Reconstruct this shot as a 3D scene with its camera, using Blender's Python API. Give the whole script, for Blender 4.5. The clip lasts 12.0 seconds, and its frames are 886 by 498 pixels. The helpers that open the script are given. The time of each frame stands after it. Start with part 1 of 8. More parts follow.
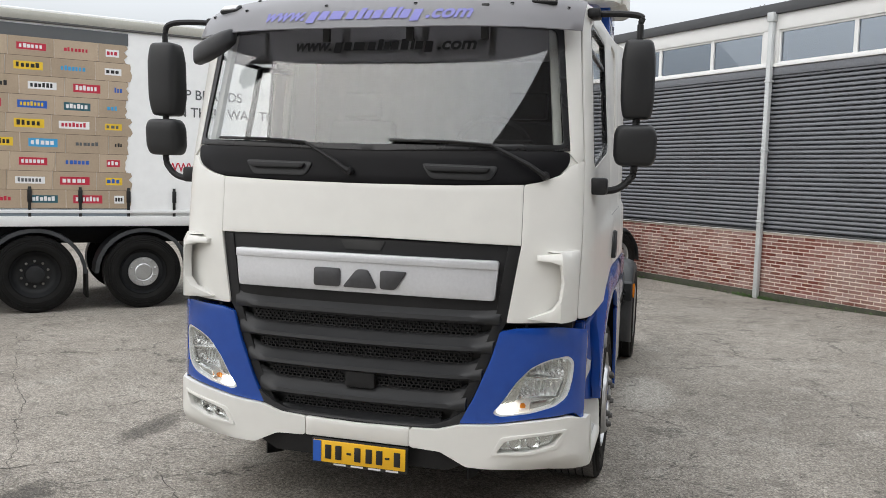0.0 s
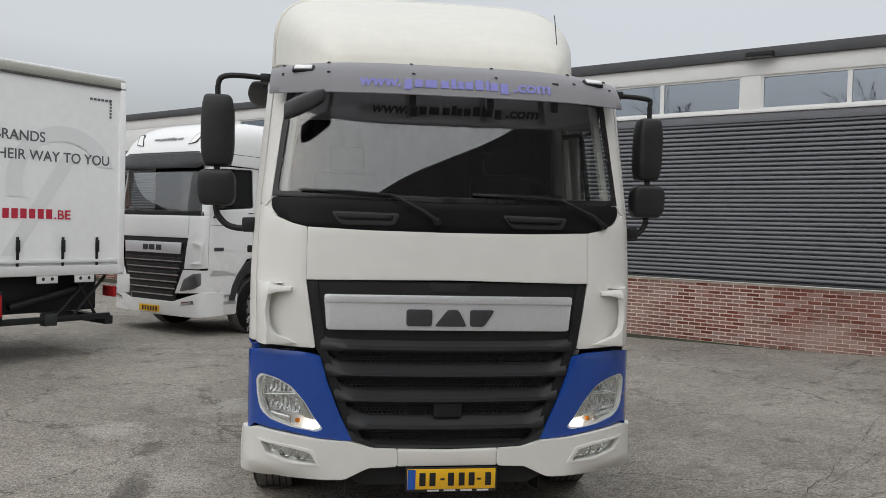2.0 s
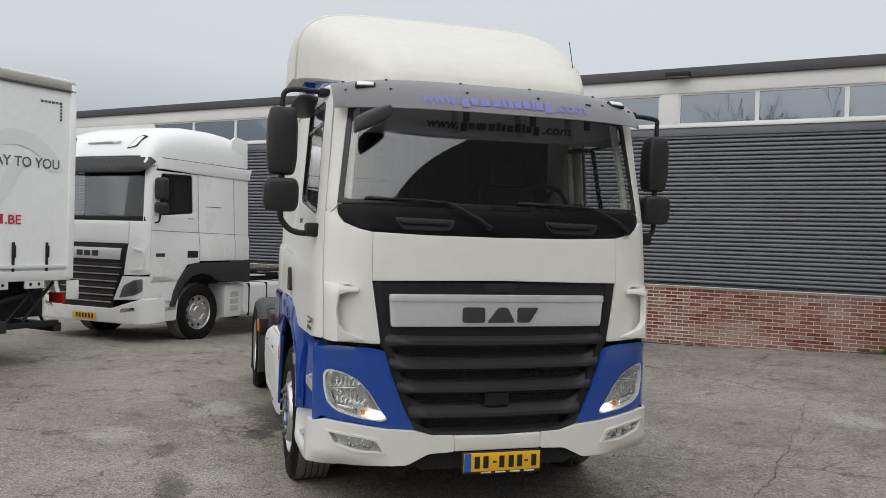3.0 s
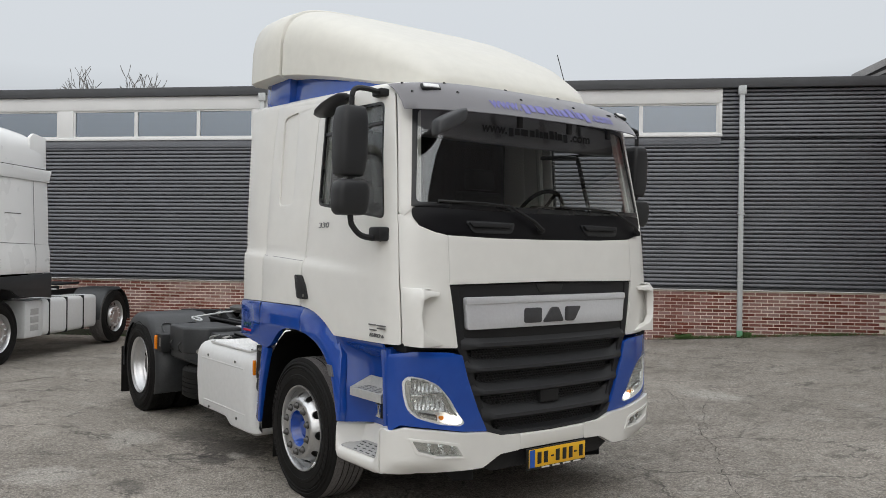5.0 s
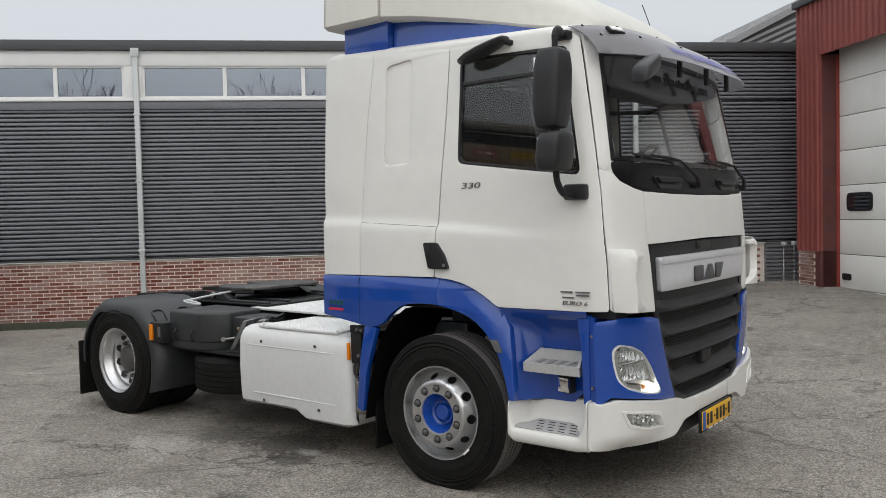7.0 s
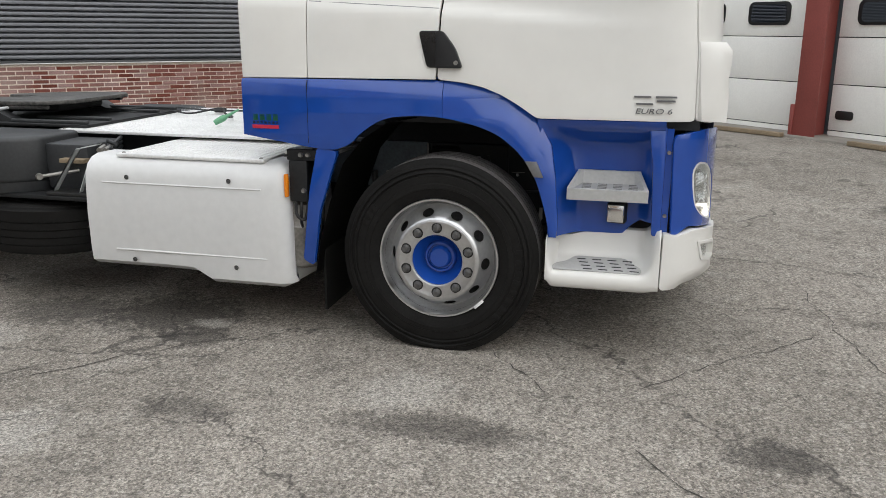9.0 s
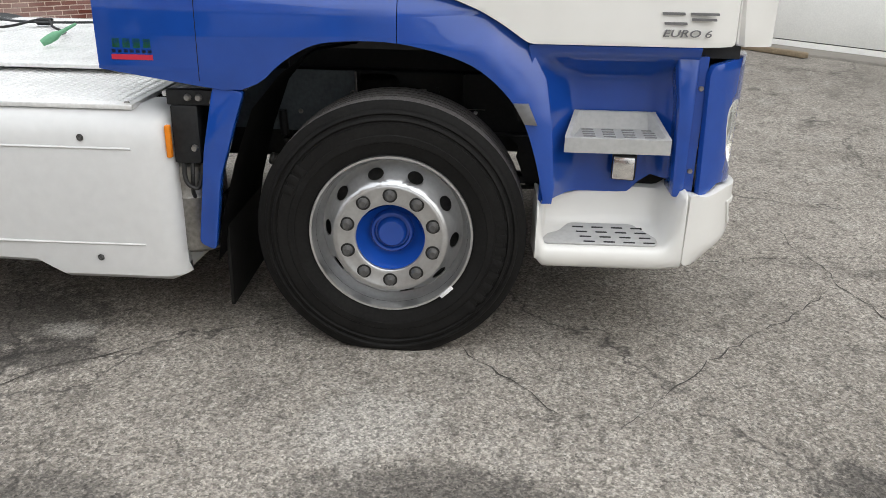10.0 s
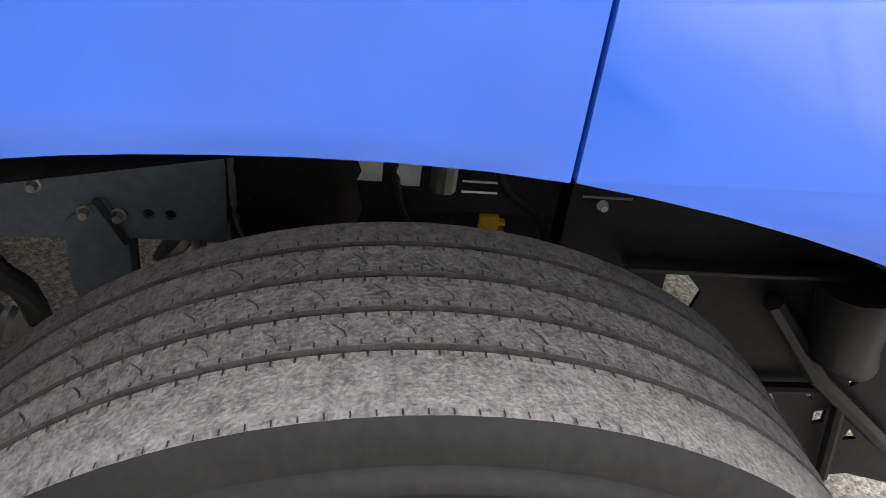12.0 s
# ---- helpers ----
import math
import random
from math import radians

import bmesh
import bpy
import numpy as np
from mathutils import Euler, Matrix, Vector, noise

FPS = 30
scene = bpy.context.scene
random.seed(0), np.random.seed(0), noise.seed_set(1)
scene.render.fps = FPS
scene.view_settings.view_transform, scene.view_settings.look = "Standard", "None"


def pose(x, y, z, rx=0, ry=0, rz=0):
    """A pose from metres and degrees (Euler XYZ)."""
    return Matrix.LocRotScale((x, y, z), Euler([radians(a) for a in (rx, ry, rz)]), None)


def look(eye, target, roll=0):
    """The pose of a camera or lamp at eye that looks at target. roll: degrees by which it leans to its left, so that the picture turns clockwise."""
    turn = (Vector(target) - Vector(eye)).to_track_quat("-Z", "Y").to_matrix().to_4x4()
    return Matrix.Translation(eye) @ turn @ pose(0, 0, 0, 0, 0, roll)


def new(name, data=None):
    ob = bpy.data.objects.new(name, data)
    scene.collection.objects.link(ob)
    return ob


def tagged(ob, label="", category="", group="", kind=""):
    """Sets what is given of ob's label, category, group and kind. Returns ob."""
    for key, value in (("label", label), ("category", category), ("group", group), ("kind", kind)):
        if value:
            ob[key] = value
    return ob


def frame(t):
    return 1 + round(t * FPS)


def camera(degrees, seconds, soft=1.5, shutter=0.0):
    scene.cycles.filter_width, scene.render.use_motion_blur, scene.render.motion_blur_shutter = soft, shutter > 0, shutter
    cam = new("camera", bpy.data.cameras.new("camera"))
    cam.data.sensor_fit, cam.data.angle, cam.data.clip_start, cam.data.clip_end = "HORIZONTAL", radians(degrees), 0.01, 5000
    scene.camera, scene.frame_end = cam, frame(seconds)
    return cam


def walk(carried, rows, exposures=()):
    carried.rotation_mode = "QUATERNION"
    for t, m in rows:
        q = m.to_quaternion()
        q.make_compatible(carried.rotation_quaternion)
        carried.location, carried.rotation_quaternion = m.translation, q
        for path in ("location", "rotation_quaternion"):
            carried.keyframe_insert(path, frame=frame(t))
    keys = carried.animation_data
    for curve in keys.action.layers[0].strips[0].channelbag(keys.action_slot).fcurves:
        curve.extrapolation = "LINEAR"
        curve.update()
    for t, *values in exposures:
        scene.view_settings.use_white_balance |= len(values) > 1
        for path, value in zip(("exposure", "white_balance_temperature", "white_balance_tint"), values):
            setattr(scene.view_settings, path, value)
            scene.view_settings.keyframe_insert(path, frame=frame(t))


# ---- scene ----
cam = camera(56.5, 12.0, soft=0.6)
PATH = [
    (0, (1.594, -4.099, 1.925), (1.059, -2.18, 1.747), 1.6),
    (0.5, (1.055, -4.323, 1.926), (0.76, -2.349, 1.795), 1.9),
    (1, (0.435, -4.449, 1.897), (0.354, -2.453, 1.806), 1.5),
    (1.5, (-0.167, -4.646, 1.897), (-0.061, -2.65, 1.829), 1.3),
    (2, (-0.746, -4.846, 1.907), (-0.464, -2.867, 1.853), 1.5),
    (2.5, (-1.338, -4.961, 1.902), (-0.908, -3.008, 1.858), 1.7),
    (3, (-1.914, -5.074, 1.871), (-1.344, -3.157, 1.84), 1.6),
    (3.2, (-2.157, -5.093, 1.867), (-1.514, -3.2, 1.849), 2.0),
    (4.8, (-3.772, -4.227, 1.78), (-2.621, -2.591, 1.786), 0.9),
    (5, (-3.983, -4.07, 1.806), (-2.784, -2.468, 1.804), 0.7),
    (5.5, (-4.473, -3.616, 1.786), (-3.166, -2.102, 1.769), 0.3),
    (6, (-4.844, -3.106, 1.749), (-3.441, -1.681, 1.723), -0.5),
    (6.5, (-5.138, -2.564, 1.768), (-3.646, -1.233, 1.729), -1.1),
    (7, (-5.391, -1.972, 1.773), (-3.813, -0.746, 1.692), -1.3),
    (7.2, (-5.446, -1.716, 1.734), (-3.833, -0.539, 1.624), -1.3),
    (8.8, (-5.255, 0.198, 1.631), (-3.385, 0.733, 1.166), 0.4),
    (9, (-5.099, 0.37, 1.607), (-3.221, 0.824, 1.092), 0.3),
    (9.5, (-4.679, 0.792, 1.625), (-2.789, 1.022, 1.014), 0.8),
    (10, (-4.087, 1.036, 1.594), (-2.231, 1.102, 0.85), 1.3),
    (10.5, (-3.451, 1.256, 1.573), (-1.65, 1.184, 0.706), 3.1),
    (11, (-2.715, 1.346, 1.586), (-0.984, 1.162, 0.601), 5.3),
    (11.5, (-2.029, 1.426, 1.532), (-0.359, 1.154, 0.465), 6.9),
    (11.8, (-1.723, 1.436, 1.441), (-0.064, 1.137, 0.365), 8.1),
    (12, (-1.569, 1.428, 1.371), (0.088, 1.122, 0.294), 8.4),
]
walk(cam, [(t, look(eye, target, roll)) for t, eye, target, roll in PATH],
     exposures=[(0, 0.35), (0.5, 0.2), (1, -0.04), (1.5, -0.17), (3, -0.13), (5, -0.1), (7, -0.08), (8.8, 0.12), (9.5, 0.22), (10, 0.36), (10.5, 0.55), (11, 1.0), (11.5, 1.36), (12, 1.95)])

# ---- world, sun and sky ----
C2 = math.sqrt(0.5)
world = bpy.data.worlds.new("overcast_sky")
scene.world = world
world.use_nodes = True
wn, wl = world.node_tree.nodes, world.node_tree.links
wn.clear()
w_out = wn.new("ShaderNodeOutputWorld")
w_sky = wn.new("ShaderNodeTexSky")
w_sky.sky_type, w_sky.sun_disc = "NISHITA", False
w_sky.sun_elevation, w_sky.sun_rotation = radians(40), radians(215)
w_sky.air_density, w_sky.dust_density = 1.0, 4.0
w_bg1 = wn.new("ShaderNodeBackground")
w_bg1.inputs[1].default_value = 0.02
w_co = wn.new("ShaderNodeTexCoord")
w_sep = wn.new("ShaderNodeSeparateXYZ")
w_ramp = wn.new("ShaderNodeValToRGB")
w_noise = wn.new("ShaderNodeTexNoise")
w_noise.inputs["Scale"].default_value, w_noise.inputs["Detail"].default_value = 1.6, 3.0
w_dot = wn.new("ShaderNodeVectorMath")
w_dot.operation = "DOT_PRODUCT"
w_dot.inputs[1].default_value = Vector((-0.46, -0.63, 0.63)).normalized()
w_glow = wn.new("ShaderNodeMapRange")
for _k, _v in (("From Min", -0.2), ("From Max", 1.0), ("To Min", 0.95), ("To Max", 1.35)):
    w_glow.inputs[_k].default_value = _v
w_add0 = wn.new("ShaderNodeMath")
w_add0.operation = "MULTIPLY_ADD"
w_add0.inputs[1].default_value = 0.10
# cloud deck: dimmer at the horizon, about twice as bright overhead
els = w_ramp.color_ramp.elements
els[0].position, els[0].color = 0.03, (0.22, 0.23, 0.24, 1)
els[1].position, els[1].color = 1.0, (1.25, 1.28, 1.31, 1)
e3 = els.new(0.35)
e3.color = (0.72, 0.745, 0.765, 1)
e4 = els.new(0.15)
e4.color = (0.43, 0.445, 0.46, 1)
e5 = els.new(0.25)
e5.color = (0.695, 0.718, 0.738, 1)
w_bg2 = wn.new("ShaderNodeBackground")
w_bg2.inputs[1].default_value = 1.0
w_add = wn.new("ShaderNodeAddShader")
wl.new(w_sky.outputs[0], w_bg1.inputs[0])
wl.new(w_co.outputs["Generated"], w_sep.inputs[0])
wl.new(w_co.outputs["Generated"], w_noise.inputs["Vector"])
wl.new(w_noise.outputs["Fac"], w_add0.inputs[0])
wl.new(w_sep.outputs["Z"], w_add0.inputs[2])
wl.new(w_add0.outputs[0], w_ramp.inputs[0])
wl.new(w_ramp.outputs[0], w_bg2.inputs[0])
wl.new(w_co.outputs["Generated"], w_dot.inputs[0])
wl.new(w_dot.outputs["Value"], w_glow.inputs["Value"])
wl.new(w_glow.outputs[0], w_bg2.inputs[1])
wl.new(w_bg1.outputs[0], w_add.inputs[0])
wl.new(w_bg2.outputs[0], w_add.inputs[1])
wl.new(w_add.outputs[0], w_out.inputs[0])

sun = new("sun", bpy.data.lights.new("sun", "SUN"))
sun.data.energy, sun.data.angle, sun.data.color = 0.5, radians(110), (1.0, 0.98, 0.95)
sun.matrix_world = look((-8, -11, 11), (0, 0, 0))


# ---- materials ----
def material(name, colour, rough=0.5, metal=0.0, vary=0.12, scale=3.0, grain=60.0, bump=0.0, coat=0.0,
             dark=None, spec=0.5, random_hue=0.0, rvary=0.1, emit=None, bump_scale=None, world_space=False, bloom=None):
    """A principled surface with broad stains, fine grain, uneven gloss and optional relief."""
    m = bpy.data.materials.new(name)
    m.use_nodes = True
    n, l = m.node_tree.nodes, m.node_tree.links
    p = n["Principled BSDF"]
    co = n.new("ShaderNodeTexCoord")
    big, fine = n.new("ShaderNodeTexNoise"), n.new("ShaderNodeTexNoise")
    big.inputs["Scale"].default_value, big.inputs["Detail"].default_value = scale, 5
    fine.inputs["Scale"].default_value, fine.inputs["Detail"].default_value = grain, 3
    where = n.new("ShaderNodeNewGeometry").outputs["Position"] if world_space else co.outputs["Object"]
    l.new(where, big.inputs["Vector"])
    l.new(where, fine.inputs["Vector"])
    add = n.new("ShaderNodeMath")
    add.operation = "MULTIPLY_ADD"
    add.inputs[1].default_value = 0.5
    half = n.new("ShaderNodeMath")
    half.operation = "MULTIPLY"
    half.inputs[1].default_value = 0.5
    l.new(fine.outputs["Fac"], half.inputs[0])
    l.new(big.outputs["Fac"], add.inputs[0])
    l.new(half.outputs[0], add.inputs[2])
    ramp = n.new("ShaderNodeMapRange")
    ramp.inputs["From Min"].default_value, ramp.inputs["From Max"].default_value = 0.33, 0.67
    l.new(add.outputs[0], ramp.inputs["Value"])
    mix = n.new("ShaderNodeMix")
    mix.data_type = "RGBA"
    lo = dark if dark else tuple(c * (1 - vary) for c in colour[:3]) + (1,)
    hi = colour if dark else tuple(min(1, c * (1 + vary)) for c in colour[:3]) + (1,)
    mix.inputs["A"].default_value, mix.inputs["B"].default_value = lo, hi
    l.new(ramp.outputs[0], mix.inputs["Factor"])
    last = mix.outputs["Result"]
    if random_hue:
        info = n.new("ShaderNodeObjectInfo")
        geo = n.new("ShaderNodeNewGeometry")
        both = n.new("ShaderNodeMath")
        both.operation = "ADD"
        l.new(info.outputs["Random"], both.inputs[0])
        l.new(geo.outputs["Random Per Island"], both.inputs[1])
        fr = n.new("ShaderNodeMath")
        fr.operation = "FRACT"
        l.new(both.outputs[0], fr.inputs[0])
        hsv = n.new("ShaderNodeHueSaturation")
        mr = n.new("ShaderNodeMapRange")
        mr.inputs["To Min"].default_value, mr.inputs["To Max"].default_value = 1 - random_hue, 1 + random_hue
        l.new(fr.outputs[0], mr.inputs["Value"])
        l.new(mr.outputs[0], hsv.inputs["Value"])
        ms = n.new("ShaderNodeMapRange")
        ms.inputs["To Min"].default_value, ms.inputs["To Max"].default_value = 1 + random_hue * 0.6, 1 - random_hue
        l.new(fr.outputs[0], ms.inputs["Value"])
        l.new(ms.outputs[0], hsv.inputs["Saturation"])
        l.new(last, hsv.inputs["Color"])
        last = hsv.outputs[0]
    if bloom:
        salt = n.new("ShaderNodeTexNoise")
        salt.inputs["Scale"].default_value, salt.inputs["Detail"].default_value = 0.75, 4
        l.new(where, salt.inputs["Vector"])
        sr = n.new("ShaderNodeMapRange")
        for key, val in (("From Min", 0.50), ("From Max", 0.72), ("To Min", 0.0), ("To Max", 0.66)):
            sr.inputs[key].default_value = val
        l.new(salt.outputs["Fac"], sr.inputs["Value"])
        sm = n.new("ShaderNodeMix")
        sm.data_type = "RGBA"
        sm.inputs["B"].default_value = bloom
        l.new(sr.outputs[0], sm.inputs["Factor"])
        l.new(last, sm.inputs["A"])
        last = sm.outputs["Result"]
    l.new(last, p.inputs["Base Color"])
    rr = n.new("ShaderNodeMapRange")
    rr.inputs["To Min"].default_value, rr.inputs["To Max"].default_value = max(0.02, rough - rvary), min(1, rough + rvary)
    l.new(big.outputs["Fac"], rr.inputs["Value"])
    l.new(rr.outputs[0], p.inputs["Roughness"])
    p.inputs["Metallic"].default_value = metal
    p.inputs["Specular IOR Level"].default_value = spec
    p.inputs["Coat Weight"].default_value, p.inputs["Coat Roughness"].default_value = coat, 0.06
    if bump:
        b = n.new("ShaderNodeBump")
        b.inputs["Strength"].default_value, b.inputs["Distance"].default_value = bump, 0.004
        src = fine
        if bump_scale:
            src = n.new("ShaderNodeTexNoise")
            src.inputs["Scale"].default_value = bump_scale
            l.new(co.outputs["Object"], src.inputs["Vector"])
        l.new(src.outputs["Fac"], b.inputs["Height"])
        l.new(b.outputs[0], p.inputs["Normal"])
    if emit:
        p.inputs["Emission Color"].default_value, p.inputs["Emission Strength"].default_value = emit[:3] + (1,), emit[3]
    return m


def glass_material(name, tint, ior=1.5, rough=0.0, dirt=0.0, gloss=(1, 1, 1, 1)):
    """Clear sheet: tinted see-through, with a gloss that grows towards grazing angles."""
    m = bpy.data.materials.new(name)
    m.use_nodes = True
    n, l = m.node_tree.nodes, m.node_tree.links
    n.remove(n["Principled BSDF"])
    out = n["Material Output"]
    tr, gl, mx, lw, pw, sc = (n.new("ShaderNode" + k) for k in ("BsdfTransparent", "BsdfGlossy", "MixShader", "LayerWeight", "Math", "Math"))
    tr.inputs[0].default_value = tint
    gl.inputs["Color"].default_value, gl.inputs["Roughness"].default_value = gloss, rough
    lw.inputs["Blend"].default_value = 0.5
    f0 = ((ior - 1) / (ior + 1)) ** 2
    pw.operation, sc.operation = "POWER", "MULTIPLY_ADD"
    pw.inputs[1].default_value = 5.0
    sc.inputs[1].default_value, sc.inputs[2].default_value = 1 - f0, f0
    l.new(lw.outputs["Facing"], pw.inputs[0])
    l.new(pw.outputs[0], sc.inputs[0])
    l.new(sc.outputs[0], mx.inputs[0])
    l.new(tr.outputs[0], mx.inputs[1])
    l.new(gl.outputs[0], mx.inputs[2])
    last = mx
    if dirt:
        df, mx2, ts, mx3 = (n.new("ShaderNode" + k) for k in ("BsdfDiffuse", "MixShader", "BsdfTranslucent", "MixShader"))
        df.inputs[0].default_value = ts.inputs[0].default_value = (0.60, 0.592, 0.612, 1)
        mx2.inputs[0].default_value, mx3.inputs[0].default_value = dirt, 0.5
        l.new(df.outputs[0], mx3.inputs[1])
        l.new(ts.outputs[0], mx3.inputs[2])
        l.new(mx.outputs[0], mx2.inputs[1])
        l.new(mx3.outputs[0], mx2.inputs[2])
        last = mx2
    l.new(last.outputs[0], out.inputs[0])
    return m


OIL, WORN = (0.045, 0.041, 0.037, 1), (0.42, 0.40, 0.365, 1)
SPOTS = [(-1.05, 2.95, 0.42, 0.55, OIL, 0.75), (-1.35, 2.65, 0.20, 0.24, OIL, 0.7), (-2.06, 1.12, 0.16, 0.50, OIL, 0.6), (-1.97, -0.22, 0.17, 0.24, OIL, 0.7),
         (-1.15, 3.60, 0.30, 0.45, OIL, 0.6), (-2.15, 2.25, 0.12, 0.30, OIL, 0.5), (-1.72, 1.35, 0.26, 0.26, WORN, 0.4), (-1.14, 2.66, 0.09, 0.13, WORN, 0.55),
         (1.42, 3.5, 0.30, 0.75, WORN, 0.55), (-1.65, 3.85, 0.28, 0.40, WORN, 0.45), (4.9, 2.2, 0.35, 0.55, WORN, 0.55), (-2.6, 2.9, 0.30, 0.35, WORN, 0.5)]


def asphalt_material():
    m = bpy.data.materials.new("weathered_asphalt")
    m.use_nodes = True
    n, l = m.node_tree.nodes, m.node_tree.links
    p = n["Principled BSDF"]
    co = n.new("ShaderNodeTexCoord")

    def tex(kind, scale, **kw):
        t = n.new("ShaderNodeTex" + kind)
        t.inputs["Scale"].default_value = scale
        for k, v in kw.items():
            t.inputs[k].default_value = v
        l.new(co.outputs["Object"], t.inputs["Vector"])
        return t

    def rng(src, a, b, c=0.0, d=1.0):
        r = n.new("ShaderNodeMapRange")
        for k, v in zip(("From Min", "From Max", "To Min", "To Max"), (a, b, c, d)):
            r.inputs[k].default_value = v
        l.new(src, r.inputs["Value"])
        return r.outputs[0]

    def blend(fac, a, b, kind="MIX"):
        x = n.new("ShaderNodeMix")
        x.data_type, x.blend_type = "RGBA", kind
        for k, v in (("Factor", fac), ("A", a), ("B", b)):
            if isinstance(v, (tuple, float)):
                x.inputs[k].default_value = v
            else:
                l.new(v, x.inputs[k])
        return x.outputs["Result"]

    stains = tex("Noise", 0.45, Detail=6.0, Roughness=0.62)
    patches = tex("Noise", 2.3, Detail=5.0, Roughness=0.6)
    stones = tex("Voronoi", 105.0)
    stones2 = tex("Voronoi", 170.0)
    spots = tex("Noise", 1.1, Detail=2.0)
    col = blend(rng(stains.outputs["Fac"], 0.36, 0.64), (0.207, 0.187, 0.160, 1), (0.317, 0.289, 0.252, 1))
    col = blend(rng(patches.outputs["Fac"], 0.55, 0.72, 0, 0.42), col, (0.40, 0.380, 0.345, 1))
    col = blend(rng(patches.outputs["Fac"], 0.44, 0.30, 0, 0.42), col, (0.055, 0.050, 0.044, 1))
    oil = tex("Noise", 1.5, Detail=5.0, Roughness=0.6)
    col = blend(rng(oil.outputs["Fac"], 0.37, 0.33, 0, 0.5), col, (0.040, 0.037, 0.034, 1))
    mid = tex("Noise", 9.0, Detail=6.0, Roughness=0.7)
    col = blend(rng(mid.outputs["Fac"], 0.47, 0.33, 0, 0.5), col, (0.075, 0.069, 0.061, 1))
    col = blend(rng(mid.outputs["Fac"], 0.54, 0.68, 0, 0.45), col, (0.40, 0.375, 0.335, 1))
    grit = tex("Noise", 42.0, Detail=3.0, Roughness=0.6)
    col = blend(rng(grit.outputs["Fac"], 0.47, 0.36, 0, 0.50), col, (0.066, 0.060, 0.052, 1))
    col = blend(rng(grit.outputs["Fac"], 0.545, 0.66, 0, 0.38), col, (0.46, 0.435, 0.40, 1))
    # old oil and water marks, and worn pale places
    ragged = tex("Noise", 12.0, Detail=7.0, Roughness=0.8)
    for x, y, rx, ry, tone_, most in SPOTS:
        sh = n.new("ShaderNodeVectorMath")
        sh.operation = "MULTIPLY_ADD"
        sh.inputs[1].default_value = (1 / rx, 1 / ry, 0)
        sh.inputs[2].default_value = (-x / rx, -y / ry, 0)
        l.new(co.outputs["Object"], sh.inputs[0])
        ln = n.new("ShaderNodeVectorMath")
        ln.operation = "LENGTH"
        l.new(sh.outputs[0], ln.inputs[0])
        ad = n.new("ShaderNodeMath")
        ad.operation = "MULTIPLY_ADD"
        ad.inputs[1].default_value = 2.6
        l.new(ragged.outputs["Fac"], ad.inputs[0])
        l.new(ln.outputs["Value"], ad.inputs[2])
        col = blend(rng(ad.outputs[0], 2.25, 1.85, 0, most), col, tone_)
    cell = n.new("ShaderNodeSeparateColor")
    l.new(stones.outputs["Color"], cell.inputs[0])
    tone = rng(cell.outputs[0], 0, 1, 0.62, 1.38)
    cell2 = n.new("ShaderNodeSeparateColor")
    l.new(stones2.outputs["Color"], cell2.inputs[0])
    tone2 = rng(cell2.outputs[1], 0, 1, 0.66, 1.34)
    mul = n.new("ShaderNodeMath")
    mul.operation = "MULTIPLY"
    l.new(tone, mul.inputs[0])
    l.new(tone2, mul.inputs[1])
    grey = n.new("ShaderNodeCombineColor")
    for i in range(3):
        l.new(mul.outputs[0], grey.inputs[i])
    col = blend(1.0, col, grey.outputs[0], "MULTIPLY")
    # long cracks that wander, thin and dark
    warp = tex("Noise", 1.3, Detail=5.0, Roughness=0.65)
    wv = n.new("ShaderNodeVectorMath")
    wv.operation = "MULTIPLY_ADD"
    wv.inputs[1].default_value = (1.1, 1.1, 0)
    l.new(warp.outputs["Color"], wv.inputs[0])
    l.new(co.outputs["Object"], wv.inputs[2])
    crack = n.new("ShaderNodeTexVoronoi")
    crack.feature = "DISTANCE_TO_EDGE"
    crack.inputs["Scale"].default_value = 0.46
    l.new(wv.outputs[0], crack.inputs["Vector"])
    line = rng(crack.outputs["Distance"], 0.001, 0.007, 1, 0)
    gate = rng(spots.outputs["Fac"], 0.40, 0.50)
    cm = n.new("ShaderNodeMath")
    cm.operation = "MULTIPLY"
    l.new(line, cm.inputs[0])
    l.new(gate, cm.inputs[1])
    cm2 = n.new("ShaderNodeMath")
    cm2.operation = "MULTIPLY"
    cm2.inputs[1].default_value = 0.66
    l.new(cm.outputs[0], cm2.inputs[0])
    col = blend(cm2.outputs[0], col, (0.03, 0.028, 0.026, 1))
    l.new(col, p.inputs["Base Color"])
    p.inputs["Roughness"].default_value = 0.82
    p.inputs["Specular IOR Level"].default_value = 0.35
    hgt = n.new("ShaderNodeMath")
    hgt.operation = "SUBTRACT"
    l.new(stones.outputs["Distance"], hgt.inputs[0])
    l.new(cm.outputs[0], hgt.inputs[1])
    b = n.new("ShaderNodeBump")
    b.inputs["Strength"].default_value, b.inputs["Distance"].default_value = 0.55, 0.006
    l.new(hgt.outputs[0], b.inputs["Height"])
    l.new(b.outputs[0], p.inputs["Normal"])
    return m


def tyre_material():
    """Dull rubber; fine slits run across the tread, sidewall scuffed and slightly brown."""
    m = material("tyre_rubber", (0.0105, 0.0102, 0.0098, 1), 0.62, vary=0.35, scale=9, grain=90, bump=0.2, spec=0.13)
    return m


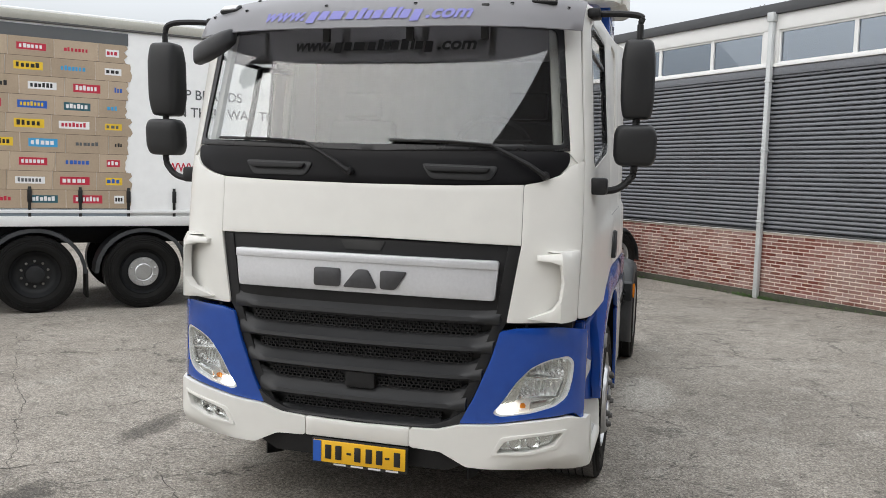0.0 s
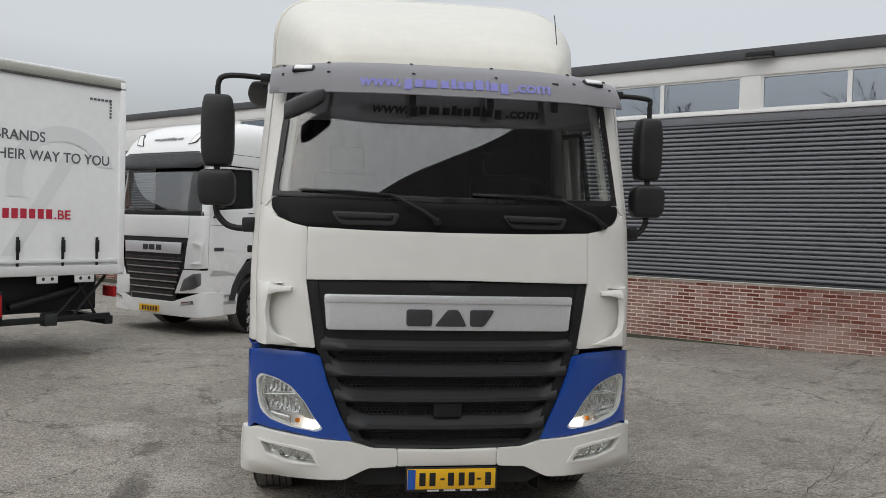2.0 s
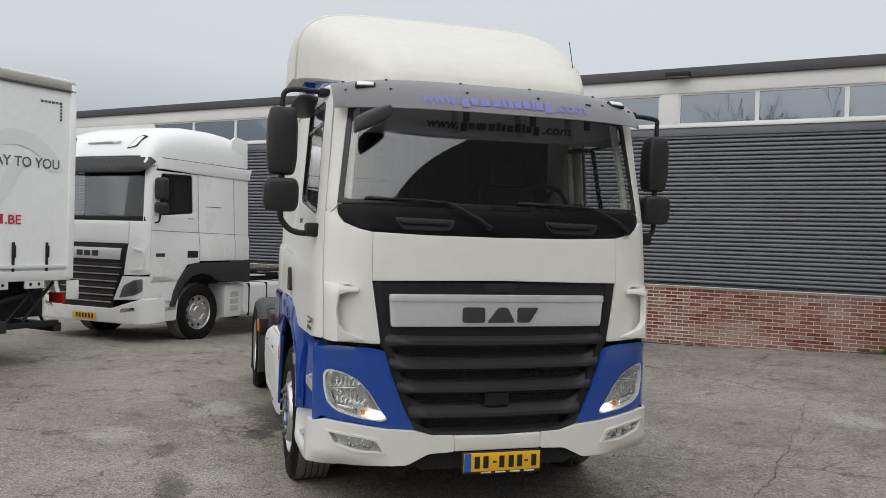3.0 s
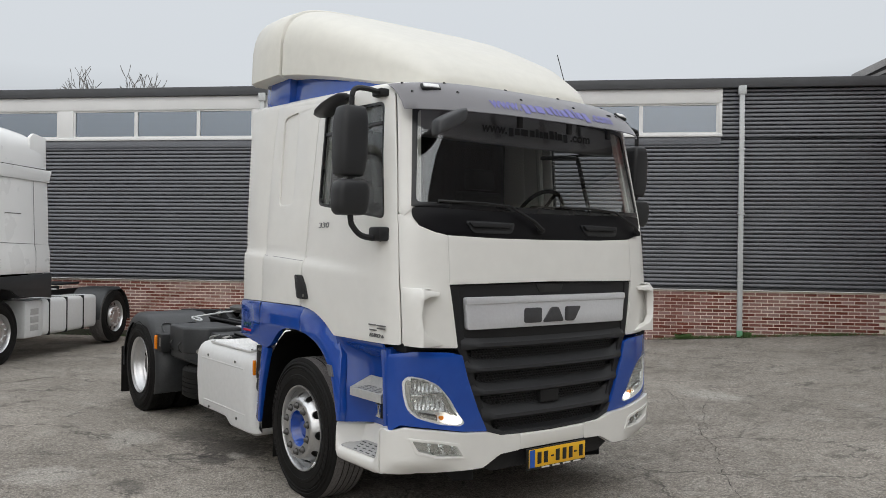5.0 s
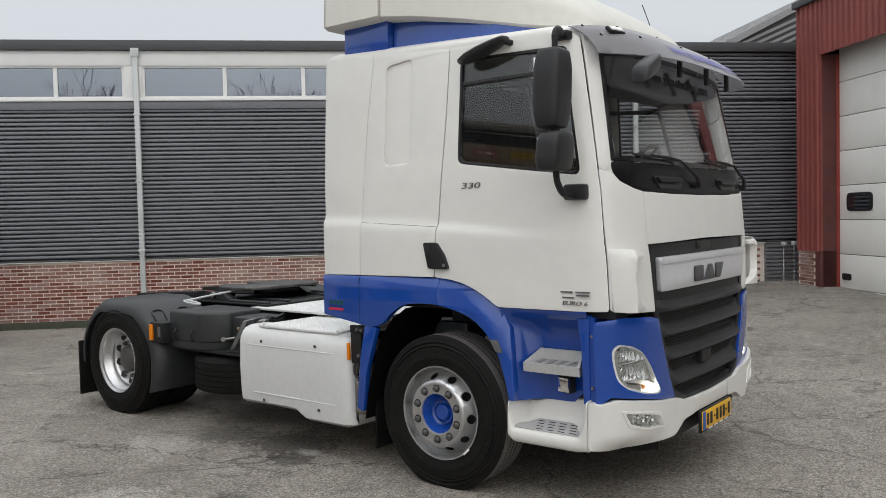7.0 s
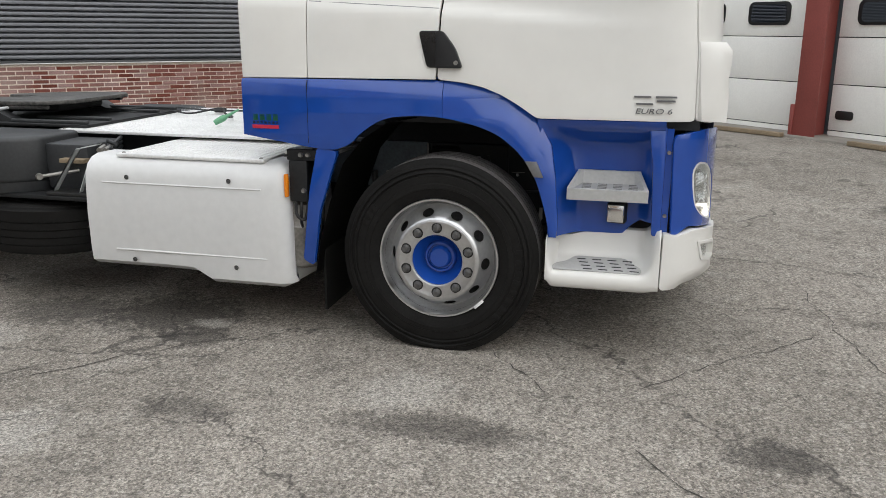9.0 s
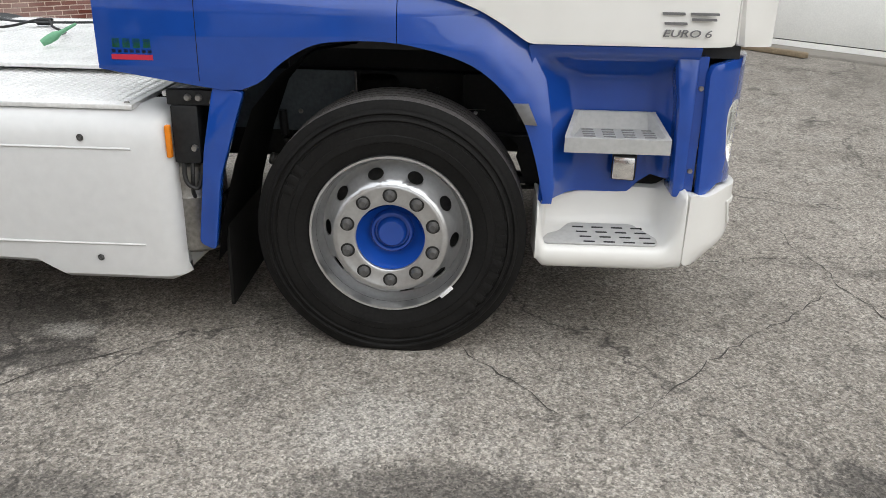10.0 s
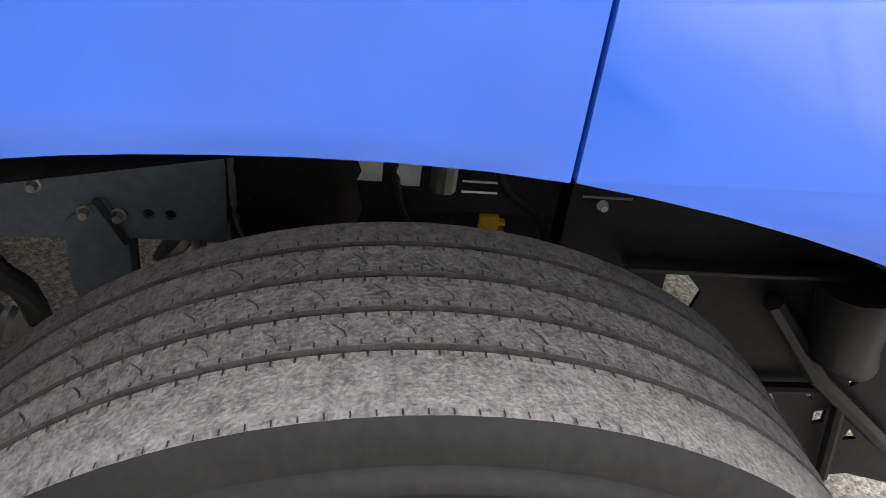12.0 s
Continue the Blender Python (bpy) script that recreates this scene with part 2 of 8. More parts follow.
M_ASPHALT = asphalt_material()
M_WHITE = material("cream_white_paint", (0.755, 0.747, 0.712, 1), 0.34, vary=0.03, scale=1.2, grain=8, coat=0.25, rvary=0.05)
M_AGED = material("aged_cream_fairing", (0.66, 0.645, 0.585, 1), 0.42, vary=0.05, scale=1.6, grain=12, coat=0.1, rvary=0.06)
M_MIRRORGREY = material("grey_mirror_shell", (0.045, 0.046, 0.05, 1), 0.42, vary=0.25, scale=9, grain=200, bump=0.1)
M_BLUE = material("blue_paint", (0.010, 0.063, 0.335, 1), 0.13, vary=0.08, scale=2, grain=12, spec=0.5, coat=0.5, rvary=0.06)
M_PLASTIC = material("black_grained_plastic", (0.018, 0.018, 0.019, 1), 0.48, vary=0.25, scale=5, grain=240, bump=0.12, spec=0.27)
M_PLASTIC2 = material("dark_grey_plastic", (0.024, 0.0245, 0.026, 1), 0.44, vary=0.2, scale=5, grain=240, bump=0.1, spec=0.36)
M_COWL = material("black_scuttle_panel", (0.0075, 0.0073, 0.0085, 1), 0.4, vary=0.25, scale=5, grain=240, bump=0.06, spec=0.16)
M_FRIT = material("black_enamel", (0.012, 0.012, 0.013, 1), 0.28, vary=0.2)
M_SILVER = material("silver_paint", (0.70, 0.71, 0.74, 1), 0.36, metal=0.4, vary=0.05, coat=0.4)
M_LOGO = material("dark_grey_logo", (0.075, 0.075, 0.08, 1), 0.35, metal=0.4, vary=0.1)
M_RUBBER = tyre_material()
M_LAMPIN = material("lamp_housing", (0.84, 0.84, 0.83, 1), 0.35, metal=0.15, vary=0.04)
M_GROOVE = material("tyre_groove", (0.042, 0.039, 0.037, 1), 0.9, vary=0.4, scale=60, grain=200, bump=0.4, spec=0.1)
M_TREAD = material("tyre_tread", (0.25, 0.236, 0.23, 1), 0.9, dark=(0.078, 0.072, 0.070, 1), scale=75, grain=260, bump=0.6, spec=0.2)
M_RIM = material("silver_rim", (0.58, 0.585, 0.59, 1), 0.32, metal=0.9, vary=0.10, scale=6, coat=0.2)
M_STEEL = material("dull_steel", (0.30, 0.29, 0.27, 1), 0.45, metal=0.8, vary=0.3, scale=12)
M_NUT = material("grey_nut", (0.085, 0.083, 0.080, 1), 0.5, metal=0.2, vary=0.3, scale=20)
M_CHASSIS = material("chassis_black", (0.0125, 0.0132, 0.0142, 1), 0.55, vary=0.4, scale=6, bump=0.1, spec=0.35)
M_CHASSISGREY = material("chassis_dark_grey", (0.027, 0.029, 0.031, 1), 0.45, vary=0.3, scale=6, bump=0.1)
M_SIDEPLATE = material("grey_side_plate", (0.085, 0.104, 0.118, 1), 0.5, vary=0.3, scale=9, bump=0.1)
M_TANK = material("white_tank_cover", (0.66, 0.665, 0.66, 1), 0.42, vary=0.05, scale=1.5, grain=20)
M_GREASE = material("greasy_steel", (0.17, 0.165, 0.155, 1), 0.42, metal=0.4, dark=(0.030, 0.028, 0.026, 1), scale=7, grain=40, bump=0.2)
M_DECK = material("aluminium_plate", (0.80, 0.80, 0.79, 1), 0.40, metal=0.3, vary=0.12, scale=5)
M_STEPDARK = material("step_slot_grey", (0.20, 0.20, 0.20, 1), 0.7, vary=0.1, scale=8)
M_CRACK = material("crack_dirt", (0.062, 0.057, 0.050, 1), 0.95, vary=0.4, scale=9, bump=0.4)
M_HEM = material("grey_blue_hem", (0.20, 0.235, 0.27, 1), 0.5, vary=0.1, scale=4)
M_STEP = material("grey_step_plastic", (0.42, 0.42, 0.41, 1), 0.6, vary=0.1, scale=8, bump=0.1)
M_BADGE = material("grey_side_badge", (0.20, 0.20, 0.205, 1), 0.35, metal=0.6, vary=0.1)
M_AMBER = material("amber_lens", (0.75, 0.22, 0.01, 1), 0.25, vary=0.08)
M_RED = material("red_lens", (0.45, 0.02, 0.02, 1), 0.25, vary=0.08)
M_CHROME = material("bright_reflector", (0.86, 0.86, 0.85, 1), 0.16, metal=1.0, vary=0.05, rvary=0.06)
M_REFLECT = material("lamp_reflector", (0.70, 0.70, 0.70, 1), 0.20, metal=0.75, vary=0.05, rvary=0.05)
M_BEIGE = material("lamp_bezel", (0.44, 0.43, 0.38, 1), 0.4, metal=0.3, vary=0.08)
M_LIT = material("lit_lamp", (1, 0.97, 0.9, 1), 0.3, emit=(1.0, 0.95, 0.85, 5.0), vary=0.0)
M_GLASS = glass_material("windscreen_glass", (0.985, 0.99, 0.988, 1), 1.8)
M_SIDEGLASS = glass_material("door_glass", (0.96, 0.972, 0.97, 1), 1.55)
M_LENS = glass_material("clear_lens", (0.93, 0.94, 0.94, 1), 1.45)
M_VISOR = glass_material("smoked_visor", (0.40, 0.40, 0.43, 1), 1.45, 0.12, dirt=0.52)
M_VISBLUE = material("visor_blue_print", (0.135, 0.13, 0.40, 1), 0.4, vary=0.05)
M_SHELF = material("grey_overhead_locker", (0.13, 0.13, 0.135, 1), 0.7, vary=0.1, scale=6, grain=150, bump=0.1)
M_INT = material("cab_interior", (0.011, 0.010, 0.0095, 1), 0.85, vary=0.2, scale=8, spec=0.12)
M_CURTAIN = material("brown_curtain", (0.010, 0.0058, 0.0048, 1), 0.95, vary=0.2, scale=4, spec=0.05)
M_LINER = material("cab_lining", (0.42, 0.43, 0.40, 1), 0.8, vary=0.08)
M_PLATE = material("yellow_plate", (0.86, 0.48, 0.02, 1), 0.35, vary=0.04)
M_EUBLUE = material("plate_blue", (0.02, 0.10, 0.45, 1), 0.35, vary=0.04)
M_BLACK = material("black_print", (0.012, 0.012, 0.012, 1), 0.5, vary=0.1)
M_WHITEPRINT = material("white_print", (0.8, 0.8, 0.8, 1), 0.5, vary=0.04)
M_CLAD = material("dark_grey_cladding", (0.150, 0.157, 0.174, 1), 0.45, vary=0.16, scale=1.4, grain=30)
M_FRAME = material("white_window_frame", (0.74, 0.74, 0.73, 1), 0.5, vary=0.06, scale=2)
M_ROOF = material("roof_edge_grey", (0.060, 0.062, 0.066, 1), 0.6, vary=0.2)
M_ROOFSHEET = material("grey_roof_sheet", (0.30, 0.305, 0.31, 1), 0.5, vary=0.2, scale=1.5)
M_PIPE = material("painted_pipe", (0.52, 0.54, 0.54, 1), 0.5, vary=0.12, scale=3)
M_GREEN = material("green_paint", (0.16, 0.42, 0.24, 1), 0.5, vary=0.15)
M_MORTAR = material("mortar", (0.74, 0.66, 0.58, 1), 0.9, vary=0.25, scale=3, bump=0.4, world_space=True)
M_CONCRETE = material("mossy_concrete", (0.085, 0.08, 0.062, 1), 0.9, dark=(0.028, 0.036, 0.018, 1), scale=4, bump=0.5)
M_BRICK = material("red_brick", (0.225, 0.082, 0.062, 1), 0.85, vary=0.28, scale=2.2, grain=70, bump=0.4, random_hue=0.42, world_space=True, bloom=(0.42, 0.32, 0.285, 1))
M_REDCLAD = material("red_cladding", (0.25, 0.060, 0.050, 1), 0.5, vary=0.2, scale=2)
M_DARKCLAD = material("dark_brown_cladding", (0.030, 0.026, 0.025, 1), 0.5, vary=0.2, scale=2)
M_REDSTEEL = material("red_steel", (0.30, 0.045, 0.032, 1), 0.55, vary=0.25, scale=3)
M_DOOR = material("cream_door", (0.88, 0.875, 0.83, 1), 0.5, vary=0.07, scale=1.3)
M_PANE = glass_material("window_pane", (0.36, 0.41, 0.50, 1), 3.1, gloss=(0.86, 0.93, 1.0, 1))
M_ROOM = material("dark_room", (0.10, 0.11, 0.12, 1), 0.9, vary=0.2)
M_CURT = material("white_tarpaulin", (0.88, 0.885, 0.88, 1), 0.45, vary=0.035, scale=1.2, grain=10, bump=0.8, bump_scale=2.6)
M_TARPGREY = material("grey_tarpaulin_print", (0.79, 0.797, 0.797, 1), 0.45, vary=0.03)
M_BOX = material("cardboard_print", (0.40, 0.31, 0.22, 1), 0.55, vary=0.10, scale=2)
M_BOXLIGHT = material("pale_cardboard_print", (0.46, 0.36, 0.26, 1), 0.55, vary=0.08, scale=2)
M_BOXLINE = material("cardboard_line", (0.10, 0.07, 0.05, 1), 0.6, vary=0.1)
M_GREYPRINT = material("grey_print", (0.10, 0.105, 0.11, 1), 0.5, vary=0.05)
M_REDPRINT = material("red_print", (0.50, 0.02, 0.05, 1), 0.5, vary=0.05)
M_WHITE2 = material("white_truck_paint", (0.80, 0.80, 0.79, 1), 0.3, vary=0.03, scale=1, coat=0.5)
M_WOOD = material("old_timber", (0.26, 0.20, 0.13, 1), 0.85, vary=0.3, scale=7, bump=0.3)
M_BARK = material("bark", (0.15, 0.14, 0.13, 1), 0.9, vary=0.3)
M_WEED = material("weeds", (0.07, 0.13, 0.035, 1), 0.8, vary=0.4, scale=30)
M_SILL = material("worn_sill", (0.27, 0.25, 0.22, 1), 0.9, vary=0.25, scale=3, bump=0.3)
M_DARKGREEN = material("dark_green_print", (0.015, 0.15, 0.05, 1), 0.5, vary=0.05)
M_SHADERED = material("shaded_red_steel", (0.11, 0.032, 0.028, 1), 0.55, vary=0.25, scale=3)
M_TEAL = material("teal_print", (0.02, 0.10, 0.13, 1), 0.5, vary=0.05)
M_SKYBLUE = material("sky_blue_print", (0.05, 0.33, 0.62, 1), 0.5, vary=0.05)
M_YELLOW = material("yellow_plastic", (0.75, 0.5, 0.03, 1), 0.45, vary=0.08)


# ---- mesh helpers ----
def thing(name, m=None, label="", category="", group="", kind=""):
    ob = new(name)
    if m is not None:
        ob.matrix_world = m
    return tagged(ob, label, category, group, kind)


def finish(bm, mat, smooth=35):
    me = bpy.data.meshes.new("m")
    bm.to_mesh(me)
    bm.free()
    me.materials.append(mat)
    if smooth:
        me.shade_smooth()
        me.set_sharp_from_angle(angle=radians(smooth))
    return me


def part(name, bm, mat, parent=None, label="", smooth=35):
    ob = new(name, finish(bm, mat, smooth))
    ob.data.name = name
    if parent is not None:
        ob.parent = parent
    return tagged(ob, label)


def rebevel(bm, w, angle=50, seg=2):
    if w <= 0:
        return bm
    bm.normal_update()
    es = [e for e in bm.edges if len(e.link_faces) == 2 and e.calc_face_angle(0) > radians(angle)]
    bmesh.ops.bevel(bm, geom=es, offset=w, segments=seg, profile=0.5, affect="EDGES", clamp_overlap=True)
    return bm


def box(x0, x1, y0, y1, z0, z1, bev=0.0, seg=2, m=None):
    bm = bmesh.new()
    bmesh.ops.create_cube(bm, size=1)
    for v in bm.verts:
        v.co = Vector(((x0 + x1) / 2 + v.co.x * (x1 - x0), (y0 + y1) / 2 + v.co.y * (y1 - y0), (z0 + z1) / 2 + v.co.z * (z1 - z0)))
    rebevel(bm, bev, 50, seg)
    if m is not None:
        bm.transform(m)
    return bm


def join(*bms):
    out = bmesh.new()
    for b in bms:
        me = bpy.data.meshes.new("t")
        b.to_mesh(me)
        b.free()
        out.from_mesh(me)
        bpy.data.meshes.remove(me)
    return out


def prism(poly, axis, a, b, bev=0.0, seg=2):
    """A polygon pushed along an axis from a to b. The polygon's pair is the other two axes in x, y, z order."""
    bm = bmesh.new()
    put = {"x": lambda p, q, h: (h, p, q), "y": lambda p, q, h: (p, h, q), "z": lambda p, q, h: (p, q, h)}[axis]
    lo = [bm.verts.new(put(p, q, a)) for p, q in poly]
    hi = [bm.verts.new(put(p, q, b)) for p, q in poly]
    bm.faces.new(lo)
    bm.faces.new(hi)
    for i in range(len(poly)):
        j = (i + 1) % len(poly)
        bm.faces.new((lo[i], lo[j], hi[j], hi[i]))
    bmesh.ops.recalc_face_normals(bm, faces=bm.faces)
    return rebevel(bm, bev, 40, seg)


def loft(loops, caps=True):
    bm = bmesh.new()
    vs = [[bm.verts.new(p) for p in lp] for lp in loops]
    n = len(vs[0])
    for a, b in zip(vs, vs[1:]):
        for i in range(n):
            bm.faces.new((a[i], a[(i + 1) % n], b[(i + 1) % n], b[i]))
    if caps:
        bm.faces.new(vs[0])
        bm.faces.new(vs[-1])
    bmesh.ops.recalc_face_normals(bm, faces=bm.faces)
    return bm


def lathe(profile, n=64, closed=False):
    """Spins (radius, x) pairs round the x axis."""
    bm = bmesh.new()
    rings = []
    for i in range(n):
        a = 2 * math.pi * i / n
        rings.append([bm.verts.new((x, r * math.sin(a), r * math.cos(a))) for r, x in profile])
    k = len(profile)
    for i in range(n):
        p, q = rings[i], rings[(i + 1) % n]
        for j in range(k if closed else k - 1):
            bm.faces.new((p[j], p[(j + 1) % k], q[(j + 1) % k], q[j]))
    bmesh.ops.remove_doubles(bm, verts=bm.verts, dist=1e-5)
    bmesh.ops.recalc_face_normals(bm, faces=bm.faces)
    return bm


def tube(points, r, n=8, caps=True):
    pts = [Vector(p) for p in points]
    loops = []
    ref = Vector((0, 0, 1))
    for i, p in enumerate(pts):
        d = (pts[min(i + 1, len(pts) - 1)] - pts[max(i - 1, 0)]).normalized()
        u = d.cross(ref)
        u = d.cross(Vector((0, 1, 0))) if u.length < 0.15 else u
        u.normalize()
        w = d.cross(u)
        rr = r[i] if isinstance(r, (list, tuple)) else r
        loops.append([p + rr * (math.cos(2 * math.pi * k / n) * u + math.sin(2 * math.pi * k / n) * w) for k in range(n)])
    return loft(loops, caps)


def arc(points, k=6):
    """A smooth line through the points (Catmull-Rom)."""
    P = [Vector(p) for p in points]
    P = [2 * P[0] - P[1]] + P + [2 * P[-1] - P[-2]]
    out = []
    for i in range(1, len(P) - 2):
        for j in range(k):
            t = j / k
            a, b, c, d = P[i - 1:i + 3]
            out.append(0.5 * ((2 * b) + (c - a) * t + (2 * a - 5 * b + 4 * c - d) * t * t + (3 * b - a - 3 * c + d) * t ** 3))
    return out + [P[-2]]


def rounded(x0, x1, z0, z1, r, k=5):
    out = []
    for cx, cz, a0 in ((x1 - r, z1 - r, 0), (x0 + r, z1 - r, 90), (x0 + r, z0 + r, 180), (x1 - r, z0 + r, 270)):
        for i in range(k + 1):
            a = radians(a0 + 90 * i / k)
            out.append((cx + r * math.cos(a), cz + r * math.sin(a)))
    return out


def soften(poly, r, k=4):
    """Rounds each corner of a polygon by about r."""
    out, n = [], len(poly)
    for i in range(n):
        p, q, s = (Vector(poly[j % n]) for j in (i - 1, i, i + 1))
        a, b = (p - q), (s - q)
        d = min(r, a.length * 0.45, b.length * 0.45)
        a, b = q + a.normalized() * d, q + b.normalized() * d
        for j in range(k + 1):
            t = j / k
            v = (1 - t) ** 2 * a + 2 * t * (1 - t) * q + t * t * b
            out.append((v.x, v.y))
    return out


def skin(outer, holes, fold, us, vs, thick, off=0.0, bev=0.0):
    """A flat outline with holes, cut into a fine grid, folded on a surface by fold(u, v, offset), and given thickness."""
    bm = bmesh.new()
    if holes:
        es = []
        for loop in [outer] + list(holes):
            vv = [bm.verts.new((u, v, 0)) for u, v in loop]
            es += [bm.edges.new((vv[i], vv[(i + 1) % len(vv)])) for i in range(len(vv))]
        bmesh.ops.triangle_fill(bm, use_beauty=True, edges=es)
    else:
        bm.faces.new([bm.verts.new((u, v, 0)) for u, v in outer])
    for axis, cuts in ((0, us), (1, vs)):
        for c in cuts:
            no = (1, 0, 0) if axis == 0 else (0, 1, 0)
            bmesh.ops.bisect_plane(bm, geom=bm.verts[:] + bm.edges[:] + bm.faces[:], dist=1e-6,
                                   plane_co=(c, 0, 0) if axis == 0 else (0, c, 0), plane_no=no)
    if holes:
        bmesh.ops.join_triangles(bm, faces=bm.faces[:], angle_face_threshold=3.1, angle_shape_threshold=3.1)
    if thick:
        got = bmesh.ops.extrude_face_region(bm, geom=bm.faces[:])
        for v in got["geom"]:
            if isinstance(v, bmesh.types.BMVert):
                v.co.z = 1
    for v in bm.verts:
        v.co = Vector(fold(v.co.x, v.co.y, off - thick * v.co.z))
    bmesh.ops.recalc_face_normals(bm, faces=bm.faces)
    if thick and bev:
        rebevel(bm, bev, 60, 2)
    return bm


def steps(a, b, d):
    k = max(1, int(round((b - a) / d)))
    return [a + (b - a) * i / k for i in range(1, k)]


def lettering(name, body, size, mat, parent, m, label="", depth=0.002, stretch=1.0, bold=0.0):
    cu = bpy.data.curves.new(name, "FONT")
    cu.body, cu.size, cu.extrude, cu.offset = body, size, depth, bold
    tmp = bpy.data.objects.new("t", cu)
    scene.collection.objects.link(tmp)
    bpy.context.view_layer.update()
    me = bpy.data.meshes.new_from_object(tmp.evaluated_get(bpy.context.evaluated_depsgraph_get()))
    bpy.data.objects.remove(tmp)
    bpy.data.curves.remove(cu)
    me.transform(Matrix.Diagonal((stretch, 1, 1, 1)))
    me.transform(m)
    me.materials.clear()
    me.materials.append(mat)
    me.name = name
    ob = new(name, me)
    ob.parent = parent
    return tagged(ob, label)


def wrapped_text(name, body, x0, x1, place, mat, parent, label="", bold=0.028, slant=0.22):
    """Flat print laid on a surface: place(x, h) gives the point at height h, in units of the small letters' height."""
    cu = bpy.data.curves.new(name, "FONT")
    cu.body, cu.size, cu.offset = body, 1.0, bold
    tmp = bpy.data.objects.new("t", cu)
    scene.collection.objects.link(tmp)
    bpy.context.view_layer.update()
    me = bpy.data.meshes.new_from_object(tmp.evaluated_get(bpy.context.evaluated_depsgraph_get()))
    bpy.data.objects.remove(tmp)
    bpy.data.curves.remove(cu)
    lo, hi = min(v.co.x for v in me.vertices), max(v.co.x for v in me.vertices)
    for v in me.vertices:
        h = v.co.y / 0.52
        v.co = Vector(place(x0 + (v.co.x - lo) / (hi - lo) * (x1 - x0) + slant * h * (x1 - x0) / (hi - lo) * 0.5, h))
    me.materials.clear()
    me.materials.append(mat)
    me.name = name
    ob = new(name, me)
    ob.parent = parent
    return tagged(ob, label)


def address_print(x0, x1, place, mat, parent, label=""):
    """A web address: its ends in letters, the name as slanted bars."""
    w = x1 - x0
    wrapped_text("print_letters", "www.", x0, x0 + 0.215 * w, place, mat, parent, label)
    wrapped_text("print_letters", ".com", x0 + 0.80 * w, x1, place, mat, parent, label)
    wide = (1, 1, 1.5, 1, 0.65, 0.7, 1, 1, 0.45, 1, 1)
    x, unit = x0 + 0.232 * w, 0.555 * w / sum(wide)
    for i, k in enumerate(wide):
        a, b = x, x + unit * k * 0.74
        h0, h1 = (-0.30 if i in (0, 10) else 0.0), (1.25 if i in (4, 7, 8) else 0.95)
        bm = bmesh.new()
        rows = [[bm.verts.new(place(q + 0.11 * unit * h, h)) for q in (a, b)] for h in np.linspace(h0, h1, 4)]
        for r0, r1 in zip(rows, rows[1:]):
            bm.faces.new((r0[0], r0[1], r1[1], r1[0]))
        part("print_bar", bm, mat, parent, smooth=0)
        x += unit * k


# ---- the yard ----
YARD = pose(0, 0, 0, 0, 0, -45)  # u along the long wall, n towards it


def rise(x, y):
    """The yard climbs gently along the long wall."""
    u, n = (x - y) * C2, (x + y) * C2

    def ease(v):
        v = min(1, max(0, v))
        return v * v * (3 - 2 * v)
    return 0.17 * ease((u - 1.5) / 4.7) + 0.14 * ease((n - 5) / 5) * ease((u + 1.5) / 4.5) - 0.11 * ease((n - 4.3) / 3) * ease((-u - 1) / 5)


def build_ground():
    a = [-900, -300, -120, -60, -35, -25] + [-20 + i for i in range(41)] + [25, 35, 60, 120, 300, 900]
    bm = bmesh.new()
    g = [[bm.verts.new((x, y, rise(x, y))) for x in a] for y in a]
    for r, s in zip(g, g[1:]):
        for i in range(len(a) - 1):
            bm.faces.new((r[i], r[i + 1], s[i + 1], s[i]))
    return tagged(part("ground", bm, M_ASPHALT), "worn grey asphalt yard with cracks and stains", "ground", kind="structure")


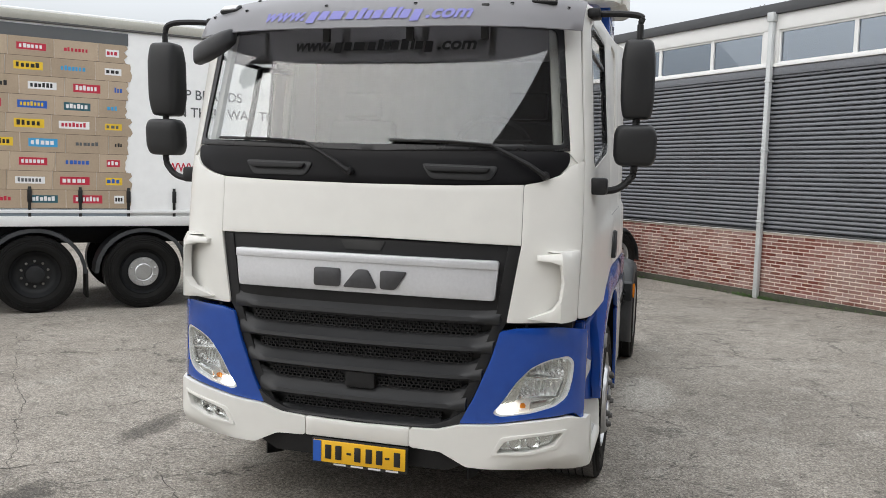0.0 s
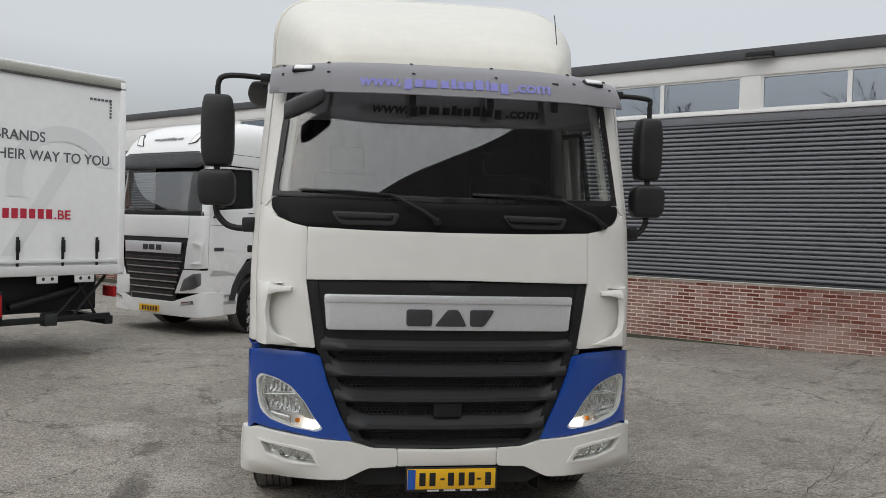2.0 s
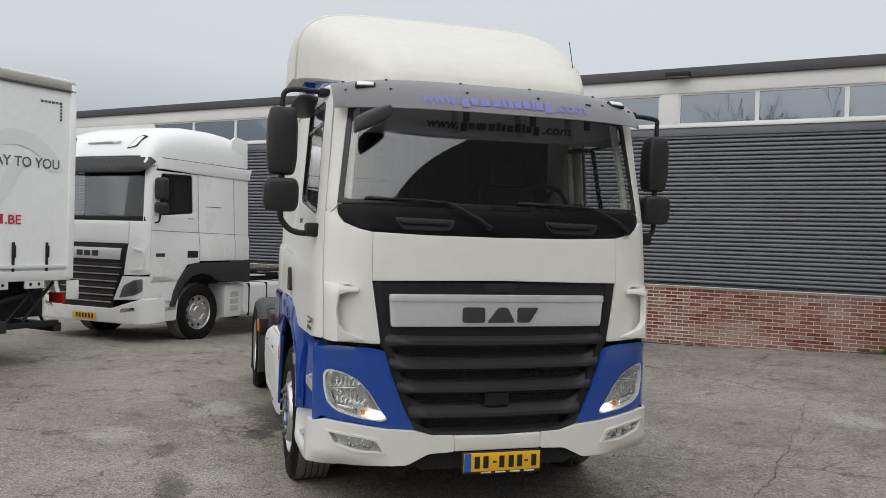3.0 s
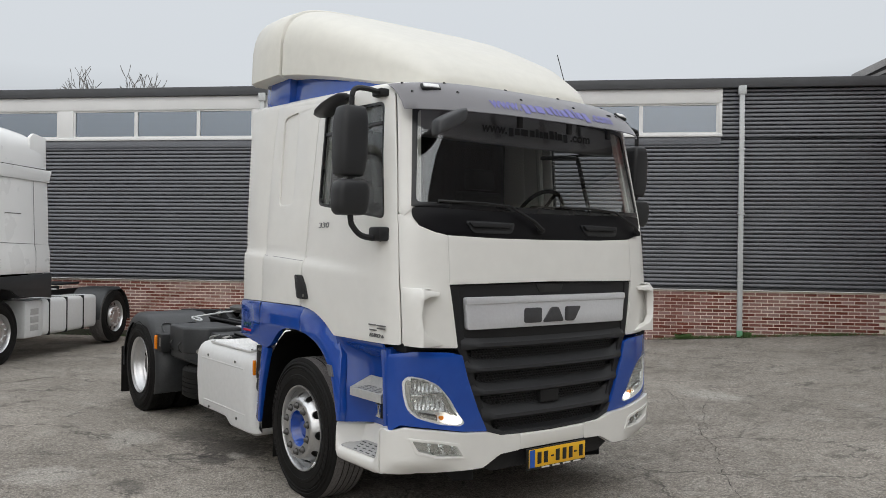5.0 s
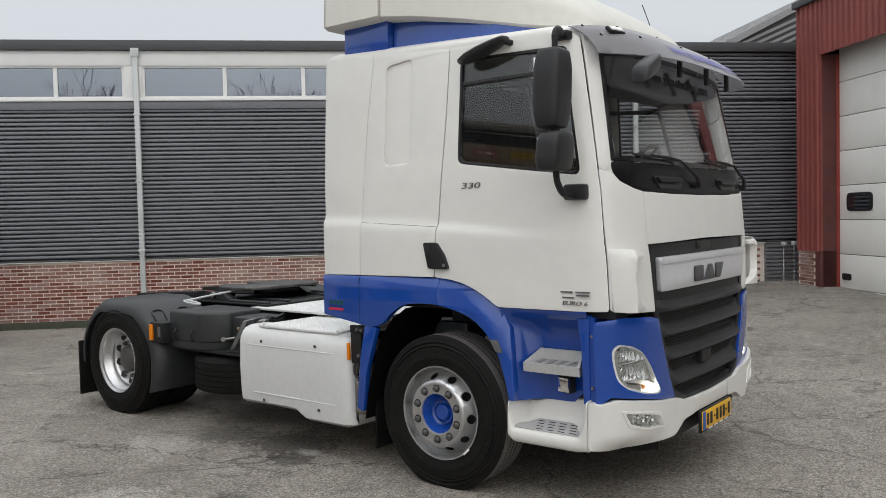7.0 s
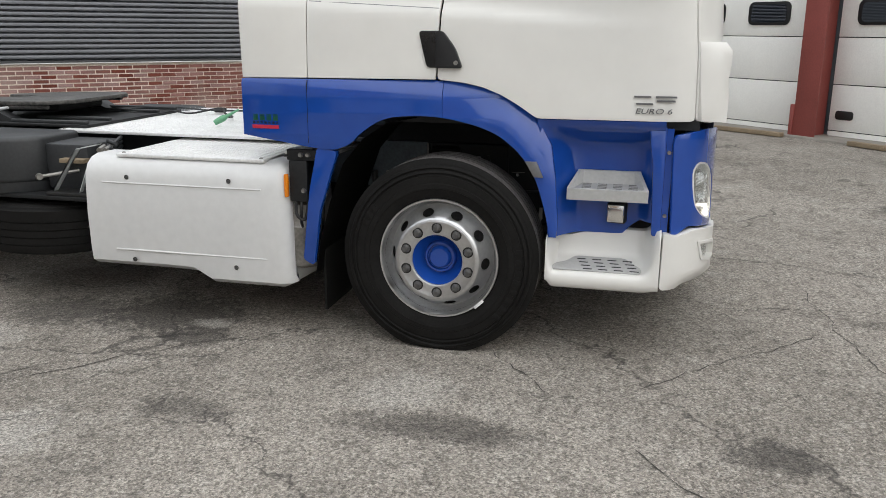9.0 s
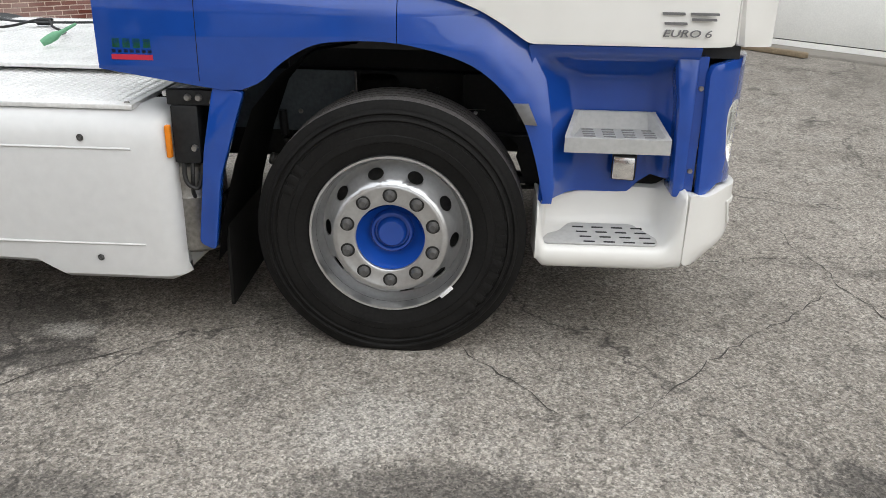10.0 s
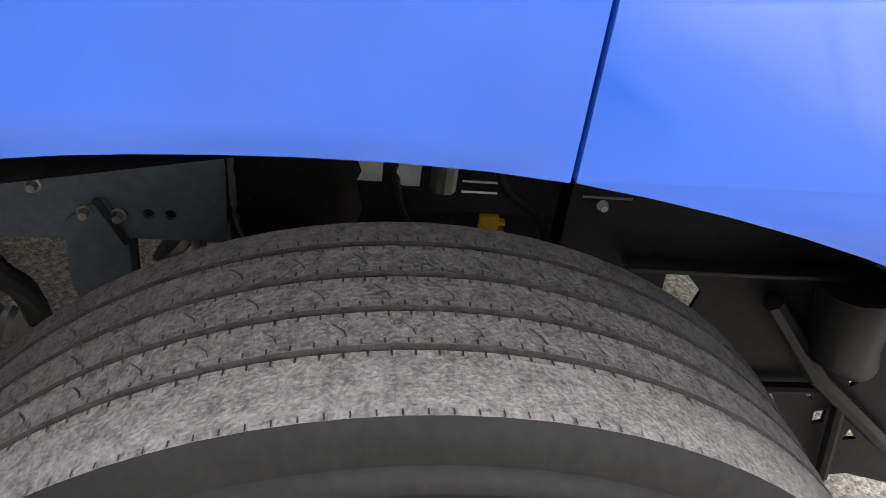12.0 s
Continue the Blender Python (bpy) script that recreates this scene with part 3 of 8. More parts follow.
def build_cracks(host):
    rnd = random.Random(21)
    lines = ([(0.44, -0.68), (-0.42, -0.74), (-0.94, -0.84), (-1.7, -1.02)], [(-0.36, -0.73), (-0.85, -0.32), (-1.19, 0.09), (-1.71, 0.54)],
             [(-1.10, 1.07), (-1.27, 0.97), (-1.62, 0.70)], [(-1.98, 0.40), (-2.21, 0.19), (-2.55, -0.12)], [(-1.06, 2.11), (-1.37, 2.46), (-1.67, 2.79), (-2.2, 3.3)],
             [(5.6, 3.64), (4.3, 2.21), (2.37, 0.33), (1.40, -0.51), (0.4, -1.5)], [(-5.93, 3.94), (-4.03, 1.90), (-2.71, 0.46), (-2.05, -0.32)],
             [(-4.22, 5.29), (-3.26, 4.43), (-2.45, 3.56), (-1.62, 2.90)], [(4.9, 2.2), (3.2, 1.06), (2.7, 0.79)])

    def lie(x, y):
        i, j = math.floor(x), math.floor(y)
        return max(rise(i + a, j + b) for a in (0, 1) for b in (0, 1)) if rise(i, j) or rise(i + 1, j + 1) or rise(i + 1, j) else 0.0
    for pts in lines:
        way = arc([(x, y, 0) for x, y in pts], 1)
        fine = []
        for a, b in zip(way, way[1:]):
            k = max(2, int((b - a).length / 0.05))
            fine += [a.lerp(b, i / k) for i in range(k)]
        fine.append(way[-1])
        bm, rows, drift = bmesh.new(), [], 0.0
        for i, p in enumerate(fine):
            d = (fine[min(i + 1, len(fine) - 1)] - fine[max(i - 1, 0)]).normalized()
            drift = drift * 0.88 + rnd.uniform(-0.018, 0.018)
            w = rnd.choice((0.0008, 0.0015, 0.0025, 0.003, 0.0045)) * min(1.0, 0.25 + 4 * min(i, len(fine) - 1 - i) / len(fine))
            side = Vector((-d.y, d.x, 0))
            rows.append([bm.verts.new((*(p + side * (drift + q * w)).xy, lie(p.x, p.y) + 0.003)) for q in (-1, 1)])
        for (a, b), (c, e) in zip(rows, rows[1:]):
            bm.faces.new((a, b, e, c))
        bmesh.ops.recalc_face_normals(bm, faces=bm.faces)
        part("crack", bm, M_CRACK, host, "dark dirt-filled crack in the asphalt", smooth=0)


build_cracks(build_ground())

WALL_N = 10.4
PANES = [(-14.75, -13.35, -11.95, -10.5), (-10.15, -8.75, -7.38, -6.2), (-5.87, -4.42, -3.0, -1.58), (-1.25, 0.11, 1.53, 2.95)]


def ribbed(u0, u1, z0, z1, n0, pitch=0.0769, depth=0.090):
    """A sheet of cladding with trapezoid ribs lying flat along the wall."""
    prof, z = [], z0
    while z < z1 - 0.01:
        for dz, d in ((0, 0), (0.33, 0), (0.36, 0.96), (0.48, 1), (0.70, 1), (0.97, 0.88)):
            prof.append((n0 - depth * d, min(z1, z + dz * pitch)))
        z += pitch
    poly = prof + [(n0 + 0.02, z1), (n0 + 0.02, z0)]
    bm = bmesh.new()
    lo = [bm.verts.new((u0, p, q)) for p, q in poly]
    hi = [bm.verts.new((u1, p, q)) for p, q in poly]
    k = len(poly)
    for i in range(k):
        bm.faces.new((lo[i], lo[(i + 1) % k], hi[(i + 1) % k], hi[i]))
    bm.faces.new(lo)
    bm.faces.new(hi)
    bmesh.ops.recalc_face_normals(bm, faces=bm.faces)
    return bm


def build_long_wall():
    wall = part("wall_long", box(-26, 7.4, WALL_N - 0.001, WALL_N + 0.30, -0.6, 1.10), M_MORTAR)
    wall.matrix_world = YARD
    tagged(wall, "long hall wall, red brick plinth under dark ribbed cladding", "wall", kind="structure")
    N = WALL_N
    part("core", box(-26, 7.4, N + 0.11, N + 0.30, 1.10, 3.95), M_ROOM, wall)
    part("core", box(2.99, 7.4, N + 0.11, N + 0.30, 3.95, 4.86), M_ROOM, wall)
    part("flashing", box(-26, 7.4, N - 0.05, N + 0.05, 1.095, 1.125, 0.004), M_ROOF, wall, "thin grey metal flashing on the bricks")
    part("footing", box(-26, 2.0, N - 0.03, N + 0.02, -0.6, 0.015, 0.01), M_CONCRETE, wall, "mossy concrete footing")
    part("conduit", tube([(-20, N - 0.035, 1.085), (-12, N - 0.04, 1.08), (-6, N - 0.035, 1.09), (0, N - 0.04, 1.085), (6.35, N - 0.04, 1.08)], 0.011, 8), M_FRAME, wall, "thin white cable conduit")
    part("low_panel", ribbed(6.04, 7.4, 0.12, 1.09, N - 0.001, depth=0.05), M_CLAD, wall, smooth=0)
    for u in (6.40, 6.62):
        part("riser", tube([(u, N - 0.10, 0.14), (u, N - 0.10, 1.02), (u, N - 0.06, 1.08)], 0.009, 8), M_PIPE, wall, "white riser pipe")
        part("valve", box(u - 0.04, u + 0.04, N - 0.15, N - 0.06, 1.02, 1.10, 0.012), M_PIPE, wall)
    part("riser_foot", tube([(6.40, N - 0.10, 0.16), (6.62, N - 0.10, 0.20)], 0.012, 8), M_PIPE, wall)
    for a, b in ((-26, -15.2), (-15.2, -10.6), (-10.6, -6.0), (-6.0, -1.3), (-1.3, 3.34), (3.34, 7.4)):
        part("cladding_panel", ribbed(a + 0.0003, b - 0.0003, 1.13, 3.93, N + 0.08), M_CLAD, wall, smooth=0)
    part("cladding_panel", ribbed(3.0, 7.4, 3.935, 4.86, N + 0.08), M_CLAD, wall, smooth=0)
    part("top_trim", box(-26, 3.0, N - 0.03, N + 0.03, 3.82, 3.96, 0.004), M_CLAD, wall, "smooth grey trim under the sill")
    part("sill", box(-26, 3.02, N - 0.06, N + 0.10, 3.965, 4.02, 0.006), M_FRAME, wall, "white painted window sill")
    part("fascia", box(-26, 3.02, N - 0.03, N + 0.28, 4.60, 4.87, 0.004), M_FRAME, wall, "cream painted fascia board")
    for a, b in ((-26, -14.75), (-10.5, -10.15), (-6.2, -5.87), (-1.58, -1.25), (2.95, 3.02)):
        part("post", box(a, b, N - 0.02, N + 0.25, 4.02, 4.60, 0.004), M_FRAME, wall)
    for i, p in enumerate(PANES):
        win = thing("window_%d" % (i + 1), YARD, "row of three windows in white frames under the roof", "window", kind="structure")
        for a, b in zip(p, p[1:]):
            f = join(box(a, b, N + 0.0, N + 0.06, 4.02, 4.055), box(a, b, N, N + 0.06, 4.565, 4.60),
                     box(a, a + 0.035, N, N + 0.06, 4.055, 4.565), box(b - 0.035, b, N, N + 0.06, 4.055, 4.565))
            part("window_frame", f, M_FRAME, win)
            g = part("pane", box(a + 0.035, b - 0.035, N + 0.03, N + 0.036, 4.055, 4.565), M_PANE, win, smooth=0)
            g.visible_shadow = False
        part("window_recess", box(p[0], p[-1], N + 0.5, N + 0.54, 4.0, 4.6), M_ROOM, win)
    roof = part("roof", join(box(-26, 7.4, N - 0.10, N + 0.06, 4.87, 5.05, 0.01), box(-26, 7.4, N + 0.06, N + 12, 4.92, 5.0)), M_ROOF)
    roof.matrix_world = YARD
    tagged(roof, "flat roof with a dark grey edge trim", "roof", kind="structure")
    back = part("wall_inner", box(-26, 7.4, N + 0.6, N + 0.8, -0.4, 4.9), M_ROOM)
    back.matrix_world = YARD
    tagged(back, "plain inner wall behind the windows", "wall", kind="structure")
    return wall


def downpipe(u, z0, low, mat, name):
    p = thing(name, YARD, "painted square downpipe fixed to the cladding", "downpipe", "downpipes")
    part("pipe", box(u - 0.045, u + 0.045, WALL_N - 0.13, WALL_N - 0.045, z0, 4.78, 0.012), mat, p)
    part("hopper", box(u - 0.07, u + 0.07, WALL_N - 0.15, WALL_N - 0.04, 4.74, 4.90, 0.01), mat, p)
    for z in (1.25, 2.5, 3.7):
        part("bracket", box(u - 0.06, u + 0.06, WALL_N - 0.135, WALL_N - 0.03, z, z + 0.035, 0.004), mat, p)
    if low:
        part("shoe", box(u - 0.05, u + 0.05, WALL_N - 0.135, WALL_N - 0.04, z0 - 0.02, z0 + 0.10, 0.01), M_GREEN, p, "green weathered pipe foot")


LONG_WALL = build_long_wall()
downpipe(-5.97, -0.10, False, M_PIPE, "downpipe")
downpipe(3.36, 0.24, True, M_PIPE, "downpipe")


def floodlight(u, z):
    f = thing("floodlight", YARD, "small black floodlight on the fascia", "lamp")
    part("body", box(u - 0.22, u + 0.22, WALL_N - 0.30, WALL_N - 0.14, z - 0.05, z + 0.03, 0.012), M_CHASSIS, f)
    part("bracket", box(u - 0.05, u + 0.05, WALL_N - 0.16, WALL_N - 0.02, z - 0.02, z + 0.06, 0.006), M_CHASSIS, f)
    part("lens", box(u - 0.19, u + 0.19, WALL_N - 0.28, WALL_N - 0.16, z - 0.056, z - 0.048), M_LENS, f)


floodlight(-1.23, 4.92)

# red shed with its roller doors, square to the long wall
RED_U, RED_N = 6.4, 9.75


def ribbed_upright(n0, n1, z0, z1, u0, pitch=0.16, depth=0.035):
    prof, n = [], n0
    while n < n1 - 0.01:
        for d, h in ((0, 0), (0.4, 0), (0.5, 1), (0.85, 1), (1.0, 0)):
            prof.append((u0 - depth * h, min(n1, n + d * pitch)))
        n += pitch
    return prism(prof + [(u0 + 0.03, n1), (u0 + 0.03, n0)], "z", z0, z1)


def build_red_shed():
    U = RED_U
    wall = part("wall_red", ribbed_upright(9.0, RED_N, 0.95, 5.55, U), M_REDCLAD, smooth=0)
    wall.matrix_world = YARD
    tagged(wall, "dark red ribbed shed wall over the doors", "wall", kind="structure")
    part("fascia", ribbed_upright(3.6, 9.0, 4.55, 5.55, U), M_REDCLAD, wall, smooth=0)
    part("fascia", box(U - 0.02, U + 0.2, -14, 3.6, 4.55, 5.55), M_DARKCLAD, wall, smooth=0)
    # jamb and reveal: the doorway's shade is put into a darker red
    part("jamb", box(U - 0.02, U + 0.35, 9.0, 9.16, -0.1, 0.955), M_SHADERED, wall)
    part("reveal", box(U + 0.03, U + 0.30, 9.0, 9.06, 0.1, 4.56), M_SHADERED, wall)
    part("edge_guard", box(U + 0.30, U + 0.37, 8.985, 9.06, 0.1, 4.56, 0.004), M_REDSTEEL, wall, "bright red steel edge guard")
    part("low_wall", box(U - 0.02, U + 0.2, -14, -1.6, -0.2, 4.55), M_DARKCLAD, wall, smooth=0)
    part("end_wall", box(U + 0.03, U + 5, RED_N - 0.1, RED_N, -0.2, 5.5), M_REDCLAD, wall)
    part("roof_edge", box(U - 0.10, U + 0.1, 7.2, RED_N + 0.05, 5.55, 5.68, 0.01), M_ROOF, wall)
    part("roof_edge", box(U - 0.024, U + 0.1, -14, 7.2, 6.45, 6.54, 0.004), M_DARKCLAD, wall)
    part("core", box(U + 0.5, U + 0.6, -14, RED_N, -0.3, 5.5), M_ROOM, wall)
    part("upper_wall", box(U - 0.02, U + 0.2, -14, 7.2, 5.55, 6.45), M_DARKCLAD, wall, smooth=0)
    part("upper_roof", box(U + 0.0, U + 5, -14, 7.2, 6.45, 6.55), M_ROOF, wall)
    part("core", box(U + 0.04, U + 5, -14, RED_N, 5.5, 5.56), M_ROOF, wall)
    for k, (a, b) in enumerate(((4.0, 9.0), (-1.0, 3.75))):
        d = thing("door_%d" % (k + 1), YARD, "closed cream sectional roller door with small windows", "door", kind="structure")
        for i in range(8):
            z = -0.36 + i * 0.63
            part("section", box(a, b, 0, 0.045, z + 0.006, z + 0.624, 0.008, m=Matrix(((0, 1, 0, U + 0.36), (1, 0, 0, 0), (0, 0, 1, 0), (0, 0, 0, 1)))), M_DOOR, d)
        for i in range(4):
            c = a + 0.90 + i * (b - a - 1.51) / 3
            ring = prism(rounded(c - 0.36, c + 0.36, 1.69, 2.02, 0.09), "x", U + 0.335, U + 0.362, 0.006)
            w = part("door_window", ring, M_CHASSIS, d, "black rounded window")
            part("pane", prism(rounded(c - 0.30, c + 0.30, 1.73, 1.98, 0.06), "x", U + 0.330, U + 0.336), M_PANE, w)
        part("grip", prism(rounded(b - 0.36, b - 0.10, 0.43, 0.55, 0.04), "x", U + 0.34, U + 0.362, 0.004), M_BLACK, d, "black recessed grip")
    for n in (3.86, -1.4):
        p = thing("door_post", YARD @ pose(U, n, 0), "dark red steel post between the doors", "post", "door posts", "structure")
        part("flange", box(-0.03, 0.0, -0.17, 0.17, -0.1, 4.56, 0.004), M_REDCLAD, p)
        part("web", box(0.0, 0.40, -0.03, 0.03, -0.1, 4.56), M_REDCLAD, p)
        part("bumper", box(-0.05, 0.2, 0.17, 0.23, 0.0, 0.62, 0.01), M_REDCLAD, p)
    sill = part("door_sill", box(U - 0.12, U + 0.5, -14, 8.56, -0.3, 0.20, 0.02), M_SILL)
    sill.matrix_world = YARD
    tagged(sill, "worn concrete sill along the shed doors", "sill", kind="structure")
    for n, l in ((4.6, 1.1), (2.6, 0.9)):
        w = part("timber_batten", box(-0.05, 0.05, -l / 2, l / 2, 0, 0.06, 0.008), M_WOOD)
        w.matrix_world = YARD @ pose(U - 0.25, n, 0.175, 0, 0, 4 if n > 3 else -7)
        tagged(w, "weathered timber batten lying at the door sill", "batten", "timber battens")


build_red_shed()


def build_far_roof():
    r = thing("pitched_roof", YARD, "grey ribbed pitched roof rising behind the long wall", "roof", kind="structure")
    n0, n1 = WALL_N + 0.22, WALL_N + 9
    top = lambda u: 5.09 + (u - 5.40) * 0.495
    part("roof_sheet", prism([(5.40, top(5.40) - 0.06), (9.2, top(9.2) - 0.06), (9.2, top(9.2)), (5.40, top(5.40))], "y", n0, n1), M_ROOFSHEET, r, smooth=0)
    for i in range(42):
        n = n0 + 0.10 + i * 0.2
        part("rib", prism([(5.40, top(5.40)), (9.2, top(9.2)), (9.2, top(9.2) + 0.035), (5.40, top(5.40) + 0.035)], "y", n, n + 0.05), M_ROOFSHEET, r, smooth=0)
    part("verge_trim", prism([(5.38, top(5.38) - 0.08), (9.2, top(9.2) - 0.08), (9.2, top(9.2) + 0.06), (5.38, top(5.38) + 0.06)], "y", n0 - 0.03, n0 + 0.02), M_ROOFSHEET, r, smooth=0)
    part("gable", prism([(5.2, 4.95), (9.2, 4.95), (9.2, top(9.2) - 0.07), (5.2, top(5.2) - 0.07)], "y", n0 + 0.06, n0 + 0.12), M_ROOF, r, smooth=0)
    for i in range(14):
        d = 0.17 + 0.125 * i
        u0 = 5.40 + max(0.0, (4.98 - 5.09 + d) / 0.43)
        z = lambda u: 5.09 + (u - 5.40) * 0.43 - d
        if u0 < 9.0:
            part("gable_rib", prism([(u0, z(u0)), (9.2, z(9.2)), (9.2, z(9.2) + 0.06), (u0, z(u0) + 0.06)], "y", n0 + 0.03, n0 + 0.06), M_ROOFSHEET, r, smooth=0)


build_far_roof()


def build_opposite_hall():
    """The low brick hall across the yard, seen in the door glass."""
    h = thing("opposite_hall", pose(-23, 8, 0, 0, 0, 90 - 45), "low brick hall with a dark flat roof edge", "building", kind="structure")
    part("wall", box(-16, 16, -0.15, 0.15, -0.3, 4.3), M_BRICK, h)
    part("roof", box(-16.2, 16.2, -0.3, 8, 4.3, 5.0), M_ROOF, h)
    part("side_wall", box(-16, -15.8, 0.15, 8, -0.3, 4.3), M_BRICK, h)
    part("side_wall", box(15.8, 16, 0.15, 8, -0.3, 4.3), M_BRICK, h)
    for i in range(6):
        part("window", box(-14 + i * 5, -12 + i * 5, -0.19, -0.155, 1.2, 2.6), M_FRIT, h)


build_opposite_hall()


def bare_tree(name, m, height, seed):
    rnd = random.Random(seed)
    t = thing(name, m, "bare winter tree with fine twigs", "tree", "bare trees")
    trunk, twigs = [], []

    def grow(p, d, length, r, depth):
        pts, rad, q = [p], [r], p
        for i in range(3):
            d = (d + Vector((rnd.uniform(-.18, .18), rnd.uniform(-.18, .18), rnd.uniform(-.02, .12)))).normalized()
            q = q + d * length / 3
            pts.append(q)
            rad.append(max(0.012, r * (1 - 0.14 * (i + 1))))
        (trunk if depth < 2 else twigs).append(tube(pts, rad, 6 if depth < 2 else 3, depth < 2))
        if depth >= 5:
            return
        for i in range(3 if depth else 5):
            a = rnd.uniform(0, 2 * math.pi)
            s = rnd.uniform(0.35, 0.8)
            nd = (d + s * Vector((math.cos(a), math.sin(a), rnd.uniform(-0.1, 0.5)))).normalized()
            grow(pts[rnd.choice((2, 3, 3))], nd, length * rnd.uniform(0.58, 0.8), rad[-1] * 0.62, depth + 1)

    grow(Vector((0, 0, 0)), Vector((0, 0, 1)), height * 0.34, height * 0.012, 0)
    a, b = join(*trunk), join(*twigs)
    k = height / max(v.co.z for v in b.verts)
    for v in list(a.verts) + list(b.verts):
        v.co *= k
    part("trunk", a, M_BARK, t)
    part("crown", b, M_BARK, t, smooth=0)
    return t


bare_tree("tree", pose(6.6, 33, 0), 9.4, 3)
bare_tree("tree", pose(-27, -5.5, 0), 10.6, 8)
bare_tree("tree", pose(-25.5, -16.0, 0), 11.6, 11)
bare_tree("tree", pose(-24.0, -19.0, 0), 12.6, 14)


def weeds():
    rnd = random.Random(5)
    bm = bmesh.new()
    for _ in range(2200):
        u = rnd.choice((rnd.gauss(-5.9, 0.3), rnd.gauss(3.4, 0.5), rnd.uniform(-12, 6.2), rnd.gauss(5, 0.5), rnd.gauss(2.6, 0.3)))
        n = WALL_N - abs(rnd.gauss(0.0, 0.07))
        x, y = (u + n) * C2, (n - u) * C2
        z = rise(x, y)
        h, a = rnd.uniform(0.015, 0.07), rnd.uniform(0, 6.28)
        dx, dy = math.cos(a) * h * 0.7, math.sin(a) * h * 0.7
        w = 0.006
        v = [bm.verts.new(c) for c in ((x - w, y - w, z - 0.01), (x + w, y + w, z - 0.01), (x + dx + w, y + dy + w, z + h * 0.8), (x + dx * 1.4, y + dy * 1.4, z + h))]
        bm.faces.new(v)
    for u in (3.45, 2.35):
        for _ in range(70):
            n = WALL_N - abs(rnd.gauss(0.04, 0.05))
            uu = u + rnd.gauss(0, 0.06)
            x, y = (uu + n) * C2, (n - uu) * C2
            z = rise(x, y)
            h, a = rnd.uniform(0.05, 0.15), rnd.uniform(0, 6.28)
            dx, dy, w = math.cos(a) * h * 0.7, math.sin(a) * h * 0.7, 0.012
            v = [bm.verts.new(c) for c in ((x - w * 0.4, y - w * 0.4, z - 0.01), (x + dx * 0.6 - w, y + dy * 0.6 + w, z + h * 0.75), (x + dx * 1.3, y + dy * 1.3, z + h * 0.8), (x + dx * 0.6 + w, y + dy * 0.6 - w, z + h * 0.7))]
            bm.faces.new(v)
    tagged(part("weeds", bm, M_WEED, smooth=0), "low green weeds along the foot of the wall", "weeds", kind="stuff")


weeds()


# ---- the tractor unit ----
CAB_A, CAB_Y, CAB_P = 1.2, 0.42, 4.0
_phi = np.linspace(0, math.pi / 2, 600)
_bx = np.concatenate((CAB_A * np.sin(_phi) ** (2 / CAB_P), [CAB_A]))
_by = np.concatenate((CAB_Y * (1 - np.cos(_phi) ** (2 / CAB_P)), [3.4]))
_bs = np.concatenate(([0], np.cumsum(np.hypot(np.diff(_bx), np.diff(_by)))))


def fx(x):
    """Way round the cab's outline at front place x."""
    return math.copysign(float(np.interp(abs(x), _bx[:-1], _bs[:-1])), x)


def sy(y, side=-1):
    """Way round the cab's outline at side place y."""
    return side * float(np.interp(y, _by, _bs))


KZ = ((0.3, 1.6, 2.0, 2.85, 3.2), (1.0, 0.998, 0.987, 0.935, 0.93))
YZ = ((0.3, 1.5, 1.9, 2.05, 2.75, 2.9), (0.0, 0.0, 0.03, 0.055, 0.20, 0.24))


def cab(s, z, off=0.0):
    """The cab's outer surface, off metres outwards."""
    a = abs(s)
    x, y = np.interp(a, _bs, _bx), np.interp(a, _bs, _by)
    d = 0.012
    tx, ty = np.interp(a + d, _bs, _bx) - np.interp(a - d, _bs, _bx), np.interp(a + d, _bs, _by) - np.interp(a - d, _bs, _by)
    if a < d:
        tx, ty = 1, 0
    L = math.hypot(tx, ty)
    nx, ny = ty / L, -tx / L
    k, yo = np.interp(z, *KZ), np.interp(z, *YZ)
    w = max(0.0, 1 - y / 1.3)
    g = math.copysign(1, s)
    # a shoulder runs along the side: the lower half stands proud of the upper
    line = 1.63 + 0.055 * y
    f = min(1.0, max(0.0, (line + 0.03 - z) / 0.06)) * min(1.0, max(0.0, (y - 0.25) / 0.9))
    sh = 0.024 * f * f * (3 - 2 * f) if z > 1.3 else 0.024 * f
    # the sleeper leans in less than the doors do
    up = min(1.0, max(0.0, (y - 1.35) / 0.9)) * min(1.0, max(0.0, (z - 1.75) / 0.95))
    return (g * (x * k + nx * (off + sh) + 0.045 * up), y + yo * w + ny * off - 0.040 * up, z)


def panel(outer, holes=(), thick=0.02, off=0.0, bev=0.003, dz=0.08, fold=cab):
    us = [p[0] for p in outer]
    vs = [p[1] for p in outer]
    cu = [c for c in steps(-4, 4, 0.05) if min(us) + 1e-3 < c < max(us) - 1e-3 and abs(c) < 2.1]
    cv = [c for c in steps(0, 4, dz) if min(vs) + 1e-3 < c < max(vs) - 1e-3]
    return skin(outer, holes, fold, cu, cv, thick, off, bev)


def F(x, z):
    return (fx(x), z)


def S(y, z, side=-1):
    return (sy(y, side), z)


def flip(poly):
    return [(-u, v) for u, v in poly]


def both(make):
    return (make(1), make(-1))


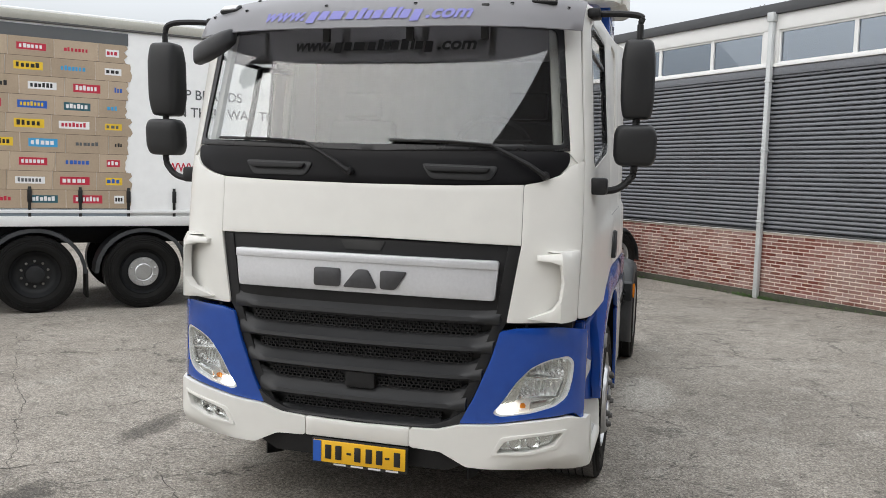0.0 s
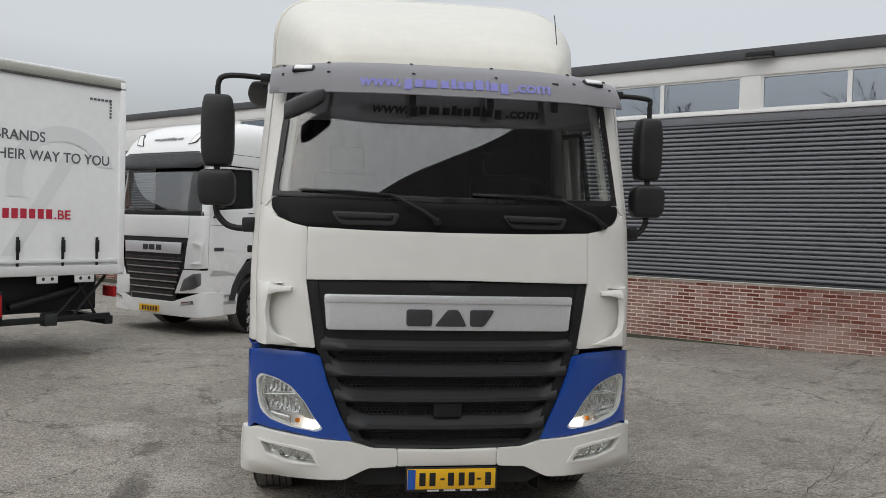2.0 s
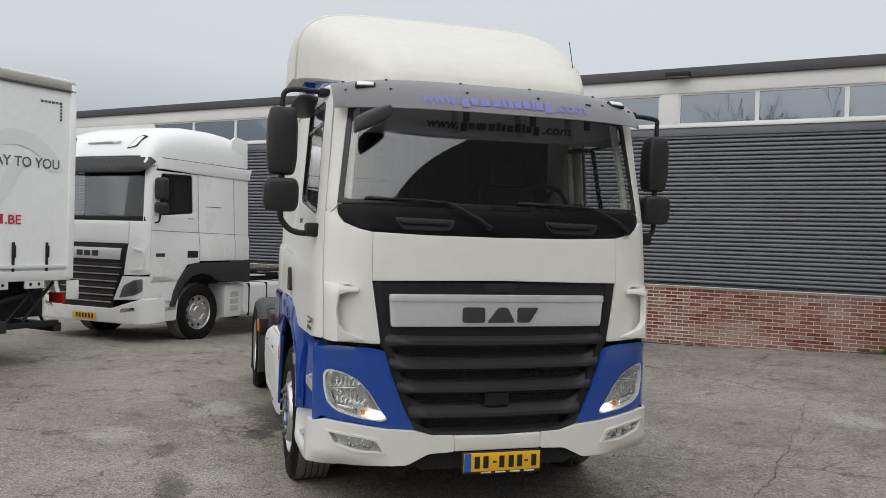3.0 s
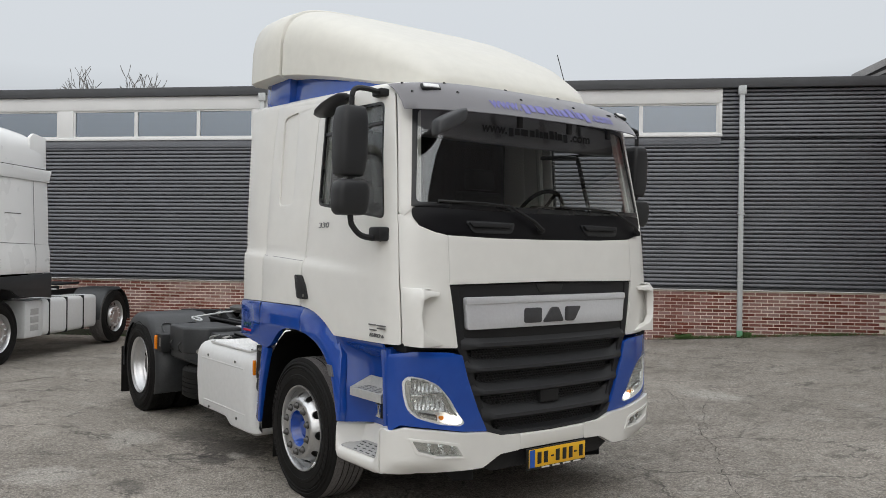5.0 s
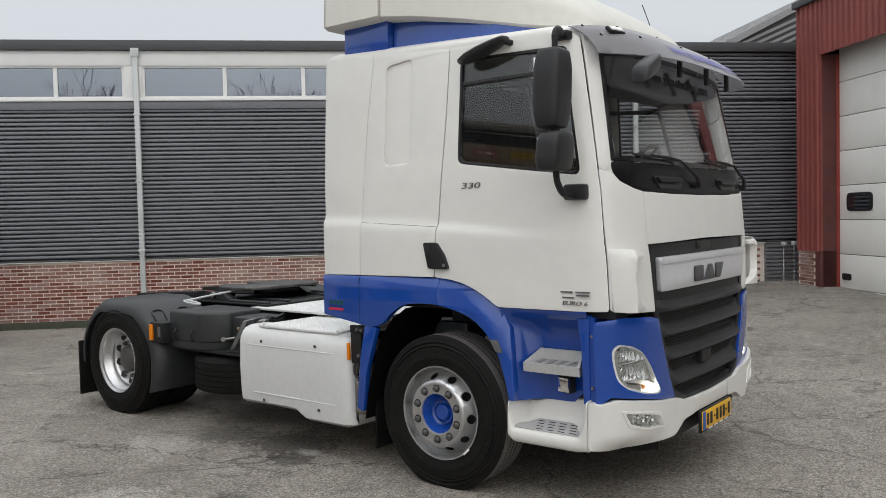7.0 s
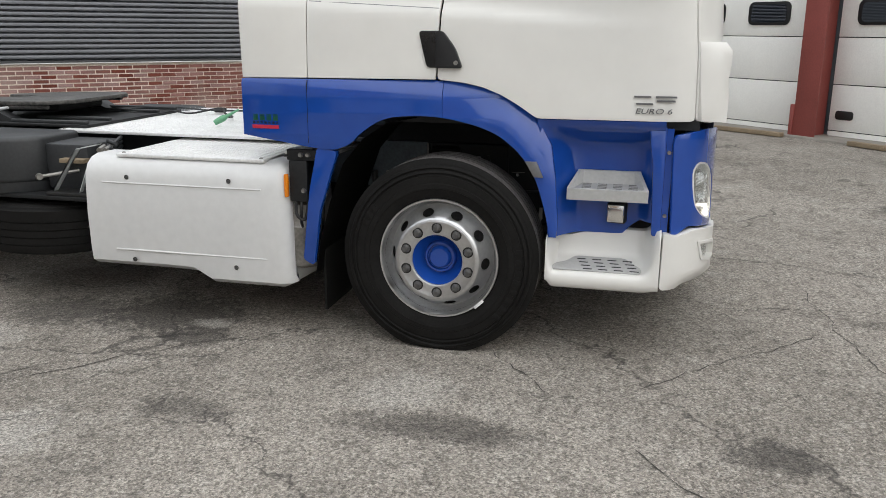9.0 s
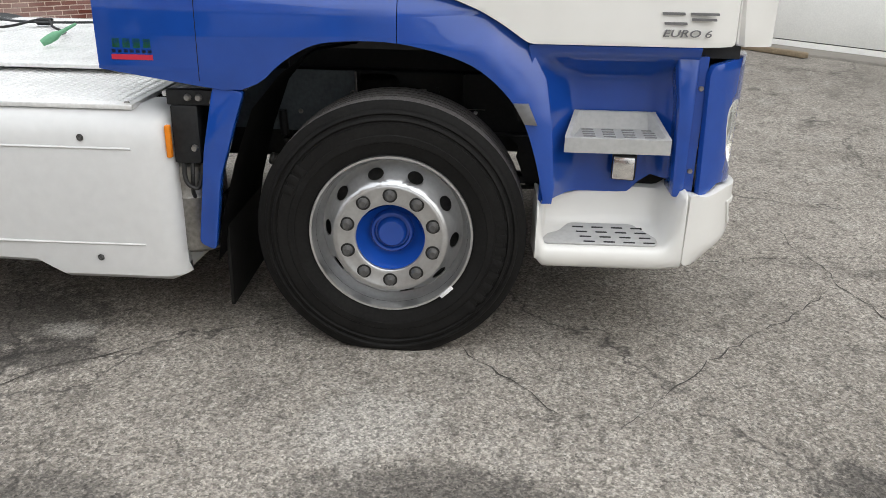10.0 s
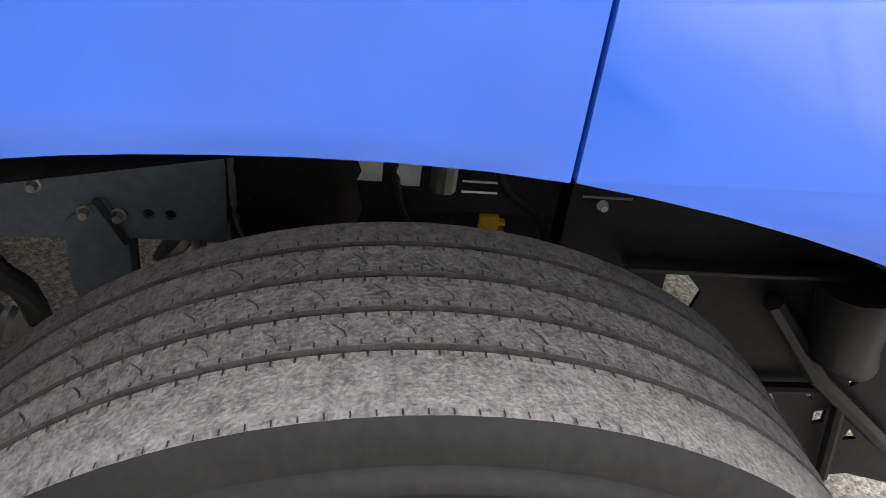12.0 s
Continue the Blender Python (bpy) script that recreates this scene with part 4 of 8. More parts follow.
def swell(s, z, off=0.0):
    """The air deflector rises from the door seam to its open front edge."""
    a = abs(s)
    s0, s1, s2 = sy(0.146, 1), fx(1.045), fx(0.89)
    r = min(1.0, max(0.0, (s0 - a) / (s0 - s1))) ** 0.8 * min(1.0, max(0.0, (a - s2) / (s1 - s2)))
    e = min(1.0, max(0.0, (1.57 - z) / 0.05))
    return cab(s, z, off + 0.085 * r * (0.55 + 0.45 * e))


def tuck(s, z, off=0.0):
    """The bumper's lower edge rolls under at the corner."""
    w = min(1.0, max(0.0, (abs(s) - fx(0.72)) / (fx(1.05) - fx(0.72)))) * min(1.0, max(0.0, (sy(0.25, 1) - abs(s)) / 0.16))
    return cab(s, z, off - 0.075 * w * max(0.0, (0.50 - z) / 0.095) ** 1.8)


def crease(s, z, off=0.0):
    """Skirt and wheel arch: flat below a line that follows the arch, sloping inwards above it."""
    y = float(np.interp(abs(s), _bs, _by))
    d = math.hypot(y - 1.36, z - 0.70) - 0.594 if y < 1.36 and z > 0.70 else z - min(1.34, 1.294 + 0.10 * (y - 1.36))
    d = max(0.0, d)
    return cab(s, z, off - 0.55 * d * d / (d + 0.012))


truck = thing("tractor_unit", pose(0, 0, 0), "white and blue two-axle tractor truck with black grille and roof fairing", "truck")

# front centre panel
part("front_panel", panel([F(-0.855, 1.578), F(-0.86, 1.887), F(-0.5, 1.874), F(0, 1.870), F(0.5, 1.874), F(0.86, 1.887), F(0.855, 1.578), F(0, 1.588)], bev=0.006), M_WHITE, truck, "cream white front flap")

# pieces that come in a right and a left copy: the outlines are given for the right side
ARCH = arc([Vector((y, z, 0)) for y, z in ((0.78, 0.655), (0.82, 0.815), (0.88, 0.965), (0.984, 1.082), (1.11, 1.152), (1.312, 1.197), (1.508, 1.198), (1.625, 1.172), (1.745, 1.09), (1.825, 0.98), (1.86, 0.93))], 5)
for sd in (-1, 1):
    m = (lambda p: p) if sd == -1 else flip
    corner = [F(-0.862, 1.887), F(-0.95, 1.905), F(-1.05, 1.945), S(0.10, 1.985), S(0.160, 2.02), S(0.156, 1.7), S(0.141, 1.21), S(0.06, 1.20), F(-1.05, 1.19), F(-0.795, 1.178), F(-0.857, 1.578)]
    part("corner_panel", panel(m(soften(corner, 0.012, 2)), bev=0.004), M_WHITE, truck, "cream white corner panel")
    # air deflector: a C-shaped blade standing off the corner
    defl = [F(-0.90, 1.205), F(-1.06, 1.200), S(0.132, 1.205), S(0.142, 1.40), S(0.146, 1.56), S(0.06, 1.555), F(-1.04, 1.550), F(-0.935, 1.532),
            F(-0.94, 1.508), F(-1.00, 1.506), F(-1.040, 1.490), F(-1.052, 1.40), F(-1.042, 1.31), F(-1.015, 1.262), F(-0.96, 1.232)]
    part("air_deflector", panel(m(defl), thick=0.050, off=0.002, bev=0.006, fold=swell), M_WHITE, truck, "cream white air deflector")
    # roof pillar beside the windscreen
    part("pillar", panel(m([F(-1.09, 2.045), F(-1.13, 2.0), S(0.158, 2.03), S(0.150, 2.4), S(0.145, 2.815), F(-1.02, 2.84), F(-1.02, 2.74), F(-1.055, 2.72)]), bev=0.004), M_WHITE, truck, "white windscreen pillar")
    part("pillar_foot", panel(m([F(-1.05, 1.93), F(-1.07, 2.08), S(0.156, 2.07), S(0.154, 1.95)]), thick=0.02, off=-0.010, bev=0), M_WHITE, truck)
    # door with window opening
    lead = [(0.146, 1.205), (0.160, 1.6), (0.164, 2.0), (0.158, 2.4), (0.155, 2.80)]
    door = [S(y, z) for y, z in lead] + [S(0.30, 2.825), S(1.235, 2.845)] + [S(1.262, 2.4), S(1.318, 1.708), S(1.340, 1.375)] + \
           [S(1.22, 1.365), S(1.12, 1.345), S(1.03, 1.31), S(0.95, 1.265), S(0.86, 1.205)]
    wind = soften([S(0.26, 1.985), S(0.26, 2.4), S(0.235, 2.745), S(1.14, 2.765), S(1.165, 2.10)], 0.05)
    dr = part("door", panel(m(soften(door, 0.02, 2)), [m(wind)], thick=0.035, bev=0.004, dz=0.025), M_WHITE, truck, "cream white cab door")
    glass = part("door_glass", panel(m(wind), thick=0.005, off=-0.018, bev=0), M_SIDEGLASS, dr, "tinted door glass")
    glass.visible_shadow = False
    inner = soften([S(0.278, 2.005), S(0.278, 2.4), S(0.258, 2.727), S(1.124, 2.747), S(1.147, 2.116)], 0.045)
    part("window_seal", panel(m(wind), [m(inner)], thick=0.02, off=-0.002, bev=0.002), M_FRIT, dr, "black rubber seal")
    part("window_bar", panel(m([S(0.28, 2.62), S(1.14, 2.615), S(1.14, 2.59), S(0.28, 2.595)]), thick=0.012, off=-0.008, bev=0.002), M_FRIT, dr)
    hd = part("handle", panel(m(soften([S(1.39, 1.43), S(1.43, 1.60), S(1.31, 1.60), S(1.25, 1.52), S(1.215, 1.43)], 0.02)), thick=0.012, off=0.009, bev=0.003), M_FRIT, dr, "black door handle recess")
    part("grip", panel(m(soften([S(1.345, 1.43), S(1.345, 1.60), S(1.31, 1.60), S(1.25, 1.52), S(1.215, 1.43)], 0.015)), thick=0.022, off=0.026, bev=0.006), M_PLASTIC, hd)
    part("lock", lathe([(0, 0.004), (0.010, 0.004), (0.012, -0.012)], 16), M_STEEL, hd).matrix_local = Matrix.Translation(cab(sy(1.245, sd), 1.455, 0.027)) @ pose(0, 0, 0, 0, 0, 180 if sd < 0 else 0)
    # side behind the door, with the pressed stamp
    stamp = soften([S(1.565, 2.125), S(1.80, 2.115), S(1.80, 2.79), S(1.565, 2.82)], 0.05)
    side = [S(1.350, 1.375), S(1.328, 1.71), S(1.272, 2.4), S(1.245, 2.846), S(1.91, 2.875), S(1.95, 2.5), S(1.992, 1.80), S(2.0, 1.372)]
    part("side_panel", panel(m(side), [m(stamp)], bev=0.003, dz=0.025), M_WHITE, truck, "cream white sleeper side")
    part("pressed_field", panel(m(soften([S(1.55, 2.10), S(1.815, 2.09), S(1.815, 2.805), S(1.55, 2.835)], 0.05)), thick=0.012, off=-0.014, bev=0.003), M_WHITE, truck)
    part("rear_corner", panel(m([S(2.004, 1.372), S(1.996, 1.80), S(1.954, 2.5), S(1.914, 2.875), S(2.345, 2.905), S(2.375, 2.875), S(2.372, 2.4), S(2.350, 1.368)]), bev=0.004, dz=0.025), M_WHITE, truck, "cream white rear corner")
    part("side_seam", panel(m([S(1.335, 1.700), S(1.985, 1.735), S(1.985, 1.7385), S(1.335, 1.7035)]), thick=0.002, off=0.0008, bev=0, dz=0.025), M_BADGE, truck)
    # blue lower skirt round the wheel arch
    rear = [S(2.35, 1.365), S(1.3122, 1.370), S(1.3122, 1.197)] + [S(v.x, v.y) for v in ARCH if 1.314 < v.x < 1.775] + [S(1.80, 1.045), S(1.85, 1.025), S(1.92, 1.022), S(2.02, 1.035), S(2.35, 1.085)]
    part("skirt_rear", panel(m(rear), thick=0.045, off=0.018, bev=0.006, dz=0.02, fold=crease), M_BLUE, truck, "glossy blue side skirt")
    part("skirt_seam", panel(m([S(2.0012, 1.05), S(2.0012, 1.362), S(1.9988, 1.362), S(1.9988, 1.05)]), thick=0.02, off=0.0185, bev=0, dz=0.02, fold=crease), M_FRIT, truck)
    front = [S(1.3095, 1.370), S(1.22, 1.36), S(1.12, 1.34), S(1.03, 1.305), S(0.95, 1.26), S(0.86, 1.20), S(0.79, 1.08), S(0.765, 0.93), S(0.742, 0.70), S(0.748, 0.64), S(0.785, 0.64)] + \
            [S(v.x, v.y) for v in ARCH if v.x < 1.308] + [S(1.3095, 1.197)]
    part("wheel_arch", panel(m(front), thick=0.05, off=0.018, bev=0.006, dz=0.02, fold=crease), M_BLUE, truck, "glossy blue wheel arch")
    part("side_marker", panel(m([S(0.905, 1.004), S(0.852, 1.004), S(0.818, 0.93), S(0.862, 0.932)]), thick=0.03, off=0.030, bev=0.006), M_BADGE, truck, "grey side marker lamp")
    # tail of the mudguard
    strip = [(1.85, 1.015), (1.96, 1.032), (2.01, 0.80), (2.055, 0.44), (1.995, 0.41), (1.955, 0.70), (1.88, 0.93)]
    part("mudguard_tail", prism(soften(strip, 0.02, 3), "x", sd * 1.19, sd * 1.235, 0.008), M_BLUE, truck, "glossy blue mudguard edge")
    inner_arch = [[(sd * xx, y, z) for y, z in ((1.995, 0.36), (1.965, 0.53), (1.905, 0.75), (1.83, 0.95), (1.72, 1.08), (1.60, 1.16), (1.45, 1.19))] for xx in (1.215, 0.60)]
    bm = bmesh.new()
    r0, r1 = ([bm.verts.new(p) for p in lp] for lp in inner_arch)
    for i in range(len(r0) - 1):
        bm.faces.new((r0[i], r0[i + 1], r1[i + 1], r1[i]))
    got = bmesh.ops.solidify(bm, geom=bm.faces[:], thickness=0.012)
    part("arch_liner", bm, M_RUBBER, truck, "black wheel arch liner", smooth=60)
    part("front_liner", prism([(0.868, 0.93), (0.885, 0.93), (0.90, 0.98), (0.985, 1.09), (1.10, 1.16), (1.30, 1.20), (1.30, 1.23), (1.08, 1.20), (0.95, 1.12), (0.865, 1.0)], "x", sd * 1.10, sd * 1.188), M_RUBBER, truck, "black wheel arch liner")
    part("mud_flap", box(min(sd * 0.62, sd * 1.12), max(sd * 0.62, sd * 1.12), 1.975, 1.990, 0.13, 0.60, 0.003), M_RUBBER, truck, "black rubber mud flap")
    # step well and steps
    ease = lambda v: max(0.0, min(1.0, v)) ** 2 * (3 - 2 * max(0.0, min(1.0, v)))
    bm = bmesh.new()
    well = [[bm.verts.new((sd * (1.02 + 0.178 * max(ease((y - 0.62) / 0.18) ** 1.3, ease((z - 1.02) / 0.175) ** 1.6, 0.35 * ease((0.36 - y) / 0.05))), y + (y - 0.27) * 0.42 * max(0.0, z - 0.86), max(z, 0.625 + 0.080 * ease((0.46 - y) / 0.10))))
             for y in [0.27, 0.30, 0.33, 0.36] + [0.40 + 0.04 * q for q in range(10)] + [0.785]] for z in [0.63 + 0.03 * q for q in range(20)]]
    for r0, r1 in zip(well, well[1:]):
        for q in range(len(r0) - 1):
            bm.faces.new((r0[q], r0[q + 1], r1[q + 1], r1[q]))
    bmesh.ops.recalc_face_normals(bm, faces=bm.faces)
    if sum(f.normal.x * sd for f in bm.faces) < 0:
        bmesh.ops.reverse_faces(bm, faces=bm.faces)
    bmesh.ops.solidify(bm, geom=bm.faces[:], thickness=0.012)
    part("step_well", bm, M_BLUE, truck, "blue recessed step panel", smooth=60)
    part("step_pillar", prism(soften([(0.262, 1.18), (0.345, 1.18), (0.335, 1.10), (0.318, 1.0), (0.305, 0.66), (0.262, 0.66)], 0.012), "x", sd * 1.02, sd * 1.168, 0.012), M_BLUE, truck)
    part("pillar_gap", box(*sorted((sd * 1.0, sd * 1.158)), 0.232, 0.264, 0.66, 1.17), M_BLUE, truck)
    for z in (1.06, 0.76):
        part("bolt", lathe([(0, sd * 0.008), (0.008, sd * 0.008), (0.010, 0)], 8), M_STEEL, truck).location = (sd * 1.158, 0.248, z)

    def tray(prof, y0, y1, ends, inset):
        """A moulded tray: prof runs (x, z, floor) from the back wall's top over the floor to the lip; side walls slope down to the lip."""
        back, lip = prof[1], prof[4]
        lp = []
        for y, k, sg in ((y0, 1 - ends[0], 1), (y0 + 0.018, 1 - ends[0], 1), (y0 + 0.032, 1.0, 1), (y1 - 0.032, 1.0, -1), (y1 - 0.018, 1 - ends[1], -1), (y1, 1 - ends[1], -1)):
            row = []
            for x, z, f in prof:
                q = min(1.0, max(0.0, (lip[0] - x) / (lip[0] - back[0])))
                zl = lip[1] + (back[1] - lip[1]) * q
                row.append((sd * x, y + sg * inset[0 if sg > 0 else 1] * q, z if not f else z * k + zl * (1 - k)))
            lp.append(row)
        return loft(lp)
    up = part("upper_step", tray([(1.030, 0.946, 0), (1.040, 0.943, 0), (1.058, 0.885, 1), (1.154, 0.874, 1), (1.160, 0.876, 0), (1.170, 0.872, 0), (1.168, 0.818, 0), (1.03, 0.812, 0)], 0.328, 0.71, (1, 1), (0.04, 0.04)), M_STEP, truck, "light grey plastic step", smooth=30)
    # lower step: an open tray whose front end swells into the bumper
    hollow = [(0.985, 0.655), (1.016, 0.648), (1.026, 0.600), (1.034, 0.545), (1.048, 0.516), (1.075, 0.502), (1.185, 0.472), (1.204, 0.474), (1.220, 0.468), (1.230, 0.452), (1.231, 0.428), (1.226, 0.404), (1.208, 0.388), (1.10, 0.384), (1.0, 0.384)]
    flush = [(0.985, 0.694), (1.19, 0.690), (1.212, 0.684), (1.222, 0.668), (1.226, 0.64), (1.228, 0.60), (1.229, 0.56), (1.230, 0.53), (1.230, 0.50), (1.230, 0.47), (1.230, 0.44), (1.226, 0.412), (1.208, 0.398), (1.10, 0.392), (1.0, 0.392)]
    lp = []
    for y in (0.256, 0.262, 0.275, 0.290, 0.305, 0.322, 0.342, 0.37, 0.42, 0.52, 0.62, 0.70, 0.75, 0.760, 0.768, 0.776, 0.784, 0.790, 0.796):
        k, back = 1 - ease((y - 0.262) / 0.075), ease((y - 0.752) / 0.040)
        tail = ease((y - 0.55) / 0.15)
        row = []
        for (x0, z0), (x1, z1) in zip(hollow, flush):
            x, z = x0 + (x1 - x0) * k, z0 + (z1 - z0) * k
            x, z = x + (x1 - x) * back, z + (z1 - z) * back
            if z > 0.47:
                z -= 0.050 * tail * (z - 0.47) / 0.22
            if z < 0.44 and x > 1.05:
                z += 0.022 * ease((y - 0.765) / 0.03) * (0.44 - z) / 0.056
            row.append((sd * (x - 0.006 * ease((y - 0.775) / 0.02) * (x > 1.1)), y, z))
        lp.append(row)
    lw = part("lower_step", loft(lp), M_WHITE, truck, "white lower step with a grey tread", smooth=50)
    ca, sa = math.cos(0.262), math.sin(0.262)
    base = Matrix(((0, -sd * ca, sd * sa, sd * 1.212), (1, 0, 0, 0), (0, sa, ca, 0.466), (0, 0, 0, 1)))
    part("tread", prism(soften([(0.345, 0.012), (0.762, 0.012), (0.768, 0.03), (0.752, 0.070), (0.705, 0.090), (0.66, 0.150), (0.42, 0.150), (0.335, 0.055)], 0.02), "z", 0.004, 0.0125, 0.003), M_STEP, lw, "grey tread plate").matrix_local = base
    hole = finish(prism(rounded(-0.022, 0.022, -0.004, 0.004, 0.0035, 3), "z", 0, 0.004), M_BLACK, 0)
    hole2 = finish(prism(rounded(-0.022, 0.022, -0.004, 0.004, 0.0035, 3), "z", 0, 0.004), M_STEPDARK, 0)
    for host, shape in ((lw, hole), (up, hole2)):
        for i in range(4):
            for j in range(4):
                h = new("slot", shape)
                h.parent = host
                h.matrix_local = base @ pose(0.37 + 0.074 * i + 0.012 * j, 0.026 + 0.031 * j, 0.0095) if host is lw else pose(sd * (1.148 - 0.024 * j), 0.40 + 0.0733 * i, 0.8735 + 0.00275 * j, 0, 0, 90)
    lamp = part("step_lamp", box(-0.03, 0.03, -0.045, 0.045, -0.05, 0.05, 0.008), M_CHASSIS, truck, "small clear step lamp")
    lamp.matrix_local = pose(sd * 1.06, 0.47, 0.745, 0, 0, 10 * sd)
    ln = part("lens", box(-0.008, 0.008, -0.04, 0.04, -0.043, 0.043, 0.006), M_CHROME, lamp)
    ln.location = (sd * 0.036, 0, 0)
    # blue headlight corner
    blue = [F(-0.765, 1.132), F(-0.85, 1.152), F(-1.05, 1.165), S(0.10, 1.165), S(0.22, 1.145), S(0.232, 1.11), S(0.215, 0.66), F(-1.14, 0.715), F(-0.95, 0.685), F(-0.75, 0.648), F(-0.565, 0.632), F(-0.64, 0.78), F(-0.72, 0.98)]
    lampo = [F(-1.137, 0.985), F(-1.108, 1.018), F(-1.02, 1.0), F(-0.93, 0.955), F(-0.85, 0.865), F(-0.795, 0.775), F(-0.735, 0.70), F(-0.775, 0.684), F(-0.92, 0.708), F(-1.055, 0.752), F(-1.112, 0.805), F(-1.132, 0.90)]
    part("headlight_corner", panel(m(soften(blue, 0.012, 2)), [m(soften(lampo, 0.03, 2))], thick=0.03, off=0.006, bev=0.006), M_BLUE, truck, "glossy blue bumper corner")
    hl = part("headlight", panel(m(soften(lampo, 0.03, 2)), thick=0.006, off=-0.055, bev=0), M_LAMPIN, truck, "headlamp with clear lens, daytime light on")
    lin_ = [(u + (fx(-0.94) * (1 if sd < 0 else -1) - u) * 0.07, v + (0.85 - v) * 0.07) for u, v in m(soften(lampo, 0.03, 2))]
    part("lamp_wall", panel(m(soften(lampo, 0.03, 2)), [lin_], thick=0.062, off=0.002, bev=0), M_LAMPIN, hl)
    part("bezel", panel(m(soften([F(-0.935, 0.962), F(-0.85, 0.868), F(-0.795, 0.778), F(-0.762, 0.742), F(-0.852, 0.765), F(-0.888, 0.85), F(-0.905, 0.915)], 0.012, 2)), thick=0.03, off=-0.010, bev=0.004), M_CHROME, hl, "bright bezel plate")
    part("bezel", panel(m(soften([F(-1.085, 1.006), F(-1.118, 0.995), F(-1.128, 0.90), F(-1.105, 0.815), F(-1.07, 0.79), F(-1.094, 0.88), F(-1.092, 0.96)], 0.010, 2)), thick=0.03, off=-0.012, bev=0.004), M_CHROME, hl)
    part("bezel", panel(m(soften([F(-1.06, 0.795), F(-0.93, 0.768), F(-0.925, 0.722), F(-1.03, 0.752)], 0.008, 2)), thick=0.03, off=-0.012, bev=0.004), M_CHROME, hl)
    part("divider", panel(m([F(-0.895, 0.906), F(-1.092, 0.893), F(-1.092, 0.884), F(-0.893, 0.897)]), thick=0.04, off=-0.012, bev=0.002), M_CHROME, hl)
    for cell_, (xc, zc), rr in (([F(-0.905, 0.945), F(-1.06, 1.004), F(-1.090, 0.992), F(-1.094, 0.894), F(-0.898, 0.907)], (1.0, 0.945), 0.10), ([F(-0.893, 0.895), F(-1.092, 0.883), F(-1.066, 0.80), F(-0.856, 0.776)], (0.985, 0.838), 0.11)):
        sc = fx(xc)

        def bowl(s_, z, off, sc=sc, zc=zc, rr=rr):
            du, dz_ = (abs(s_) - sc) / rr, (z - zc) / rr
            hollow_ = 0.042 * max(0.0, 1 - 0.8 * (du * du + dz_ * dz_)) + 0.005 * math.sin(abs(s_) * 210 + 40 * z) + 0.003 * math.sin(z * 330)
            return cab(s_, z, off - hollow_)
        us_, vs_ = [p[0] for p in m(cell_)], [p[1] for p in cell_]
        part("reflector", skin(m(cell_), [], bowl, steps(min(us_), max(us_), 0.014), steps(min(vs_), max(vs_), 0.016), 0.003, -0.012), M_REFLECT, hl, "faceted bright reflector", smooth=0)
        p0, p1 = Vector(cab(sd * sc, zc, -0.012)), Vector(cab(sd * sc, zc, -0.06))
        part("bulb", lathe([(0.0, -0.010), (0.013, -0.006), (0.018, 0.004), (0.018, 0.03)], 16), M_LENS, hl, smooth=60).matrix_local = Matrix.Translation(p0) @ (p1 - p0).to_track_quat("X", "Z").to_matrix().to_4x4()
    part("daylight_lamp", panel(m(soften([F(-0.852, 0.742), F(-0.80, 0.742), F(-0.752, 0.702), F(-0.78, 0.692), F(-0.85, 0.705)], 0.008, 2)), thick=0.02, off=-0.004, bev=0.002), M_LIT, hl, "white daytime running light, lit")
    part("indicator_bulb", panel(m(soften([F(-0.908, 0.755), F(-0.878, 0.755), F(-0.878, 0.728), F(-0.908, 0.732)], 0.012, 2)), thick=0.02, off=-0.02, bev=0.003), M_AMBER, hl)
    ln = part("lens", panel(m(soften(lampo, 0.03, 2)), thick=0.004, off=0.004, bev=0), M_LENS, hl)
    ln.visible_shadow = False
    # bumper end with fog lamp
    fog = soften([F(-1.085, 0.622), F(-0.90, 0.589), F(-0.81, 0.566), F(-0.765, 0.498), F(-0.92, 0.513), F(-1.05, 0.552)], 0.01, 2)
    bum = [F(-0.57, 0.628), F(-0.75, 0.642), F(-0.95, 0.675), F(-1.12, 0.70), S(0.20, 0.675), S(0.252, 0.69), S(0.255, 0.41), S(0.10, 0.395), F(-1.05, 0.405), F(-0.61, 0.408), F(-0.47, 0.476), F(-0.30, 0.482), F(-0.30, 0.586), F(-0.45, 0.592)]
    part("bumper_end", panel(m(soften(bum, 0.02, 3)), [m(fog)], thick=0.05, off=0.028, bev=0.014, dz=0.02, fold=tuck), M_WHITE, truck, "cream white bumper end")
    fl = part("fog_lamp", panel(m(fog), thick=0.01, off=-0.014, bev=0), M_CHROME, truck, "rectangular fog lamp in the bumper")
    part("fog_surround", panel(m(soften([F(-1.105, 0.64), F(-0.90, 0.605), F(-0.79, 0.583), F(-0.735, 0.484), F(-0.93, 0.498), F(-1.065, 0.537)], 0.012, 2)), [m(fog)], thick=0.02, off=0.034, bev=0.005), M_WHITE, fl)
    ln = part("lens", panel(m(fog), thick=0.004, off=0.012, bev=0), M_LENS, fl)
    ln.visible_shadow = False
    for i, x in enumerate((-0.95, -0.86)):
        part("reflector", lathe([(0.040, -0.006), (0.033, 0.008), (0.014, 0.018), (0, 0.018)], 20), M_CHROME, fl).matrix_local = Matrix.Translation(cab(sd * abs(fx(x)), 0.552 + 0.012 * (1 - i), -0.004)) @ pose(0, 0, 0, 0, 0, 90)

